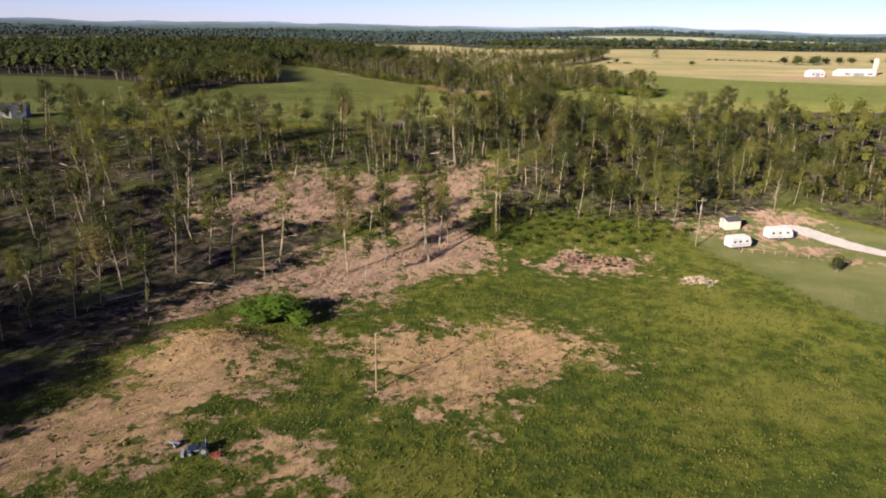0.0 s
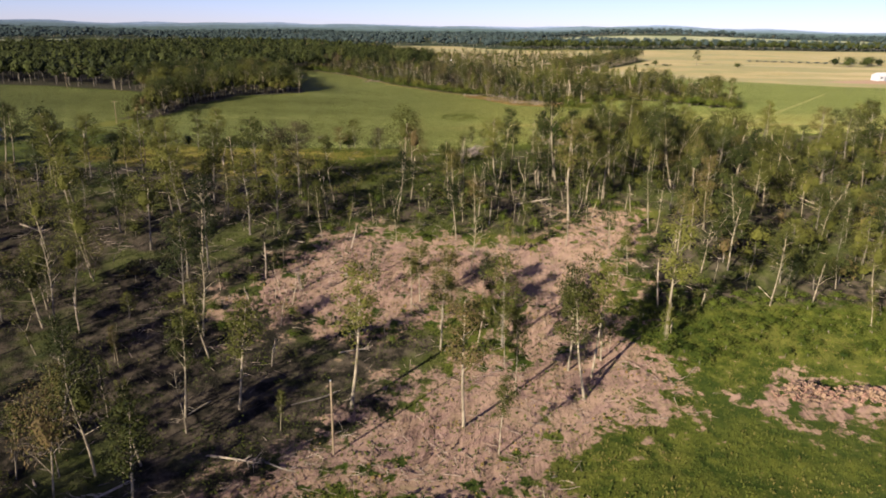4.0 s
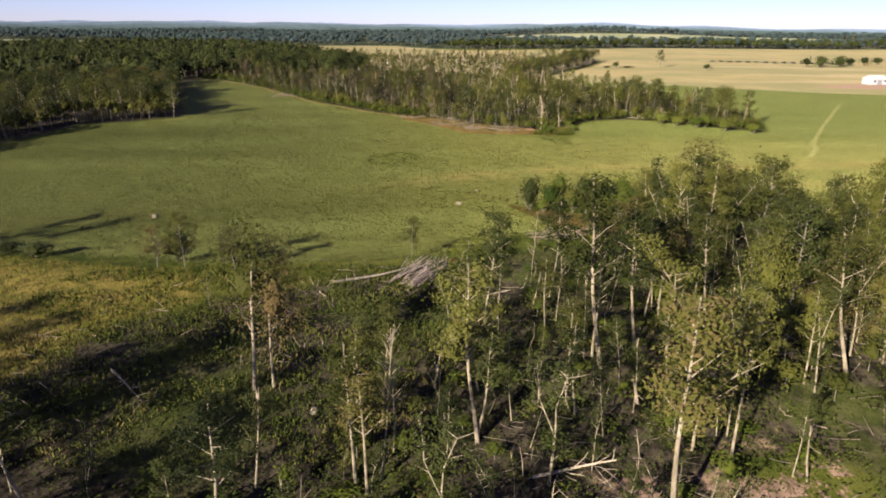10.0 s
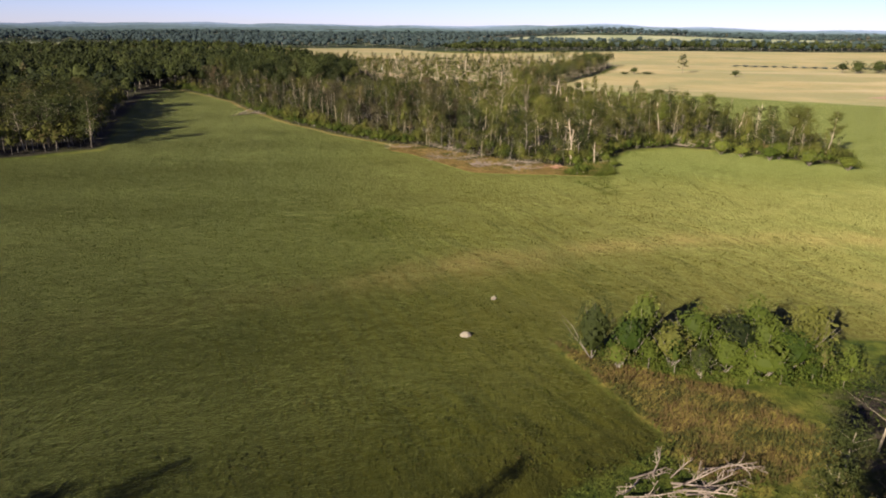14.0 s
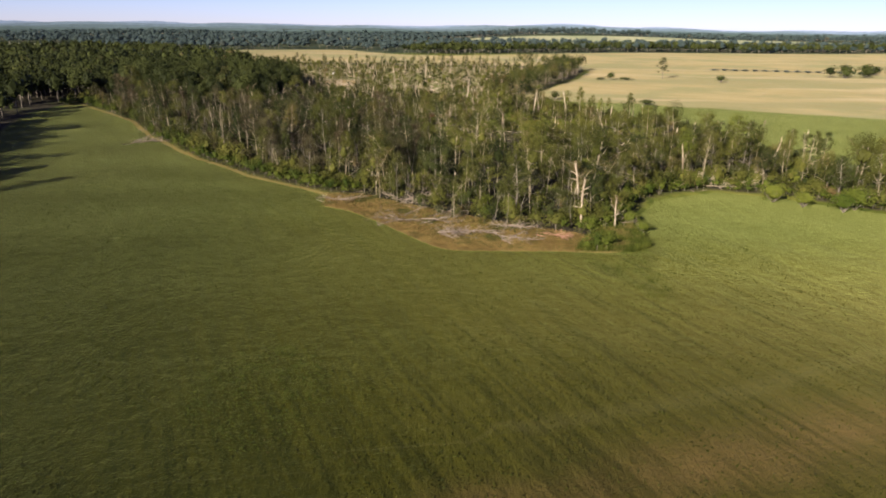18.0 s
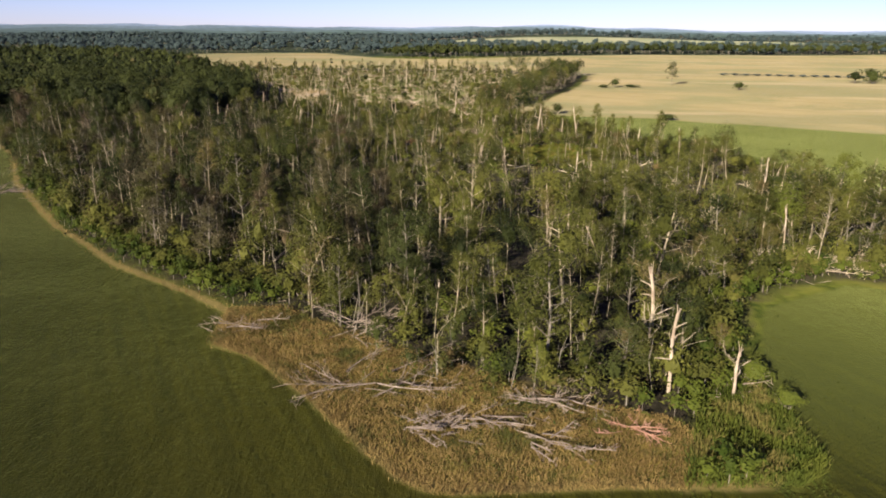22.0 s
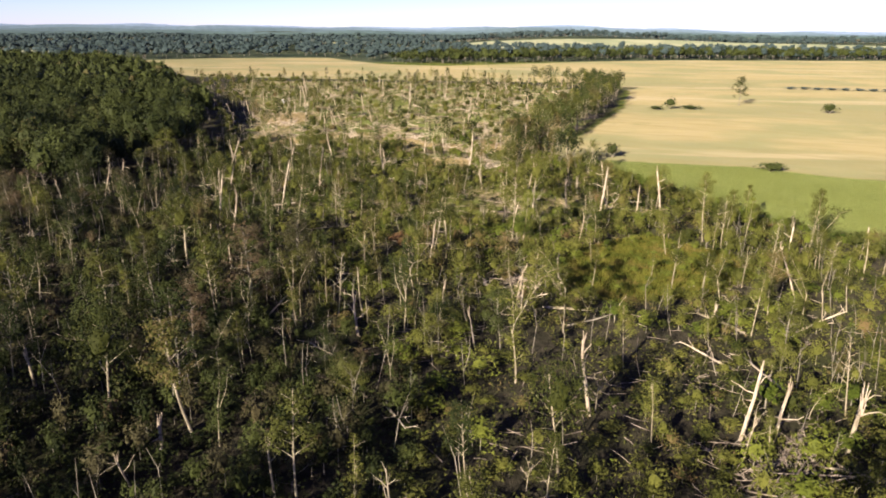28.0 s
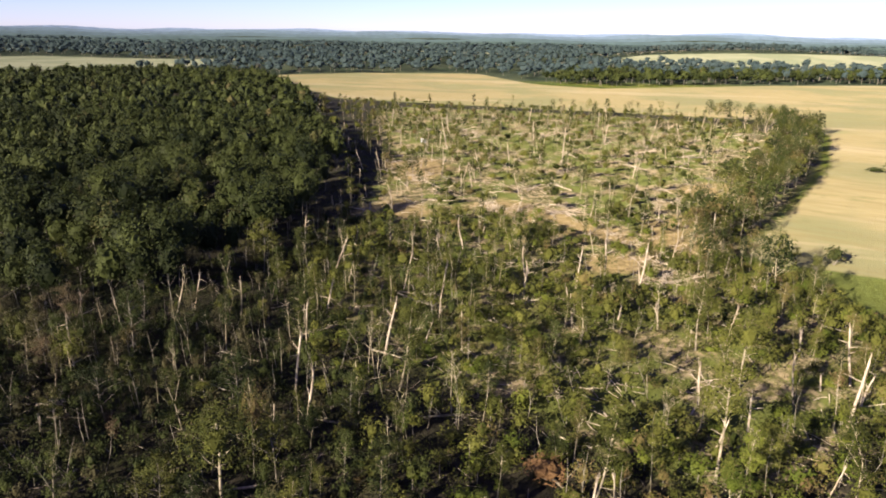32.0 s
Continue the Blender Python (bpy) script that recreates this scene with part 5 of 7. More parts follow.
undergrowth("undergrowth_north", "bushy regrowth between broken trunks", 3000, (-110, 128, 388, 640), lambda x, y: patchy(FLOOR[1:2], 16, 14, -0.3)(x, y) & ~dull_side(x, y), LEAF_OLIVE, 18, 0.9, 2.4, 0.4)
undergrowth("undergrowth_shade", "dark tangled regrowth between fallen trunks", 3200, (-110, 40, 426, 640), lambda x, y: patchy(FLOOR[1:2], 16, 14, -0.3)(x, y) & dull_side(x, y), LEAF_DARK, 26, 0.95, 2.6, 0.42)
undergrowth("bramble_north", "bright green saplings in the storm gap", 900, (-60, 120, 396, 660), lambda x, y: patchy(FLOOR[1:2], 22, 19, 0.1)(x, y) & ~dull_side(x, y), LEAF_BRIGHT, 18, 0.8, 2.4, 0.34)
undergrowth("scrub_north", "low olive scrub in the fallen wood", 1500, (-60, 190, 630, 960), lambda x, y: patchy(FLOOR[1:2], 24, 15, -0.25)(x, y) & (best(x, y, CLEARED) < -1), LEAF_OLIVE, 12, 1.2, 1.8, 0.7, 1.6)
undergrowth("meadow_weeds", "tall green weeds in rough meadow", 1500, (-62, 110, 45, 165), lambda x, y: (lumps(x, y, 21, 67) > 0.05) & (best(x, y, SOIL) < -0.5) & (inside(x, y, LAWN) < 0) & (best(x, y, FLOOR[:1]) < 3), LEAF_WEED, 14, 1.3, 0.5, 0.2)
undergrowth("meadow_seed_heads", "yellow-green seeding grass in meadow", 500, (-40, 110, 45, 165), lambda x, y: (best(x, y, SOIL) < 1) & (best(x, y, FLOOR[:1]) < 0) & (lumps(x, y, 26, 61) > 0.1), GRASS_DRY, 7, 0.6, 0.5, 0.22)
blades("headland_grass", "dry rust-coloured grass between field and wood", 60000, (-14, 38, 380, 428), lambda x, y: (best(x, y, GOLD[3:]) > -0.6), GRASS_RUST, 0.05, 0.3, 0.55)
undergrowth("headland_greens", "green weeds growing through rust-coloured grass", 300, (-12, 36, 382, 426), lambda x, y: (best(x, y, GOLD[3:]) > 1.5) & (lumps(x, y, 8, 83) > 0.05), LEAF_WEED, 22, 0.5, 0.9, 0.2)
blades("headland_straw", "pale straw standing in rust-coloured grass", 9000, (-14, 38, 380, 428), lambda x, y: (best(x, y, GOLD[3:]) > -0.4) & (lumps(x, y, 6, 85) > 0.1), GRASS_DRY, 0.05, 0.42, 0.3)
undergrowth("headland_weeds", "weeds and thistles along the hay field", 700, (-92, 26, 236, 284), lambda x, y: (best(x, y, HAY) < 0) & (best(x, y, HAY) > -9) & (best(x, y, FLOOR) < 4) & (best(x, y, GOLD[2:3]) < 0), LEAF_WEED, 28, 0.6, 1.3, 0.2)
blades("corner_straw", "pale dry grass between hay and bushes", 9000, (5, 27, 252, 288), lambda x, y: best(x, y, GOLD[2:3]) > 0, GRASS_CORNER, 0.06, 0.34, 0.5)
undergrowth("dead_brush", "purple-brown dead brush among green scrub", 90, (-40, -22, 220, 236), lambda x, y: (x + 31) ** 2 / 40 + (y - 227.5) ** 2 / 16 < 1, BRUSH_DEAD, 34, 0.6, 0.9, 0.22)
blades("gold_meadow_grass", "golden seeding grass", 17000, (-125, -34, 205, 262), lambda x, y: best(x, y, GOLD[:1]) > 0, GRASS_MEADOW, 0.1, 0.3)
blades("storm_meadow_grass", "rank yellow-green grass in a storm clearing", 30000, (48, 94, 517, 568), lambda x, y: best(x, y, GOLD[1:2]) > -1.5, GRASS_STORM, 0.07, 0.6)
blades("open_scrub_grass", "rough yellow-green grass between felled trees", 12000, (-60, -10, 198, 242), lambda x, y: (inside(x, y, OPEN) > -2) & (lumps(x, y, 13, 64) > -0.25), GRASS_GREEN, 0.14, 0.4)
undergrowth("corner_weeds", "tall bright weeds at the corner of the wood", 190, (30, 50, 379, 400), lambda x, y: inside(x, y, [(32, 382), (41, 380.6), (45, 383), (46.5, 391), (47, 398), (40, 396), (36, 388)]) > 0, LEAF_WEED, 30, 0.55, 1.2, 0.18, 0.6)
blades("corner_grass", "rank yellow-green grass at the corner of the wood", 6000, (30, 50, 379, 400), lambda x, y: inside(x, y, [(31, 381.6), (41, 380.4), (45.4, 383), (46.8, 391), (47, 398), (40, 396), (35, 388)]) > 0, GRASS_GREEN, 0.08, 0.9, 0.3)
undergrowth("field_weeds", "patch of lush green weeds spreading into hay", 130, (29, 45, 356, 383), lambda x, y: (inside(x, y, [(31, 381), (41, 380), (44, 382), (40.5, 372), (38, 358), (35.5, 358), (34, 366), (31.5, 375)]) > 0) & (lumps(x, y, 5, 31) > -0.45), LEAF_WEED, 20, 0.5, 0.45, 0.18, 0.5)
blades("rim_grass", "golden grass along the wood", 11000, (-90, 20, 380, 560), lambda x, y: (off_line(x, y, RIM) < 3) & (best(x, y, HAY[:1]) < 0.6) & (best(x, y, HAY[:1]) > -2.0), GRASS_DRY, 0.08, 0.4)
blades("meadow_grass", "rank green meadow grass", 42000, (-62, 120, 42, 165), lambda x, y: (best(x, y, SOIL) < -0.3) & (inside(x, y, LAWN) < 0) & (best(x, y, FLOOR[:1]) < 2), GRASS_GREEN, 0.16, 0.26)
blades("soil_tufts", "sparse dry grass on bare clay", 4200, (-56, 40, 58, 200), lambda x, y: (best(x, y, SOIL[:5]) > -1.5) & (lumps(x, y, 7, 44) > 0.12), GRASS_RUST, 0.34, 0.22)
blades("soil_greens", "green seedlings creeping over bare clay", 2600, (-56, 40, 58, 200), lambda x, y: (best(x, y, SOIL[:5]) > -1.5) & (lumps(x, y, 9, 46) > 0.2), LEAF_WEED, 0.4, 0.26)
undergrowth("corner_bush", "broad bright green thicket at the field corner", 260, (5, 34, 258, 286), lambda x, y: inside(x, y, [(10, 284), (10, 279.5), (16, 275.5), (24, 270.5), (34, 267), (36, 274), (26, 284)]) > 0, LEAF_WEED, 30, 0.8, 2.6, 0.3, 0.6)


def hay_rows(name, label, x0, x1, y0, y1, step, mat):
    """Low tufts in drill rows over the field, thinning out at random and towards the far side."""
    c, s = math.cos(radians(17)), math.sin(radians(17))
    u, v = np.meshgrid(np.arange(-260, 260, step * 1.25), np.arange(120, 520, step * 0.8))
    u, v = u.ravel() + rng.normal(size=u.size) * step * 0.17, v.ravel() + rng.uniform(-1, 1, v.size) * step
    x, y = u * c - v * s + 60, u * s + v * c
    ok = (x > x0) & (x < x1) & (y > y0) & (y < y1) & (rng.rand(len(x)) < (0.5 + 0.5 * np.sin(u * 4.6 + 0.8 * lumps(x, y, 25, 76))) * (0.8 + 0.4 * lumps(x, y, 17, 71)) * 0.8 * (1 - sstep(290, 410, y)) * (1 - sstep(335, 380, y) * sstep(10, 45, x)) * (1 - sstep(30, x1, x)) * (0.65 + 0.35 * sstep(-45, 5, x)) * (0.3 + 0.7 * sstep(3, 13, off_line(x, y, DRY))))
    x, y = x[ok], y[ok]
    ok = best(x, y, HAY) > 0.4
    x, y = x[ok], y[ok]
    n = len(x)
    k = rng.uniform(0.6, 1.4, (n, 1)) * (0.8 + 0.35 * lumps(x, y, 9, 72))[:, None]
    a = radians(107) + rng.normal(size=n) * 0.4
    u = np.column_stack([np.cos(a), np.sin(a), np.zeros(n)]) * 0.15 * k
    up = np.column_stack([rng.normal(size=(n, 2)) * 0.06, np.full(n, 0.095)]) * k
    p = np.column_stack([x, y, land(x, y) - 0.02])
    V = np.stack([p - u * 0.7, p + u * 0.7, p + u * rng.uniform(0.4, 1.2, (n, 1)) + up * rng.uniform(0.6, 1, (n, 1)), p - u * rng.uniform(0.4, 1.2, (n, 1)) + up], 1).reshape(-1, 3)
    i = np.arange(n)[:, None] * 4
    Q = np.concatenate([i, i + 1, i + 2, i + 3], 1)
    tint = np.clip(lumps(x, y, 40, 73) * 0.35 + 0.5 + rng.normal(size=n) * 0.12, 0, 0.99)
    o = new(name, np_mesh(name, V, Q, [mat], tint=np.repeat(tint, 4)))
    return tagged(o, label, "grass", kind="stuff")


blades("hay_tufts", "ragged green tufts standing in hay", 26000, (-75, 62, 256, 435), lambda x, y: (best(x, y, HAY[:1]) > 1) & (rng.rand(len(x)) > 0.6 * sstep(290, 400, y)) & (lumps(x, y, 6, 74) + 0.7 * lumps(x, y, 21, 75) > -0.3), GRASS_TUFT, 0.14, 0.12, 0.5)
undergrowth("hay_weeds", "lush green weeds spreading in the hay field", 260, (-27, -5, 326, 352), lambda x, y: ((x + 16) ** 2 / 50 + (y - 339) ** 2 / 110 < 1) & (lumps(x, y, 5, 33) > -0.3), LEAF_WEED, 16, 0.4, 0.3, 0.16, 0.4)
hay_rows("hay_grass", "olive-green hay standing in drill rows", -100, 105, 246, 470, 0.33, GRASS_HAY)


def shrub(x, y, w, h, leaf, label, seed, name="bush"):
    """One leafy bush: stems and layered leaf sprays."""
    r = np.random.RandomState(seed)
    t = new(name)
    st, cr = Heap(), Heap()
    for k in range(9):
        a = r.uniform(0, 6.28)
        p = limb_path(r, (0, 0, -0.1), (math.cos(a) * w / h * 0.6, math.sin(a) * w / h * 0.6, 1), h * r.uniform(0.6, 0.9), 4)
        st.add(*tube(p, [0.07, 0.05, 0.03, 0.01], 4), 0)
    kv, kq, ki = crown_kit(seed, 420 if y < 600 else 160, 0.062 if y < 600 else 0.1, 0.86, 2 if y < 600 else 1, 13)
    cr.add((kv[:-8] - [0, 0, 0.2]) * [w * 1.55, w * 1.55, h * 1.22], kq[ki == 0], 0)
    for nm, hp, m in (("stem", st, BARK_GREY), ("foliage", cr, leaf)):
        o = new(nm, hp.mesh(nm, [m]))
        o.parent = t
    t.matrix_basis = Matrix.Translation((x, y, ground_at(x, y)))
    return tagged(t, label, "bush")


for i, (x, y, w, h) in enumerate([(-26.5, 108, 9, 5.4), (-22.5, 105.5, 5.5, 3.4), (-32, 109.5, 6, 3.2), (-29, 105.5, 5, 3.0)]):
    shrub(x, y, w, h, LEAF_BUSH, "dense green bush behind a clay spoil heap", 60 + i)
shrub(82, 136, 3.2, 4.2, LEAF_DARK, "small dark evergreen bush on mown grass", 70)
shrub(70, 156, 4.0, 2.2, LEAF_OLIVE, "low bush beside a white shed", 71)
for i, (x, y, w, h) in enumerate([(109, 664, 6, 6), (150, 634, 9, 3.5), (189, 793, 7, 7), (200, 792, 12, 2.5), (180, 790, 8, 2.5), (262, 766, 9, 6), (400, 820, 14, 12), (412, 810, 14, 11), (425, 830, 14, 12), (390, 806, 10, 8), (440, 838, 12, 9), (458, 842, 11, 10), (476, 848, 13, 9), (500, 846, 12, 8), (522, 852, 12, 9), (380, 812, 11, 11)]):
    shrub(x, y, w, h, LEAF_DARK, "dark rounded bush standing in stubble", 80 + i)
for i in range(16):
    shrub(330 + i * 8, 905 - i * 3.5, 9, 2.2, LEAF_FAR_HAZED, "hedge bush between stubble fields", 120 + i)
for i, (x, y) in enumerate([(-88, 258), (-82, 257), (-76, 256), (-70, 253), (-47, 246), (-40, 244), (-120, 264), (-112, 262), (-104, 262), (-96, 260)]):
    shrub(x, y, rng.uniform(3, 6), rng.uniform(2, 5), LEAF_DARK, "hedge bush along the hay field", 150 + i)
for i, (x, y, w, h) in enumerate([(10, 279.5, 4.5, 8), (13.5, 278, 4.2, 6.2), (16, 281, 4, 8), (17.5, 276, 4.5, 5.4), (21, 278.5, 5, 6.5), (24.5, 276, 5, 6), (28, 279, 5, 7), (29, 273.5, 5, 5.2), (33, 277, 5.5, 7), (25, 271.5, 4.5, 4.6), (19.5, 273.5, 3.6, 3.8), (22.5, 274, 4, 4.6), (12, 276.5, 3, 3.4), (31, 275, 4, 6), (27, 275, 3.6, 6.4)]):
    shrub(x, y, w, h, (LEAF_DARK, LEAF_WEED, LEAF_WEED, LEAF_OLIVE, LEAF_WEED)[i % 5], "dense green bush at the corner of a hay field", 170 + i)
for i, (x, y, w, h) in enumerate([(47, 398, 4, 3.2), (47.5, 392.5, 3, 2.4), (98, 406, 6, 5), (105, 398, 6, 5), (112, 391, 6, 4), (88, 416, 6, 5), (92, 411, 5, 4), (102, 408, 7, 6)]):
    shrub(x, y, w, h, LEAF_BRIGHT, "bright green bush at the wood's edge", 180 + i)
plant("full", 1, 235, 805, 14, 0.4, rng)


def log_mesh(seed, L, r, stubs, splinter=True):
    g = np.random.RandomState(seed)
    hp = Heap()
    p = limb_path(g, (0, 0, r * 0.8), (1, 0, 0.02), L, 6, 0, 0.04)
    hp.add(*tube(p, np.linspace(r, r * 0.35, 6), 6), 0)
    for k in range(stubs):
        f = g.uniform(0.35, 1.0)
        q = p[0] * (1 - f) + p[-1] * f
        a = g.uniform(0, 6.28)
        l = limb_path(g, q, (0.8, math.cos(a), abs(math.sin(a)) * 0.7 + 0.1), L * g.uniform(0.12, 0.35), 4, 0.05, 0.15)
        hp.add(*tube(l, np.linspace(r * 0.4, 0.015, 4), 4), 0)
        m = limb_path(g, l[2], (l[3] - l[1]) + g.normal(size=3), L * 0.12, 3)
        hp.add(*tube(m, [r * 0.2, 0.02, 0.01], 3), 0)
    if splinter:
        for k in range(3):
            hp.add(*tube([[0, 0, r], [-g.uniform(0.3, 1.0), g.normal() * 0.2, r + g.normal() * 0.1]], [r * 0.6, 0.02], 4), 1)
    return hp


LOGS = [log_mesh(s, 9.0, 0.2, n).mesh("fallen_trunk", [b, WOOD_BARE], True) for s, n, b in ((1, 12, BARK_PALE), (2, 7, WOOD_BARE), (3, 14, WOOD_BARE), (4, 2, BARK_PALE), (5, 4, WOOD_BARE), (6, 0, BARK_GREY))]


def fallen(x, y, turn, scale, which, label="fallen storm-broken tree trunk with bare branches", tilt=0.0, name="fallen_tree"):
    o = new(name, LOGS[which])
    o.matrix_basis = Matrix.LocRotScale((x, y, ground_at(x, y) + 0.02), Euler((0, radians(-tilt), radians(turn))), (scale,) * 3)
    return tagged(o, label, "fallen tree", "fallen trees")


for x, y in scatter(rng, 110, (-100, 122, 400, 640), within(W2), 4.0):
    fallen(x, y, rng.uniform(0, 360), rng.uniform(0.5, 1.1), rng.randint(6), tilt=rng.uniform(-1, 7))
for x, y in scatter(rng, 200, (-60, 190, 580, 900), within(GAP), 4.0):
    fallen(x, y, rng.uniform(0, 360), rng.uniform(0.6, 1.3), rng.randint(6), tilt=rng.uniform(-1, 6))
for x, y in scatter(rng, 60, (-110, 100, 100, 240), lambda x, y: (best(x, y, FLOOR[:1]) > 1) & (best(x, y, SOIL) < 0), 4.0):
    fallen(x, y, rng.uniform(0, 360), rng.uniform(0.4, 0.8), rng.randint(6))


def snag(x, y, h, seed, r=0.24, label="broken bare tree stump with splintered pale top"):
    """A stem snapped off by the storm."""
    g = np.random.RandomState(seed)
    hp = Heap()
    p = limb_path(g, (0, 0, -0.3), (g.normal() * 0.1, g.normal() * 0.1, 1), h, 6, 0, 0.05)
    hp.add(*tube(p, np.linspace(r, r * 0.65, 6), 7), 0)
    for k in range(5):
        a = g.uniform(0, 6.28)
        b = p[-1] + np.array([math.cos(a), math.sin(a), 0]) * r * 0.4
        hp.add(*tube([b - [0, 0, 0.5], b + [g.normal() * 0.15, g.normal() * 0.15, g.uniform(0.3, 1.3)]], [r * 0.4, 0.02], 4), 1)
    for k in range(g.randint(1, 5)):
        f = g.uniform(0.45, 0.95)
        a = g.uniform(0, 6.28)
        l = limb_path(g, p[0] * (1 - f) + p[-1] * f, (math.cos(a), math.sin(a), g.uniform(-0.2, 0.9)), g.uniform(0.5, 2.6), 4, 0.04, 0.2)
        hp.add(*tube(l, np.linspace(r * 0.45, 0.03, 4), 4), 0)
    return hp.mesh("snag", [BARK_PALE if g.rand() < 0.6 else WOOD_BARE, WOOD_BARE], True)


SNAGS = [snag(0, 0, h, 200 + i, r) for i, (h, r) in enumerate([(8, 0.19), (6, 0.16), (10, 0.2), (4, 0.18), (3, 0.22), (7, 0.13), (9, 0.15), (5, 0.13)])]


def stand_snag(x, y, k, s, turn):
    o = new("snag", SNAGS[k])
    o.matrix_basis = Matrix.LocRotScale((x, y, ground_at(x, y)), Euler((rng.uniform(-0.12, 0.12), rng.uniform(-0.12, 0.12), turn)), (s,) * 3)
    return tagged(o, "broken bare tree trunk with splintered pale top", "dead tree", "snapped trunks")


for x, y in scatter(rng, 45, (-90, 122, 400, 620), within(W2), 3.0, taken):
    stand_snag(x, y, rng.randint(8), rng.uniform(0.7, 1.15), rng.uniform(0, 6.28))
for x, y in scatter(rng, 230, (-60, 190, 580, 950), within(W2), 2.6, taken):
    stand_snag(x, y, rng.randint(8), rng.uniform(0.8, 1.3), rng.uniform(0, 6.28))
for x, y in scatter(rng, 26, (-80, 24, 120, 235), lambda x, y: (best(x, y, FLOOR[:1]) > -8) & (inside(x, y, OPEN) < 0), 5.0, taken):
    stand_snag(x, y, rng.randint(8), rng.uniform(0.5, 0.9), rng.uniform(0, 6.28))
for x, y, k, s in [(43, 395, 1, 1.0), (40, 408, 0, 1.3), (37, 397, 0, 1.1), (44, 496, 0, 1.15), (58, 490, 2, 1.0), (61, 489, 1, 1.2), (68, 487, 3, 1.3), (43, 527, 1, 0.8), (-17, 508, 3, 1.0), (0, 494, 4, 1.0), (43, 524, 1, 1.0), (69, 488, 3, 1.4), (31, 523, 1, 1.0), (44, 529, 1, 0.9), (51, 530, 0, 0.9), (36, 553, 5, 1.0), (33, 552, 1, 1.1), (57, 572, 2, 0.9)]:
    stand_snag(x, y, k, s, x)


def sticks(name, label, spots, n, length, r, mat=None):
    """Litter of broken branches."""
    hp = Heap()
    for k in range(n):
        x, y, w = spots[rng.randint(len(spots))]
        a, q = rng.uniform(0, 6.28), rng.normal(size=2) * w * 0.45
        L = length * rng.uniform(0.4, 1.3)
        z = ground_at(x + q[0], y + q[1]) + abs(rng.normal()) * 0.35 + 0.05
        d = np.array([math.cos(a), math.sin(a), rng.normal() * 0.22])
        p = np.array([x + q[0], y + q[1], z])
        hp.add(*tube([p - d * L / 2, p + rng.normal(size=3) * 0.08, p + d * L / 2], [r, r * 0.8, r * 0.3], 3), 0)
    o = new(name, hp.mesh(name, [mat or STICK]))
    return tagged(o, label, "branches", kind="stuff")


sticks("branch_litter", "broken branches lying in the fallen wood", [(x, y, 8) for x, y in scatter(rng, 160, (-100, 122, 400, 640), within(W2), 3.0)], 2600, 3.0, 0.05)
sticks("branch_litter_north", "bleached branches and splintered timber on the ground", [(x, y, 9) for x, y in scatter(rng, 150, (-60, 190, 570, 950), within(GAP), 3.0)], 2400, 4.0, 0.08, WOOD_BARE)
sticks("branch_litter_south", "grey branches left on cleared ground", [(x, y, 7) for x, y in scatter(rng, 120, (-110, 90, 100, 240), lambda x, y: best(x, y, FLOOR[:1]) > -4, 3.0)], 1800, 2.4, 0.04)


sticks("branch_litter_clearing", "snapped branches strewn over cleared clay", [(x, y, 6) for x, y in scatter(rng, 90, (-56, 22, 108, 198), lambda x, y: best(x, y, SOIL[3:5]) > -2, 2.0)], 1000, 1.9, 0.045)


def stems(name, label, n, box, ok, lo, hi, mat):
    """Thin bare stems standing and leaning among the broken trees."""
    hp = Heap()
    for x, y in scatter(rng, n, box, ok, 0.8):
        h, d = rng.uniform(lo, hi), rng.normal(size=2) * 0.16
        z = ground_at(x, y)
        k = rng.normal(size=2) * 0.25
        hp.add(*tube([[x, y, z - 0.1], [x + d[0] * h * 0.5 + k[0], y + d[1] * h * 0.5 + k[1], z + h * 0.55], [x + d[0] * h, y + d[1] * h, z + h]], [0.055, 0.04, 0.012], 3), 0)
        a = rng.uniform(0, 6.28)
        p = np.array([x + d[0] * h * 0.5 + k[0], y + d[1] * h * 0.5 + k[1], z + h * 0.55])
        hp.add(*tube([p, p + [math.cos(a) * h * 0.18, math.sin(a) * h * 0.18, h * 0.22]], [0.03, 0.01], 3), 0)
    o = new(name, hp.mesh(name, [mat]))
    return tagged(o, label, "stems", kind="stuff")


stems("bare_stems_north", "thin bare grey stems standing in tangled regrowth", 480, (-80, 122, 480, 680), within(W2), 3, 8, BARK_GREY)
stems("bare_stems_middle", "thin pale stems of stripped saplings", 260, (-50, 122, 396, 480), within(W2), 3, 8, BARK_GREY)
stems("bare_stems_south", "thin pale stems of stripped saplings", 70, (-60, 40, 150, 246), lambda x, y: (best(x, y, FLOOR[:1]) > 0) & (inside(x, y, OPEN) < 0), 2, 6, BARK_PALE)


def brush_pile(x, y, w, n, L, turn, label, lean=14.0, name="brush_pile", mats=None, group=""):
    """A heap of limbs: an Empty with every limb a part."""
    t = new(name)
    g = np.random.RandomState(int(abs(x * 13 + y)))
    kinds = [log_mesh(300 + k, L, 0.085, 8, False).mesh("limb", [mats or STICK]) for k in range(4)]
    for k in range(n):
        o = new("limb", kinds[k % 4])
        o.parent = t
        q = g.normal(size=2) * w * [0.4, 0.25]
        o.matrix_basis = Matrix.LocRotScale((q[0] - L * 0.4, q[1], g.uniform(0, 0.22) * w * math.exp(-abs(q[0]) / w)), Euler((g.uniform(0, 6), radians(-g.uniform(-4, lean)), radians(g.normal() * 28 + (180 if g.rand() < 0.3 else 0)))), (g.uniform(0.5, 1.1),) * 3)
    t.matrix_basis = Matrix.LocRotScale((x, y, ground_at(x, y)), Euler((0, 0, radians(turn))), (1, 1, 1))
    return tagged(t, label, "brush pile")


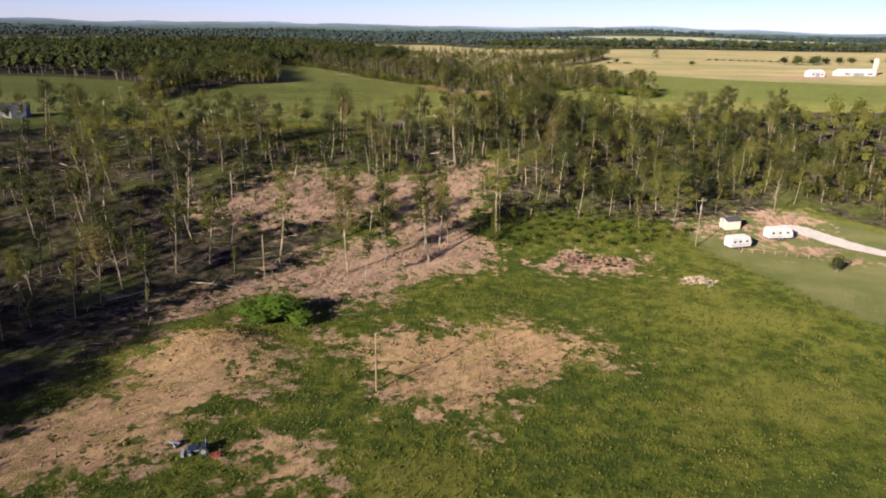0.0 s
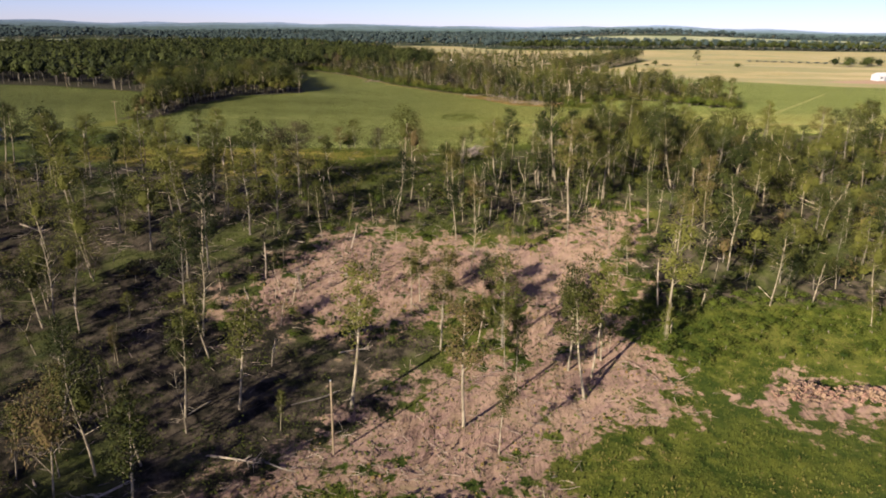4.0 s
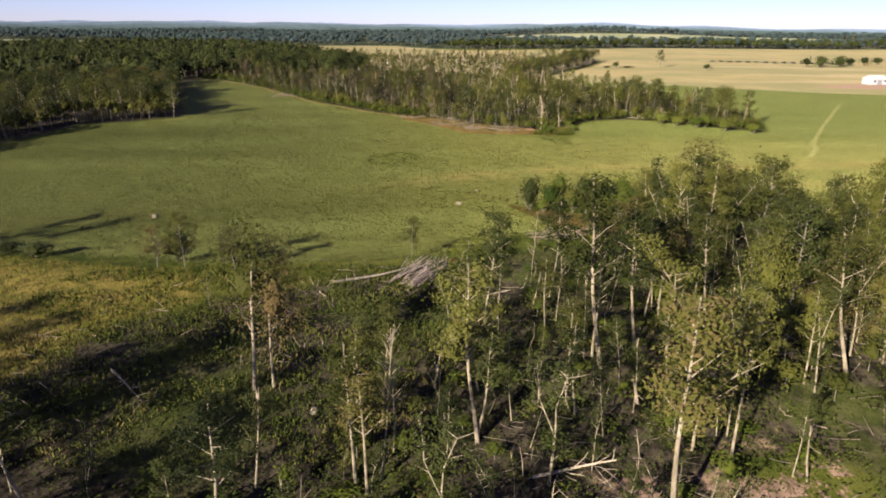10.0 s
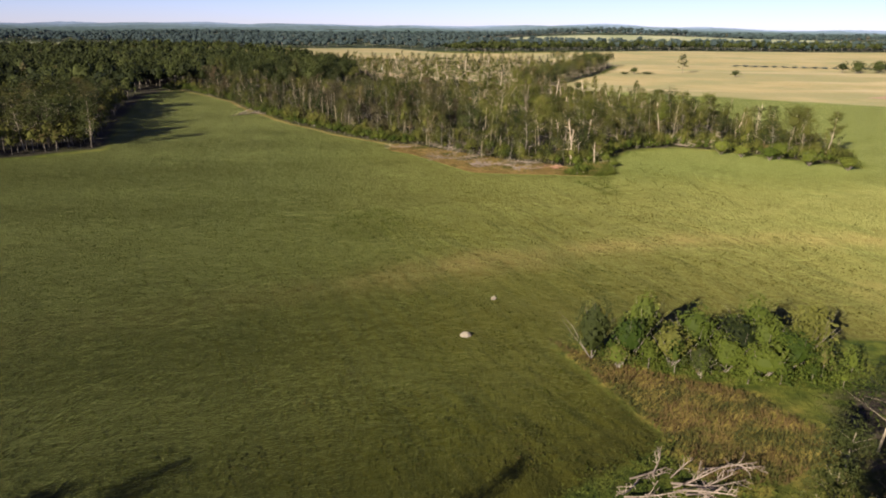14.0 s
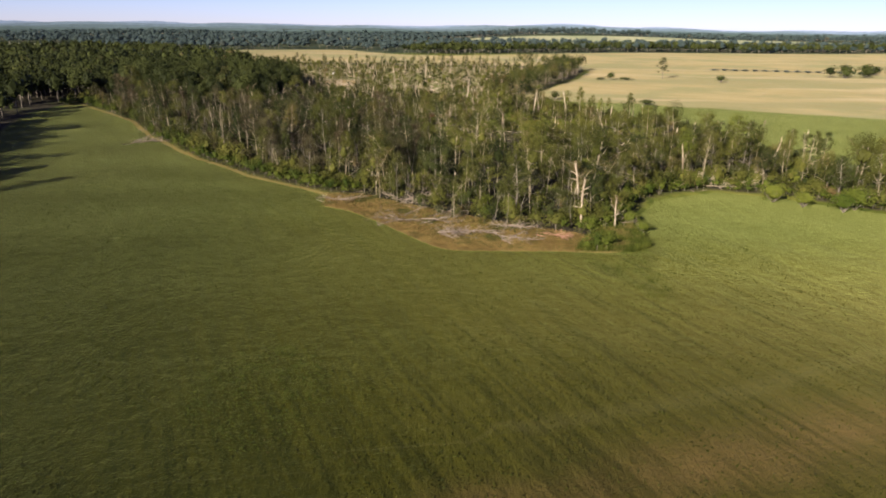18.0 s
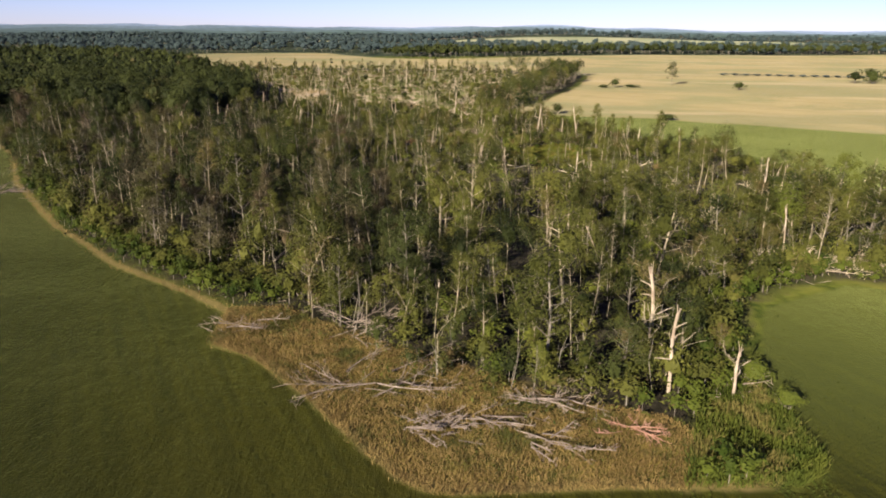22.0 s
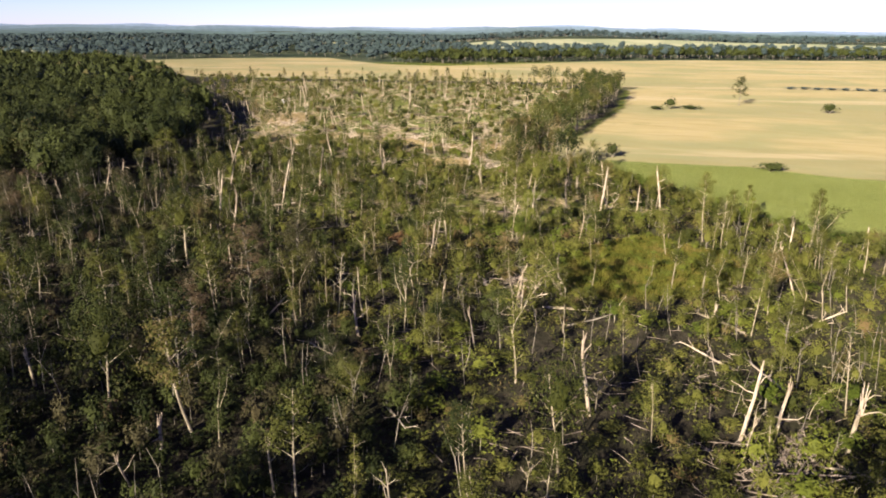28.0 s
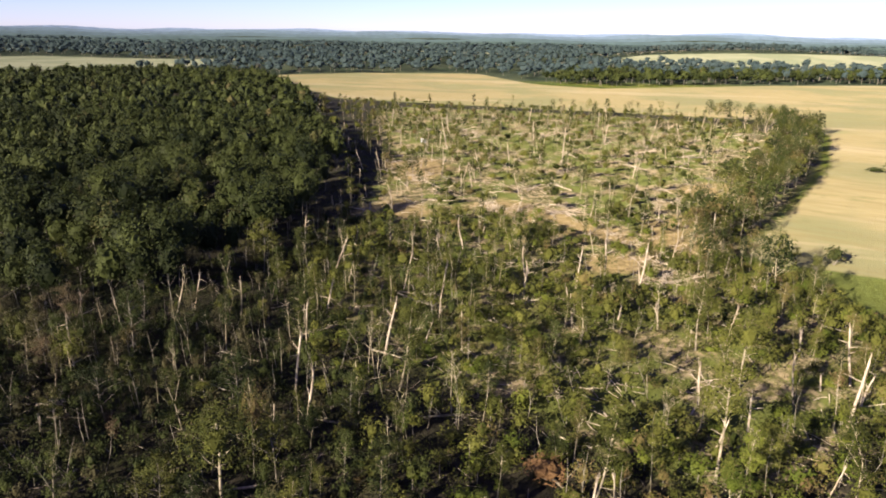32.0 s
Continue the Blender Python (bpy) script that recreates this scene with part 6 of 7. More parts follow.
def log_pile(x, y, turn):
    """Cut logs thrown down the same way, their tops on the heap."""
    t = new("log_pile")
    g = np.random.RandomState(5)
    kinds = [log_mesh(400 + k, 6.5, 0.13, k, True).mesh("log", [LOG_WOOD, WOOD_BARE], True) for k in range(4)]
    for k in range(38):
        o = new("log", kinds[k % 4])
        o.parent = t
        u = g.uniform(-1, 1)
        o.matrix_basis = Matrix.LocRotScale((g.normal() * 0.8 - 3, u * 2.6, (1 - u * u) * g.uniform(0, 0.9)), Euler((g.uniform(0, 6), radians(-g.uniform(2, 17)), radians(g.normal() * 11))), (g.uniform(0.6, 1.1), 1, 1))
    t.matrix_basis = Matrix.LocRotScale((x, y, ground_at(x, y)), Euler((0, 0, radians(turn))), (1, 1, 1))
    return tagged(t, "heap of cut grey logs beside a hay field", "log pile")


LOG_WOOD = plain("log_wood", (0.1, 0.078, 0.068), (0.32, 0.26, 0.22), 1.5, 0.9, relief=0.3, stretch=(0.2, 1, 1))
log_pile(-13, 236, 52)
shrub(-8, 241, 1.5, 0.8, LEAF_RED, "red-leaved low bush beside a log pile", 330)
fallen(-24, 234.5, 12, 1.1, 5, "long bare log lying beside a log pile", 1)
brush_pile(10, 253, 4.5, 22, 4, 10, "heap of dry branches at the field corner")
brush_pile(8, 415.5, 3.5, 22, 6, -15, "uprooted dry tree lying with pale branches")
brush_pile(10, 402.5, 5, 16, 9, 3, "fallen bleached tree in rust-coloured grass", 6)
brush_pile(12.5, 392.5, 4, 30, 2.6, -20, "low tangle of dark twigs in rust-coloured grass", 18)
brush_pile(17, 393.5, 3, 10, 4.5, -24, "toppled pale tree with splayed limbs at the wood's edge", 20)
brush_pile(25, 396, 4, 16, 5, -12, "fallen bleached tree with a fan of branches", 20)
brush_pile(22.5, 388.5, 3.5, 14, 3.5, -30, "heap of grey branches at the wood's edge", 16)
brush_pile(31, 390, 2.5, 14, 3.5, -28, "fallen branch with dead red-brown twigs", 18, mats=plain("dead_twigs", (0.24, 0.12, 0.075), (0.42, 0.25, 0.17), 0.8, 0.9))
brush_pile(44, 398, 4, 12, 5, 35, "grey toppled limbs below a broken tree", 22)
brush_pile(68, 433, 8, 36, 6, 5, "pale heap of branches along the inner field edge", 16, mats=WOOD_BARE)
brush_pile(79, 434, 7, 34, 6, 14, "pale heap of branches along the inner field edge", 18, mats=WOOD_BARE)
brush_pile(90, 433, 7, 34, 6, 8, "pale heap of branches along the inner field edge", 20, mats=WOOD_BARE)
brush_pile(-66, 495, 5, 16, 5, 30, "small dark brush heap beside the hay field")
brush_pile(62, 486, 7, 30, 6, 60, "splintered timber heap below broken trunks")
brush_pile(47, 547, 5, 14, 5, 20, "fan of bleached branches in storm grass")
brush_pile(45, 537, 5, 14, 5, -5, "fan of bleached branches in storm grass")
brush_pile(62, 484, 6, 16, 7, 15, "fallen tree with splayed grey branches")
fallen(48, 527, -8, 1.3, 1, "long bleached trunk lying across storm grass", 1)
fallen(44, 530, 5, 0.8, 4, "bleached trunk fallen among green scrub", 1)
shrub(29, 562, 6, 3.0, LEAF_DEAD, "rust-brown bush with dead leaves in scrub", 331)
shrub(100, 545, 5, 1.6, LEAF_DEAD, "rust-brown bush with dead leaves in scrub", 332)
brush_pile(-8, 418, 4, 12, 4, 0, "small heap of grey branches in grass")
for x, y in [(-20, 780), (20, 706), (30, 735), (46, 700), (58, 676), (66, 705), (10, 690), (-6, 745), (60, 640), (40, 610), (24, 650)]:
    brush_pile(x, y, 7, 16, 7, x * 7, "pile of bleached logs and branches on cleared ground", 8, mats=WOOD_BARE)


def rock(x, y, w, h, mat, label, seed):
    g = np.random.RandomState(seed)
    V, Q = ball(g, 2, 0.06)
    V = np.sign(V) * np.abs(V) ** 0.8 * [w / 2, w * 0.4, h]
    o = new("boulder", np_mesh("boulder", V, Q, [mat], smooth=False))
    o.matrix_basis = Matrix.LocRotScale((x, y, ground_at(x, y)), Euler((0, 0, seed)), (1, 1, 1))
    return tagged(o, label, "rock")


CLAY = plain("clay_clods", (0.27, 0.17, 0.07), (0.46, 0.32, 0.15), 2.0, 0.95, relief=0.5)


def clods(name, label, n, cx, cy, sx, sy, lo, hi):
    """Lumps of dug clay lying over a spoil heap."""
    hp = Heap()
    shapes = [ball(np.random.RandomState(500 + k), 1, 0.2) for k in range(4)]
    for k in range(n):
        x, y = cx + rng.normal() * sx, cy + rng.normal() * sy
        V, Q = shapes[k % 4]
        s = rng.uniform(lo, hi)
        hp.add(V * [s, s * rng.uniform(0.5, 1), s * 0.45] + [x, y, ground_at(x, y) + s * 0.1], Q, 0, rng.rand())
    return tagged(new(name, hp.mesh(name, [CLAY])), label, "clay", kind="stuff")


clods("clay_clods", "rough yellow clay clods on a spoil heap", 700, -34, 96.5, 4.4, 2.8, 0.04, 0.13)
clods("clay_crumbs", "crumbled clay raked over bare ground", 350, -38, 82, 7, 9, 0.04, 0.1)
SPLINTER = plain("fresh_splinters", (0.22, 0.14, 0.055), (0.4, 0.275, 0.12), 2, 0.9)
sticks("splintered_wood", "straw-coloured splintered wood on a clay heap", [(-34, 96, 6), (-31, 98, 5), (-37, 94, 5), (-36, 90, 6), (-38, 84, 7)], 620, 1.1, 0.024, SPLINTER)
sticks("splinters_pad", "pale splinters raked over bare clay", [(0, 92, 9), (8, 96, 9), (14, 97, 8), (2, 99, 8), (-6, 98, 8)], 420, 1.1, 0.025, SPLINTER)
ROCK = plain("limestone", (0.15, 0.13, 0.09), (0.29, 0.25, 0.18), 4, 0.9)
for i, (x, y, w) in enumerate([(-3, 287.5, 1.3), (2, 299, 0.9), (-61, 280, 1.3), (-37, 166, 1.1), (-35.5, 165, 0.6), (-24, 205, 1.0)]):
    rock(x, y, w, w * 0.4, ROCK, "pale limestone boulder lying in the open", i)


# ---- built things ----
def part(name, bm, material, parent, label="", smooth=False):
    me = bpy.data.meshes.new(name)
    bm.to_mesh(me)
    bm.free()
    for m in material if isinstance(material, list) else [material]:
        me.materials.append(m)
    if smooth:
        me.polygons.foreach_set("use_smooth", np.full(len(me.polygons), True))
    o = new(name, me)
    o.parent = parent
    if label:
        o["label"] = label
    return o


def box(cx, cy, cz, sx, sy, sz, bevel=0.0, bm=None):
    b = bmesh.new()
    bmesh.ops.create_cube(b, size=1)
    for v in b.verts:
        v.co = Vector((cx + v.co.x * sx, cy + v.co.y * sy, cz + v.co.z * sz))
    if bevel:
        bmesh.ops.bevel(b, geom=b.edges[:], offset=bevel, segments=2, affect="EDGES", profile=0.5)
    if bm is not None:
        me = bpy.data.meshes.new("t")
        b.to_mesh(me)
        bm.from_mesh(me)
        bpy.data.meshes.remove(me)
        b.free()
        return bm
    return b


def cyl(p, q, r, r2=None, sides=12, caps=True):
    b = bmesh.new()
    p, q = Vector(p), Vector(q)
    m = Matrix.Translation((p + q) / 2) @ (q - p).to_track_quat("Z", "Y").to_matrix().to_4x4()
    bmesh.ops.create_cone(b, cap_ends=caps, segments=sides, radius1=r, radius2=r if r2 is None else r2, depth=(q - p).length, matrix=m)
    return b


def prism(profile, x0, x1):
    """A y-z outline drawn out along x."""
    b = bmesh.new()
    a = [b.verts.new((x0, y, z)) for y, z in profile]
    c = [b.verts.new((x1, y, z)) for y, z in profile]
    n = len(profile)
    b.faces.new(a[::-1]), b.faces.new(c)
    for i in range(n):
        b.faces.new((a[i], a[(i + 1) % n], c[(i + 1) % n], c[i]))
    bmesh.ops.recalc_face_normals(b, faces=b.faces[:])
    return b


POLE = plain("pole_wood", (0.16, 0.12, 0.075), (0.31, 0.235, 0.14), 2, 0.85, stretch=(1, 1, 0.15))
WHITE = plain("white_paint", (0.36, 0.35, 0.34), (0.46, 0.45, 0.44), 1.2, 0.45, relief=0.03)
CREAM = plain("cream_boards", (0.4, 0.36, 0.29), (0.52, 0.47, 0.39), 2, 0.7, stretch=(0.2, 0.2, 3))
GREY_METAL = plain("grey_metal", (0.22, 0.23, 0.24), (0.34, 0.35, 0.36), 3, 0.5, 0.4, 0.05)
DARK_GLASS = plain("dark_glass", (0.02, 0.022, 0.025), (0.035, 0.04, 0.045), 1, 0.12, relief=0.0)
RUBBER = plain("rubber", (0.02, 0.02, 0.02), (0.05, 0.048, 0.045), 8, 0.9)
BLUE = plain("blue_paint", (0.008, 0.014, 0.04), (0.016, 0.028, 0.07), 4, 0.4, relief=0.05)
RED = plain("red_paint", (0.14, 0.03, 0.02), (0.24, 0.06, 0.04), 4, 0.5, relief=0.1)
ROOF_DARK = plain("roof_dark", (0.03, 0.033, 0.04), (0.055, 0.058, 0.068), 3, 0.8)
ROOF_PALE = plain("roof_pale", (0.33, 0.33, 0.32), (0.44, 0.43, 0.41), 1, 0.6)
BLUE_SIDING = plain("blue_siding", (0.045, 0.06, 0.1), (0.07, 0.09, 0.15), 2, 0.6, stretch=(0.1, 0.1, 3))
GRAVEL = plain("white_gravel", (0.27, 0.24, 0.22), (0.38, 0.35, 0.32), 5, 0.95, relief=0.6)
BRICK = plain("brick_rubble", (0.15, 0.08, 0.055), (0.3, 0.18, 0.13), 3, 0.9)
ASH = plain("charred_rubble", (0.045, 0.032, 0.025), (0.15, 0.1, 0.075), 3, 0.95)
TIMBER = plain("broken_boards", (0.17, 0.11, 0.065), (0.34, 0.235, 0.15), 3, 0.9)
STONE = plain("pale_stone", (0.26, 0.21, 0.14), (0.42, 0.35, 0.24), 3, 0.95)


def place(t, x, y, turn=0.0, s=1.0, dz=0.0):
    t.matrix_basis = Matrix.LocRotScale((x, y, ground_at(x, y) + dz), Euler((0, 0, radians(turn))), (s, s, s))


def utility_pole(x, y, h, arm=False, can=False, lean=0.0):
    t = new("utility_pole")
    part("post", cyl((0, 0, -0.8), (lean * h, 0, h), 0.13, 0.09, 10), POLE, t, smooth=True)
    if arm:
        part("crossarm", box(lean * h * 0.9, 0, h * 0.94, 2.4, 0.1, 0.12, 0.01), POLE, t)
        for k in (-1.0, -0.4, 0.4, 1.0):
            part("insulator", cyl((k + lean * h * 0.9, 0, h * 0.94 + 0.06), (k + lean * h * 0.9, 0, h * 0.94 + 0.24), 0.05, 0.035, 8), WHITE, t)
    else:
        part("cap", cyl((lean * h, 0, h - 0.02), (lean * h, 0, h + 0.05), 0.125, 0.1, 10), GREY_METAL, t)
    if can:
        part("transformer", cyl((0.33, 0, h * 0.76), (0.33, 0, h * 0.76 + 0.9), 0.22, sides=14), GREY_METAL, t, "grey pole-mounted transformer can")
    place(t, x, y, 20)
    return tagged(t, "weathered wooden utility pole standing in open ground", "utility pole", "utility poles")


utility_pole(-8, 84, 8.3)
utility_pole(-33, 125, 9.5)
utility_pole(58, 151, 11.5, True, True, 0.04)
utility_pole(-91, 218, 8.0, True)
utility_pole(-140, 311, 8.0, True)
utility_pole(-213, 418, 8.5, True)
utility_pole(-262, 420, 8.5, True)


def wheel(t, x, y, r, w, rim):
    o = part("wheel", cyl((x, y - w / 2, r), (x, y + w / 2, r), r, sides=20), RUBBER, t)
    part("rim", cyl((x, y - w / 2 - 0.02, r), (x, y + w / 2 + 0.02, r), r * 0.55, sides=14), rim, o)
    return o


def tractor():
    t = new("tractor")
    part("hood", box(0.85, 0, 1.05, 1.5, 0.62, 0.62, 0.1), BLUE, t, "blue engine hood")
    part("chassis", box(0.3, 0, 0.65, 2.6, 0.5, 0.32, 0.04), GREY_METAL, t)
    part("seat", box(-0.55, 0, 1.2, 0.5, 0.5, 0.35, 0.08), RUBBER, t)
    part("fender", box(-0.6, 0.62, 1.32, 1.0, 0.34, 0.1, 0.04), BLUE, t)
    part("fender", box(-0.6, -0.62, 1.32, 1.0, 0.34, 0.1, 0.04), BLUE, t)
    part("steering_wheel", cyl((-0.02, 0, 1.48), (-0.05, 0, 1.52), 0.2, sides=16), RUBBER, t)
    for s in (-1, 1):
        part("canopy_post", cyl((-0.95, 0.5 * s, 1.2), (-0.95, 0.5 * s, 2.4), 0.03, sides=6), GREY_METAL, t)
        wheel(t, -0.6, 0.75 * s, 0.68, 0.34, GREY_METAL)
        wheel(t, 1.35, 0.6 * s, 0.4, 0.22, GREY_METAL)
        part("loader_arm", cyl((0.3, 0.48 * s, 1.1), (2.2, 0.48 * s, 0.5), 0.06, sides=6), BLUE, t)
    part("rollbar", cyl((-0.95, -0.52, 2.4), (-0.95, 0.52, 2.4), 0.035, sides=6), GREY_METAL, t)
    part("bucket", prism([(-0.75, 0.1), (0.75, 0.1), (0.75, 0.6), (-0.75, 0.6)], 2.15, 2.6), GREY_METAL, t)
    place(t, -27, 69, 195, 0.78)
    return tagged(t, "small blue farm tractor parked on rough grass", "tractor")


def mower():
    t = new("rotary_mower")
    part("deck", box(0, 0, 0.35, 1.7, 1.8, 0.22, 0.05), RED, t, "faded red mower deck")
    part("gearbox", box(0, 0, 0.58, 0.35, 0.35, 0.28, 0.05), RED, t)
    for s in (-1, 1):
        part("hitch_bar", cyl((0.8, 0.4 * s, 0.4), (1.3, 0.1 * s, 0.9), 0.04, sides=6), RED, t)
    part("tail_wheel", cyl((-1.2, -0.08, 0.25), (-1.2, 0.08, 0.25), 0.25, sides=14), RUBBER, t)
    place(t, -24.9, 68.4, 195, 0.6)
    return tagged(t, "red rotary mower behind a tractor", "mower")


def trailer_axle():
    t = new("implement")
    part("frame", box(0, 0, 0.55, 1.6, 0.7, 0.14, 0.03), GREY_METAL, t)
    part("drawbar", cyl((0.7, 0, 0.55), (1.8, 0, 0.4), 0.05, sides=6), GREY_METAL, t)
    for s in (-1, 1):
        wheel(t, -0.3, 0.5 * s, 0.38, 0.2, GREY_METAL)
    place(t, -30.3, 70.4, 160, 0.75)
    return tagged(t, "dark wheeled farm implement on rough grass", "implement")


tractor(), mower(), trailer_axle()


def camper(x, y, turn, L, label):
    t = new("camper_trailer")
    prof = [(-L / 2, 0.75), (-L / 2 - 0.1, 1.6), (-L / 2 + 0.5, 2.9), (L / 2 - 0.35, 2.95), (L / 2, 2.5), (L / 2, 0.75)]
    part("body", prism([(y0, z0) for y0, z0 in prof], -1.2, 1.2), WHITE, t)
    part("roof", box(0, 0.05, 2.98, 2.2, L - 1.0, 0.07, 0.02), ROOF_PALE, t)
    part("stripe", box(1.205, 0, 1.2, 0.02, L - 0.3, 0.16), GREY_METAL, t)
    part("stripe", box(-1.205, 0, 1.2, 0.02, L - 0.3, 0.16), GREY_METAL, t)
    for s in (-1, 1):
        for k in (-0.28, 0.05, 0.33):
            w = part("window", box(1.21 * s, k * L, 1.95, 0.05, 0.6, 0.42, 0.015), DARK_GLASS, t, "dark camper window")
            part("window_frame", box(1.205 * s, k * L, 1.95, 0.03, 0.68, 0.5, 0.01), GREY_METAL, w)
        part("door", box(1.215 * s, 0.2 * L, 1.75, 0.03, 0.65, 1.85, 0.01), ROOF_PALE, t)
        for k in (-0.5, 0.4):
            o = part("wheel", cyl((s * 0.95, k, 0.36), (s * 1.18, k, 0.36), 0.36, sides=18), RUBBER, t)
            part("rim", cyl((s * 0.94, k, 0.36), (s * 1.2, k, 0.36), 0.19, sides=12), GREY_METAL, o)
    part("air_conditioner", box(0, 0.3, 3.12, 0.7, 0.9, 0.24, 0.05), WHITE, t)
    part("chassis", box(0, 0, 0.66, 1.9, L - 0.2, 0.18), RUBBER, t)
    part("tongue", prism([(-L / 2 - 1.4, 0.5), (-L / 2 + 0.2, 0.5), (-L / 2 + 0.2, 0.62), (-L / 2 - 1.4, 0.62)], -0.12, 0.12), GREY_METAL, t)
    part("gas_bottle", cyl((0, -L / 2 - 0.5, 0.6), (0, -L / 2 - 0.5, 1.15), 0.2, sides=12), WHITE, t)
    place(t, x, y, turn)
    return tagged(t, label, "trailer", "camper trailers")


camper(67.5, 151, 108, 5.4, "white travel trailer parked on mown grass")
camper(79.5, 157.5, 100, 6.0, "white travel trailer parked on a clay pad")


def shed(x, y, turn, w, d, h, wall, roof, label, name="shed", windows=True):
    t = new(name)
    part("wall", prism([(-d / 2, 0), (d / 2, 0), (d / 2, h), (0, h + d * 0.22), (-d / 2, h)], -w / 2, w / 2), wall, t)
    for s in (-1, 1):
        e = [(s * (d / 2 + 0.2), h - 0.1), (0, h + d * 0.22 + 0.03), (0, h + d * 0.22 + 0.11), (s * (d / 2 + 0.2), h - 0.02)]
        part("roof", prism(e, -w / 2 - 0.2, w / 2 + 0.2), roof, t)
    dr = part("door", box(0, -d / 2 - 0.02, h * 0.42, w * 0.3, 0.06, h * 0.82, 0.01), WHITE if name == "house" else GREY_METAL, t)
    part("handle", box(w * 0.1, -d / 2 - 0.07, h * 0.42, 0.05, 0.05, 0.2), RUBBER, dr)
    for k in (-0.33, 0.33) if windows else ():
        wd = part("window", box(k * w, -d / 2 - 0.015, h * 0.58, w * 0.13, 0.05, h * 0.3, 0.01), DARK_GLASS, t)
        part("window_frame", box(k * w, -d / 2 - 0.008, h * 0.58, w * 0.16, 0.03, h * 0.36, 0.01), WHITE, wd)
    place(t, x, y, turn, dz=-0.1)
    return tagged(t, label, "building")


shed(70.5, 163.5, 195, 3.8, 2.8, 2.2, CREAM, ROOF_DARK, "small white shed at the edge of a wood", windows=False)
shed(-163, 266, 20, 14, 9, 3.4, BLUE_SIDING, ROOF_DARK, "dark blue house with white garage door among lawns", "house", windows=False)
shed(325, 633, 10, 13, 9, 4.2, WHITE, ROOF_PALE, "white farm barn with pale roof", "barn")
shed(372, 655, 8, 34, 12, 3.4, WHITE, ROOF_PALE, "long white livestock barn with pale roof", "barn")
shed(-16, 842, 30, 3.2, 2.0, 1.7, WHITE, ROOF_PALE, "small white trailer standing among fallen timber", "storage_trailer")


def silo(x, y):
    t = new("silo")
    part("tower", cyl((0, 0, -0.3), (0, 0, 14), 2.1, sides=28), CREAM, t, smooth=True)
    b = bmesh.new()
    bmesh.ops.create_uvsphere(b, u_segments=24, v_segments=10, radius=2.15)
    for v in b.verts:
        v.co = Vector((v.co.x, v.co.y, 14 + max(0, v.co.z) * 0.7))
    part("dome", b, GREY_METAL, t, "grey domed cap", True)
    for k in range(9):
        part("hoop", cyl((0, 0, 1.5 + k * 1.5), (0, 0, 1.58 + k * 1.5), 2.14, sides=28), GREY_METAL, t)
    place(t, x, y)
    return tagged(t, "tall pale concrete farm silo", "silo")


silo(398, 668)

# pale gravel drive
DRIVE = [(84, 164), (88, 164), (92, 159), (98, 151), (106, 142), (120, 132)]
b = bmesh.new()
prev = None
for i in range(51):
    f = i / 50 * (len(DRIVE) - 1)
    k = min(int(f), len(DRIVE) - 2)
    p = Vector(DRIVE[k]).lerp(Vector(DRIVE[k + 1]), f - k)
    d = (Vector(DRIVE[k + 1]) - Vector(DRIVE[k])).normalized()
    n = Vector((-d.y, d.x))
    edge = [p + n * w for w in (-2.8 - 0.2 * math.sin(i), -0.9, 0.9, 2.8 + 0.2 * math.cos(i * 1.7))]
    row = [b.verts.new((q.x, q.y, ground_at(q.x, q.y) + 0.12)) for q in edge]
    if prev:
        for j in range(3):
            b.faces.new((prev[j], row[j], row[j + 1], prev[j + 1]))
    prev = row
bmesh.ops.recalc_face_normals(b, faces=b.faces[:])
drive = part("road", b, GRAVEL, None)
tagged(drive, "white gravel drive curving past trailers", "road", kind="structure")


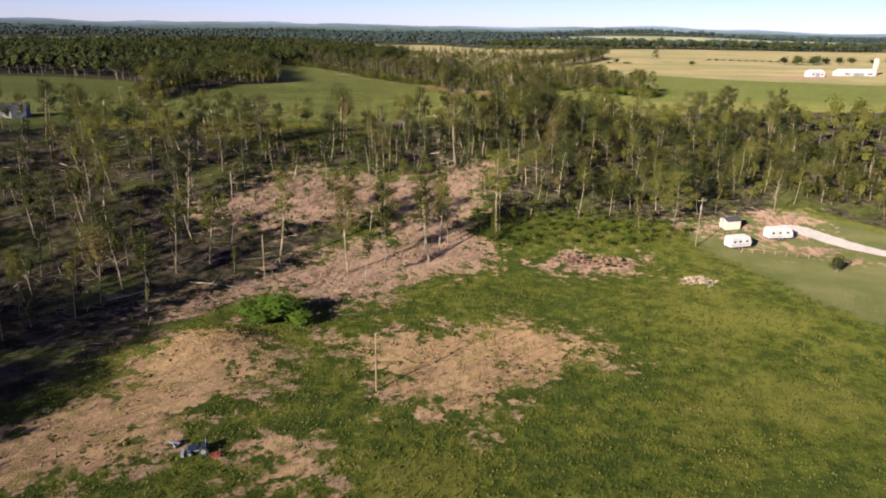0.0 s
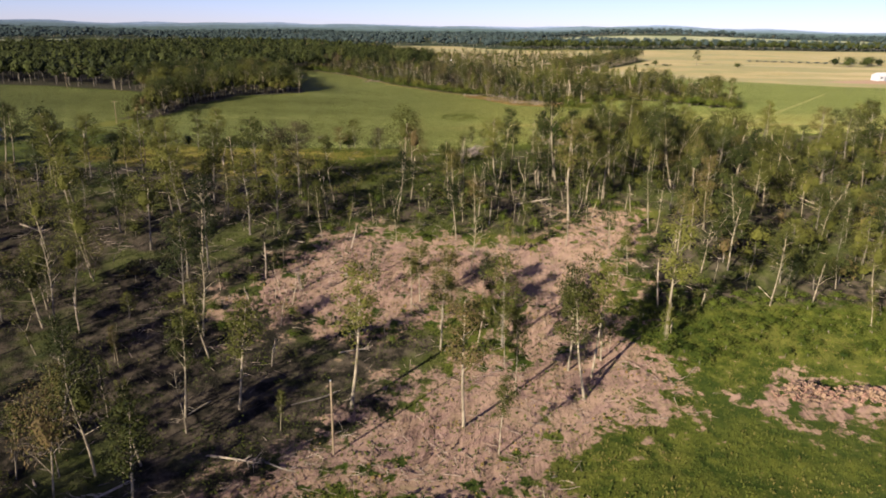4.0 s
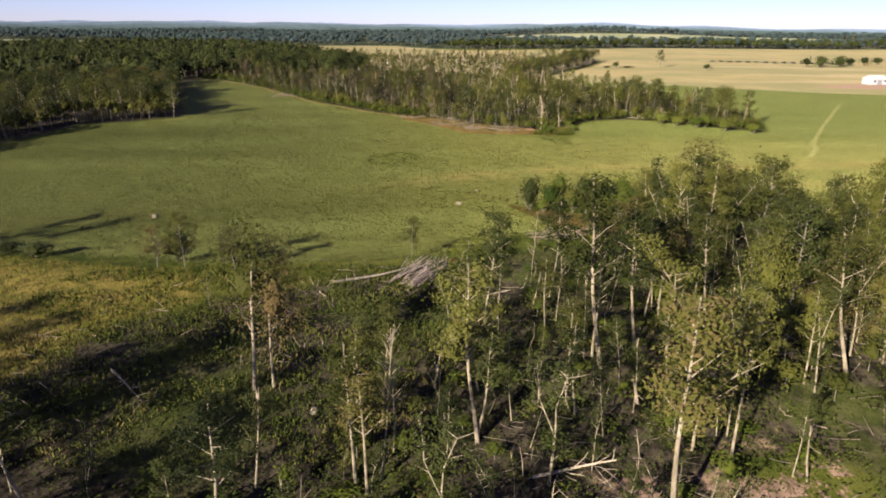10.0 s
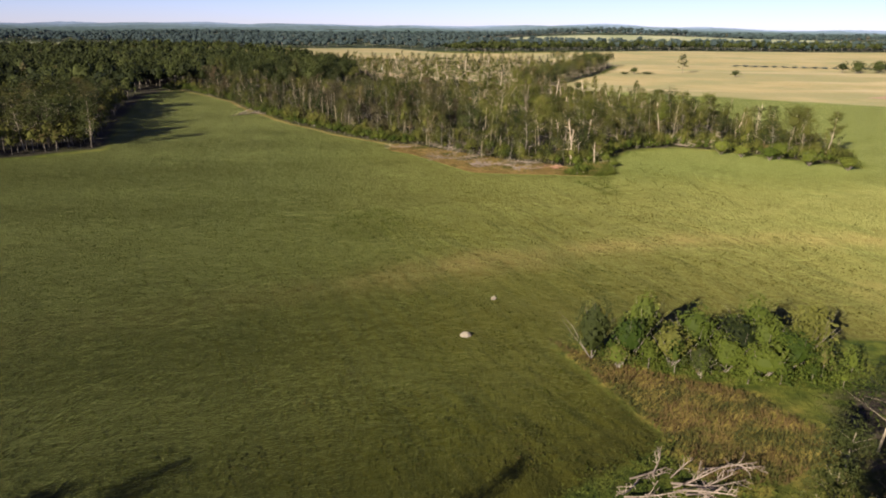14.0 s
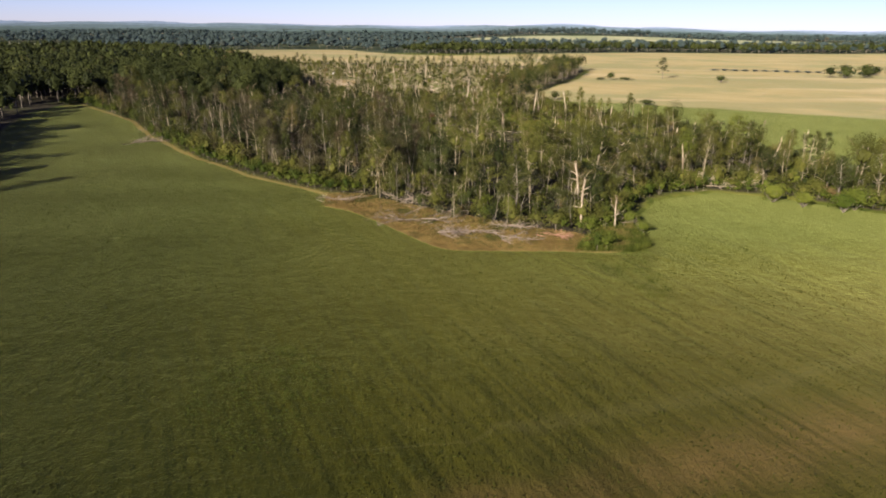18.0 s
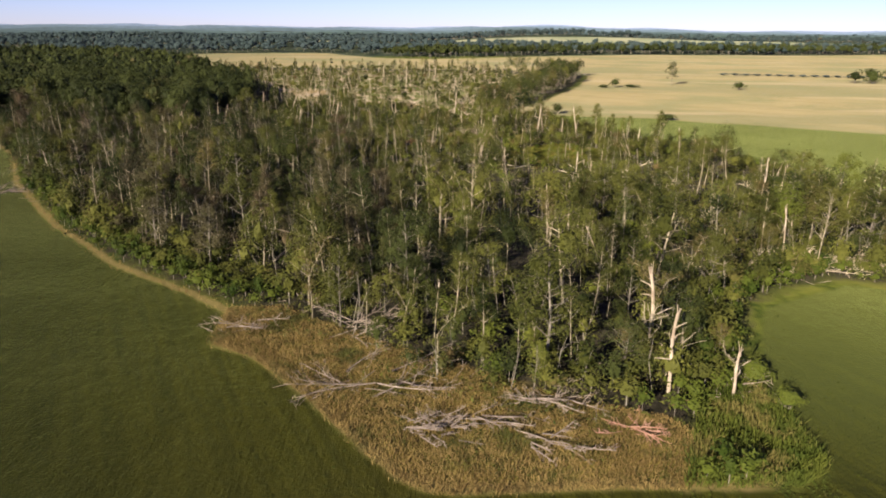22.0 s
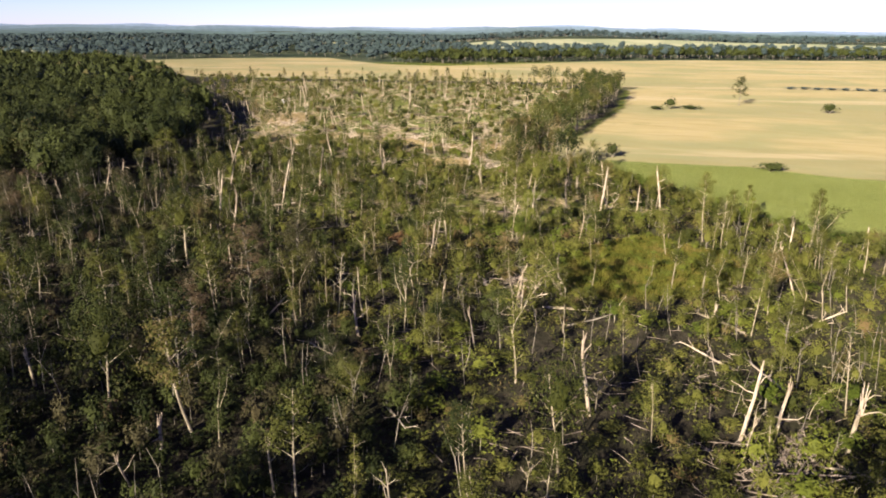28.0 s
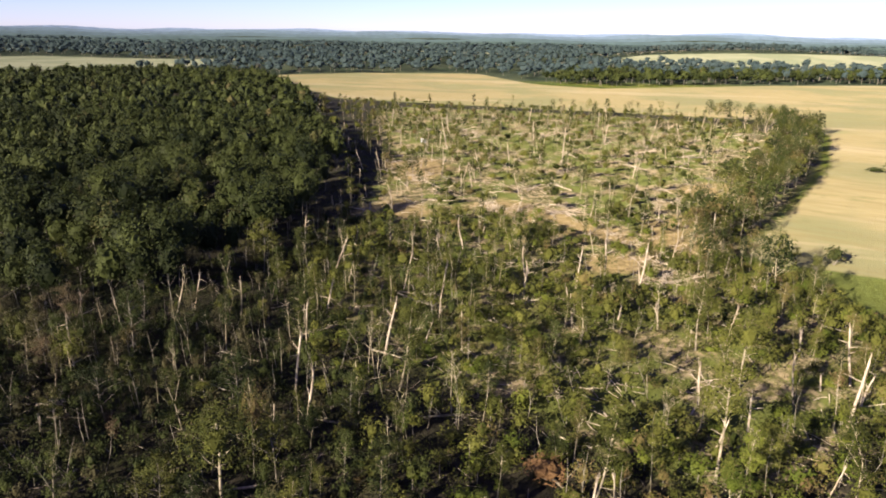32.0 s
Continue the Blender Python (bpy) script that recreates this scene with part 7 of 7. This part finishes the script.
def fence():
    t = new("fence")
    for i in range(7):
        x, y = 67.5 + i * 2.2, 148.3 - i * 0.62
        part("post", box(x, y, ground_at(x, y) + 0.55, 0.12, 0.12, 1.2, 0.01), POLE, t)
    for i in range(6):
        for z in (0.5, 0.95):
            x, y = 67.5 + i * 2.2, 148.3 - i * 0.62
            part("rail", cyl((x, y, ground_at(x, y) + z), (x + 2.2, y - 0.62, ground_at(x + 2.2, y - 0.62) + z), 0.05, sides=6), POLE, t)
    return tagged(t, "low pale wooden rail fence beside a trailer", "fence")


fence()


def rubble(x, y, w, d, h, n, mats, label, seed, name="rubble_heap"):
    """A heap of broken pieces, each a part of its own."""
    g = np.random.RandomState(seed)
    t = new(name)
    shapes = []
    for k in range(4):
        bm = box(0, 0, 0, *((1.5, g.uniform(0.12, 0.3), g.uniform(0.06, 0.14), 0.02) if k % 2 else (0.8, g.uniform(0.4, 0.7), g.uniform(0.15, 0.35), 0.03)))
        for v in bm.verts:
            v.co += Vector(g.normal(size=3) * 0.06)
        for m in mats:
            me = bpy.data.meshes.new("piece")
            bm.to_mesh(me)
            me.materials.append(m)
            shapes.append(me)
        bm.free()
    for k in range(n):
        q = np.clip(g.normal(size=2) * 0.36, -1, 1)
        o = new("piece", shapes[g.randint(len(shapes))])
        o.parent = t
        f = max(0.0, 1 - q[0] ** 2 - q[1] ** 2)
        wx, wy = q[0] * w / 2 * 1.2, q[1] * d / 2 * 1.2
        s = g.uniform(0.18, 0.72)
        o.matrix_basis = Matrix.LocRotScale((wx, wy, ground_at(x + wx, y + wy) - ground_at(x, y) + h * f * g.uniform(0.1, 1.0) + 0.05), Euler(g.uniform(-3.14, 3.14, 3) * [0.25, 0.2, 1]), (s, s, s))
    t.matrix_basis = Matrix.Translation((x, y, ground_at(x, y)))
    return tagged(t, label, "rubble heap")


rubble(28.5, 140, 8, 5, 1.8, 290, [ASH, BRICK, TIMBER], "heap of charred and brick-red demolition rubble", 1)
rubble(36, 140, 9, 4.5, 1.4, 290, [BRICK, ASH, TIMBER, TIMBER], "heap of broken bricks, boards and debris", 2)
rubble(51, 129, 7.5, 5, 0.9, 200, [STONE, STONE, TIMBER, ROCK], "heap of pale broken stone in the meadow", 3)
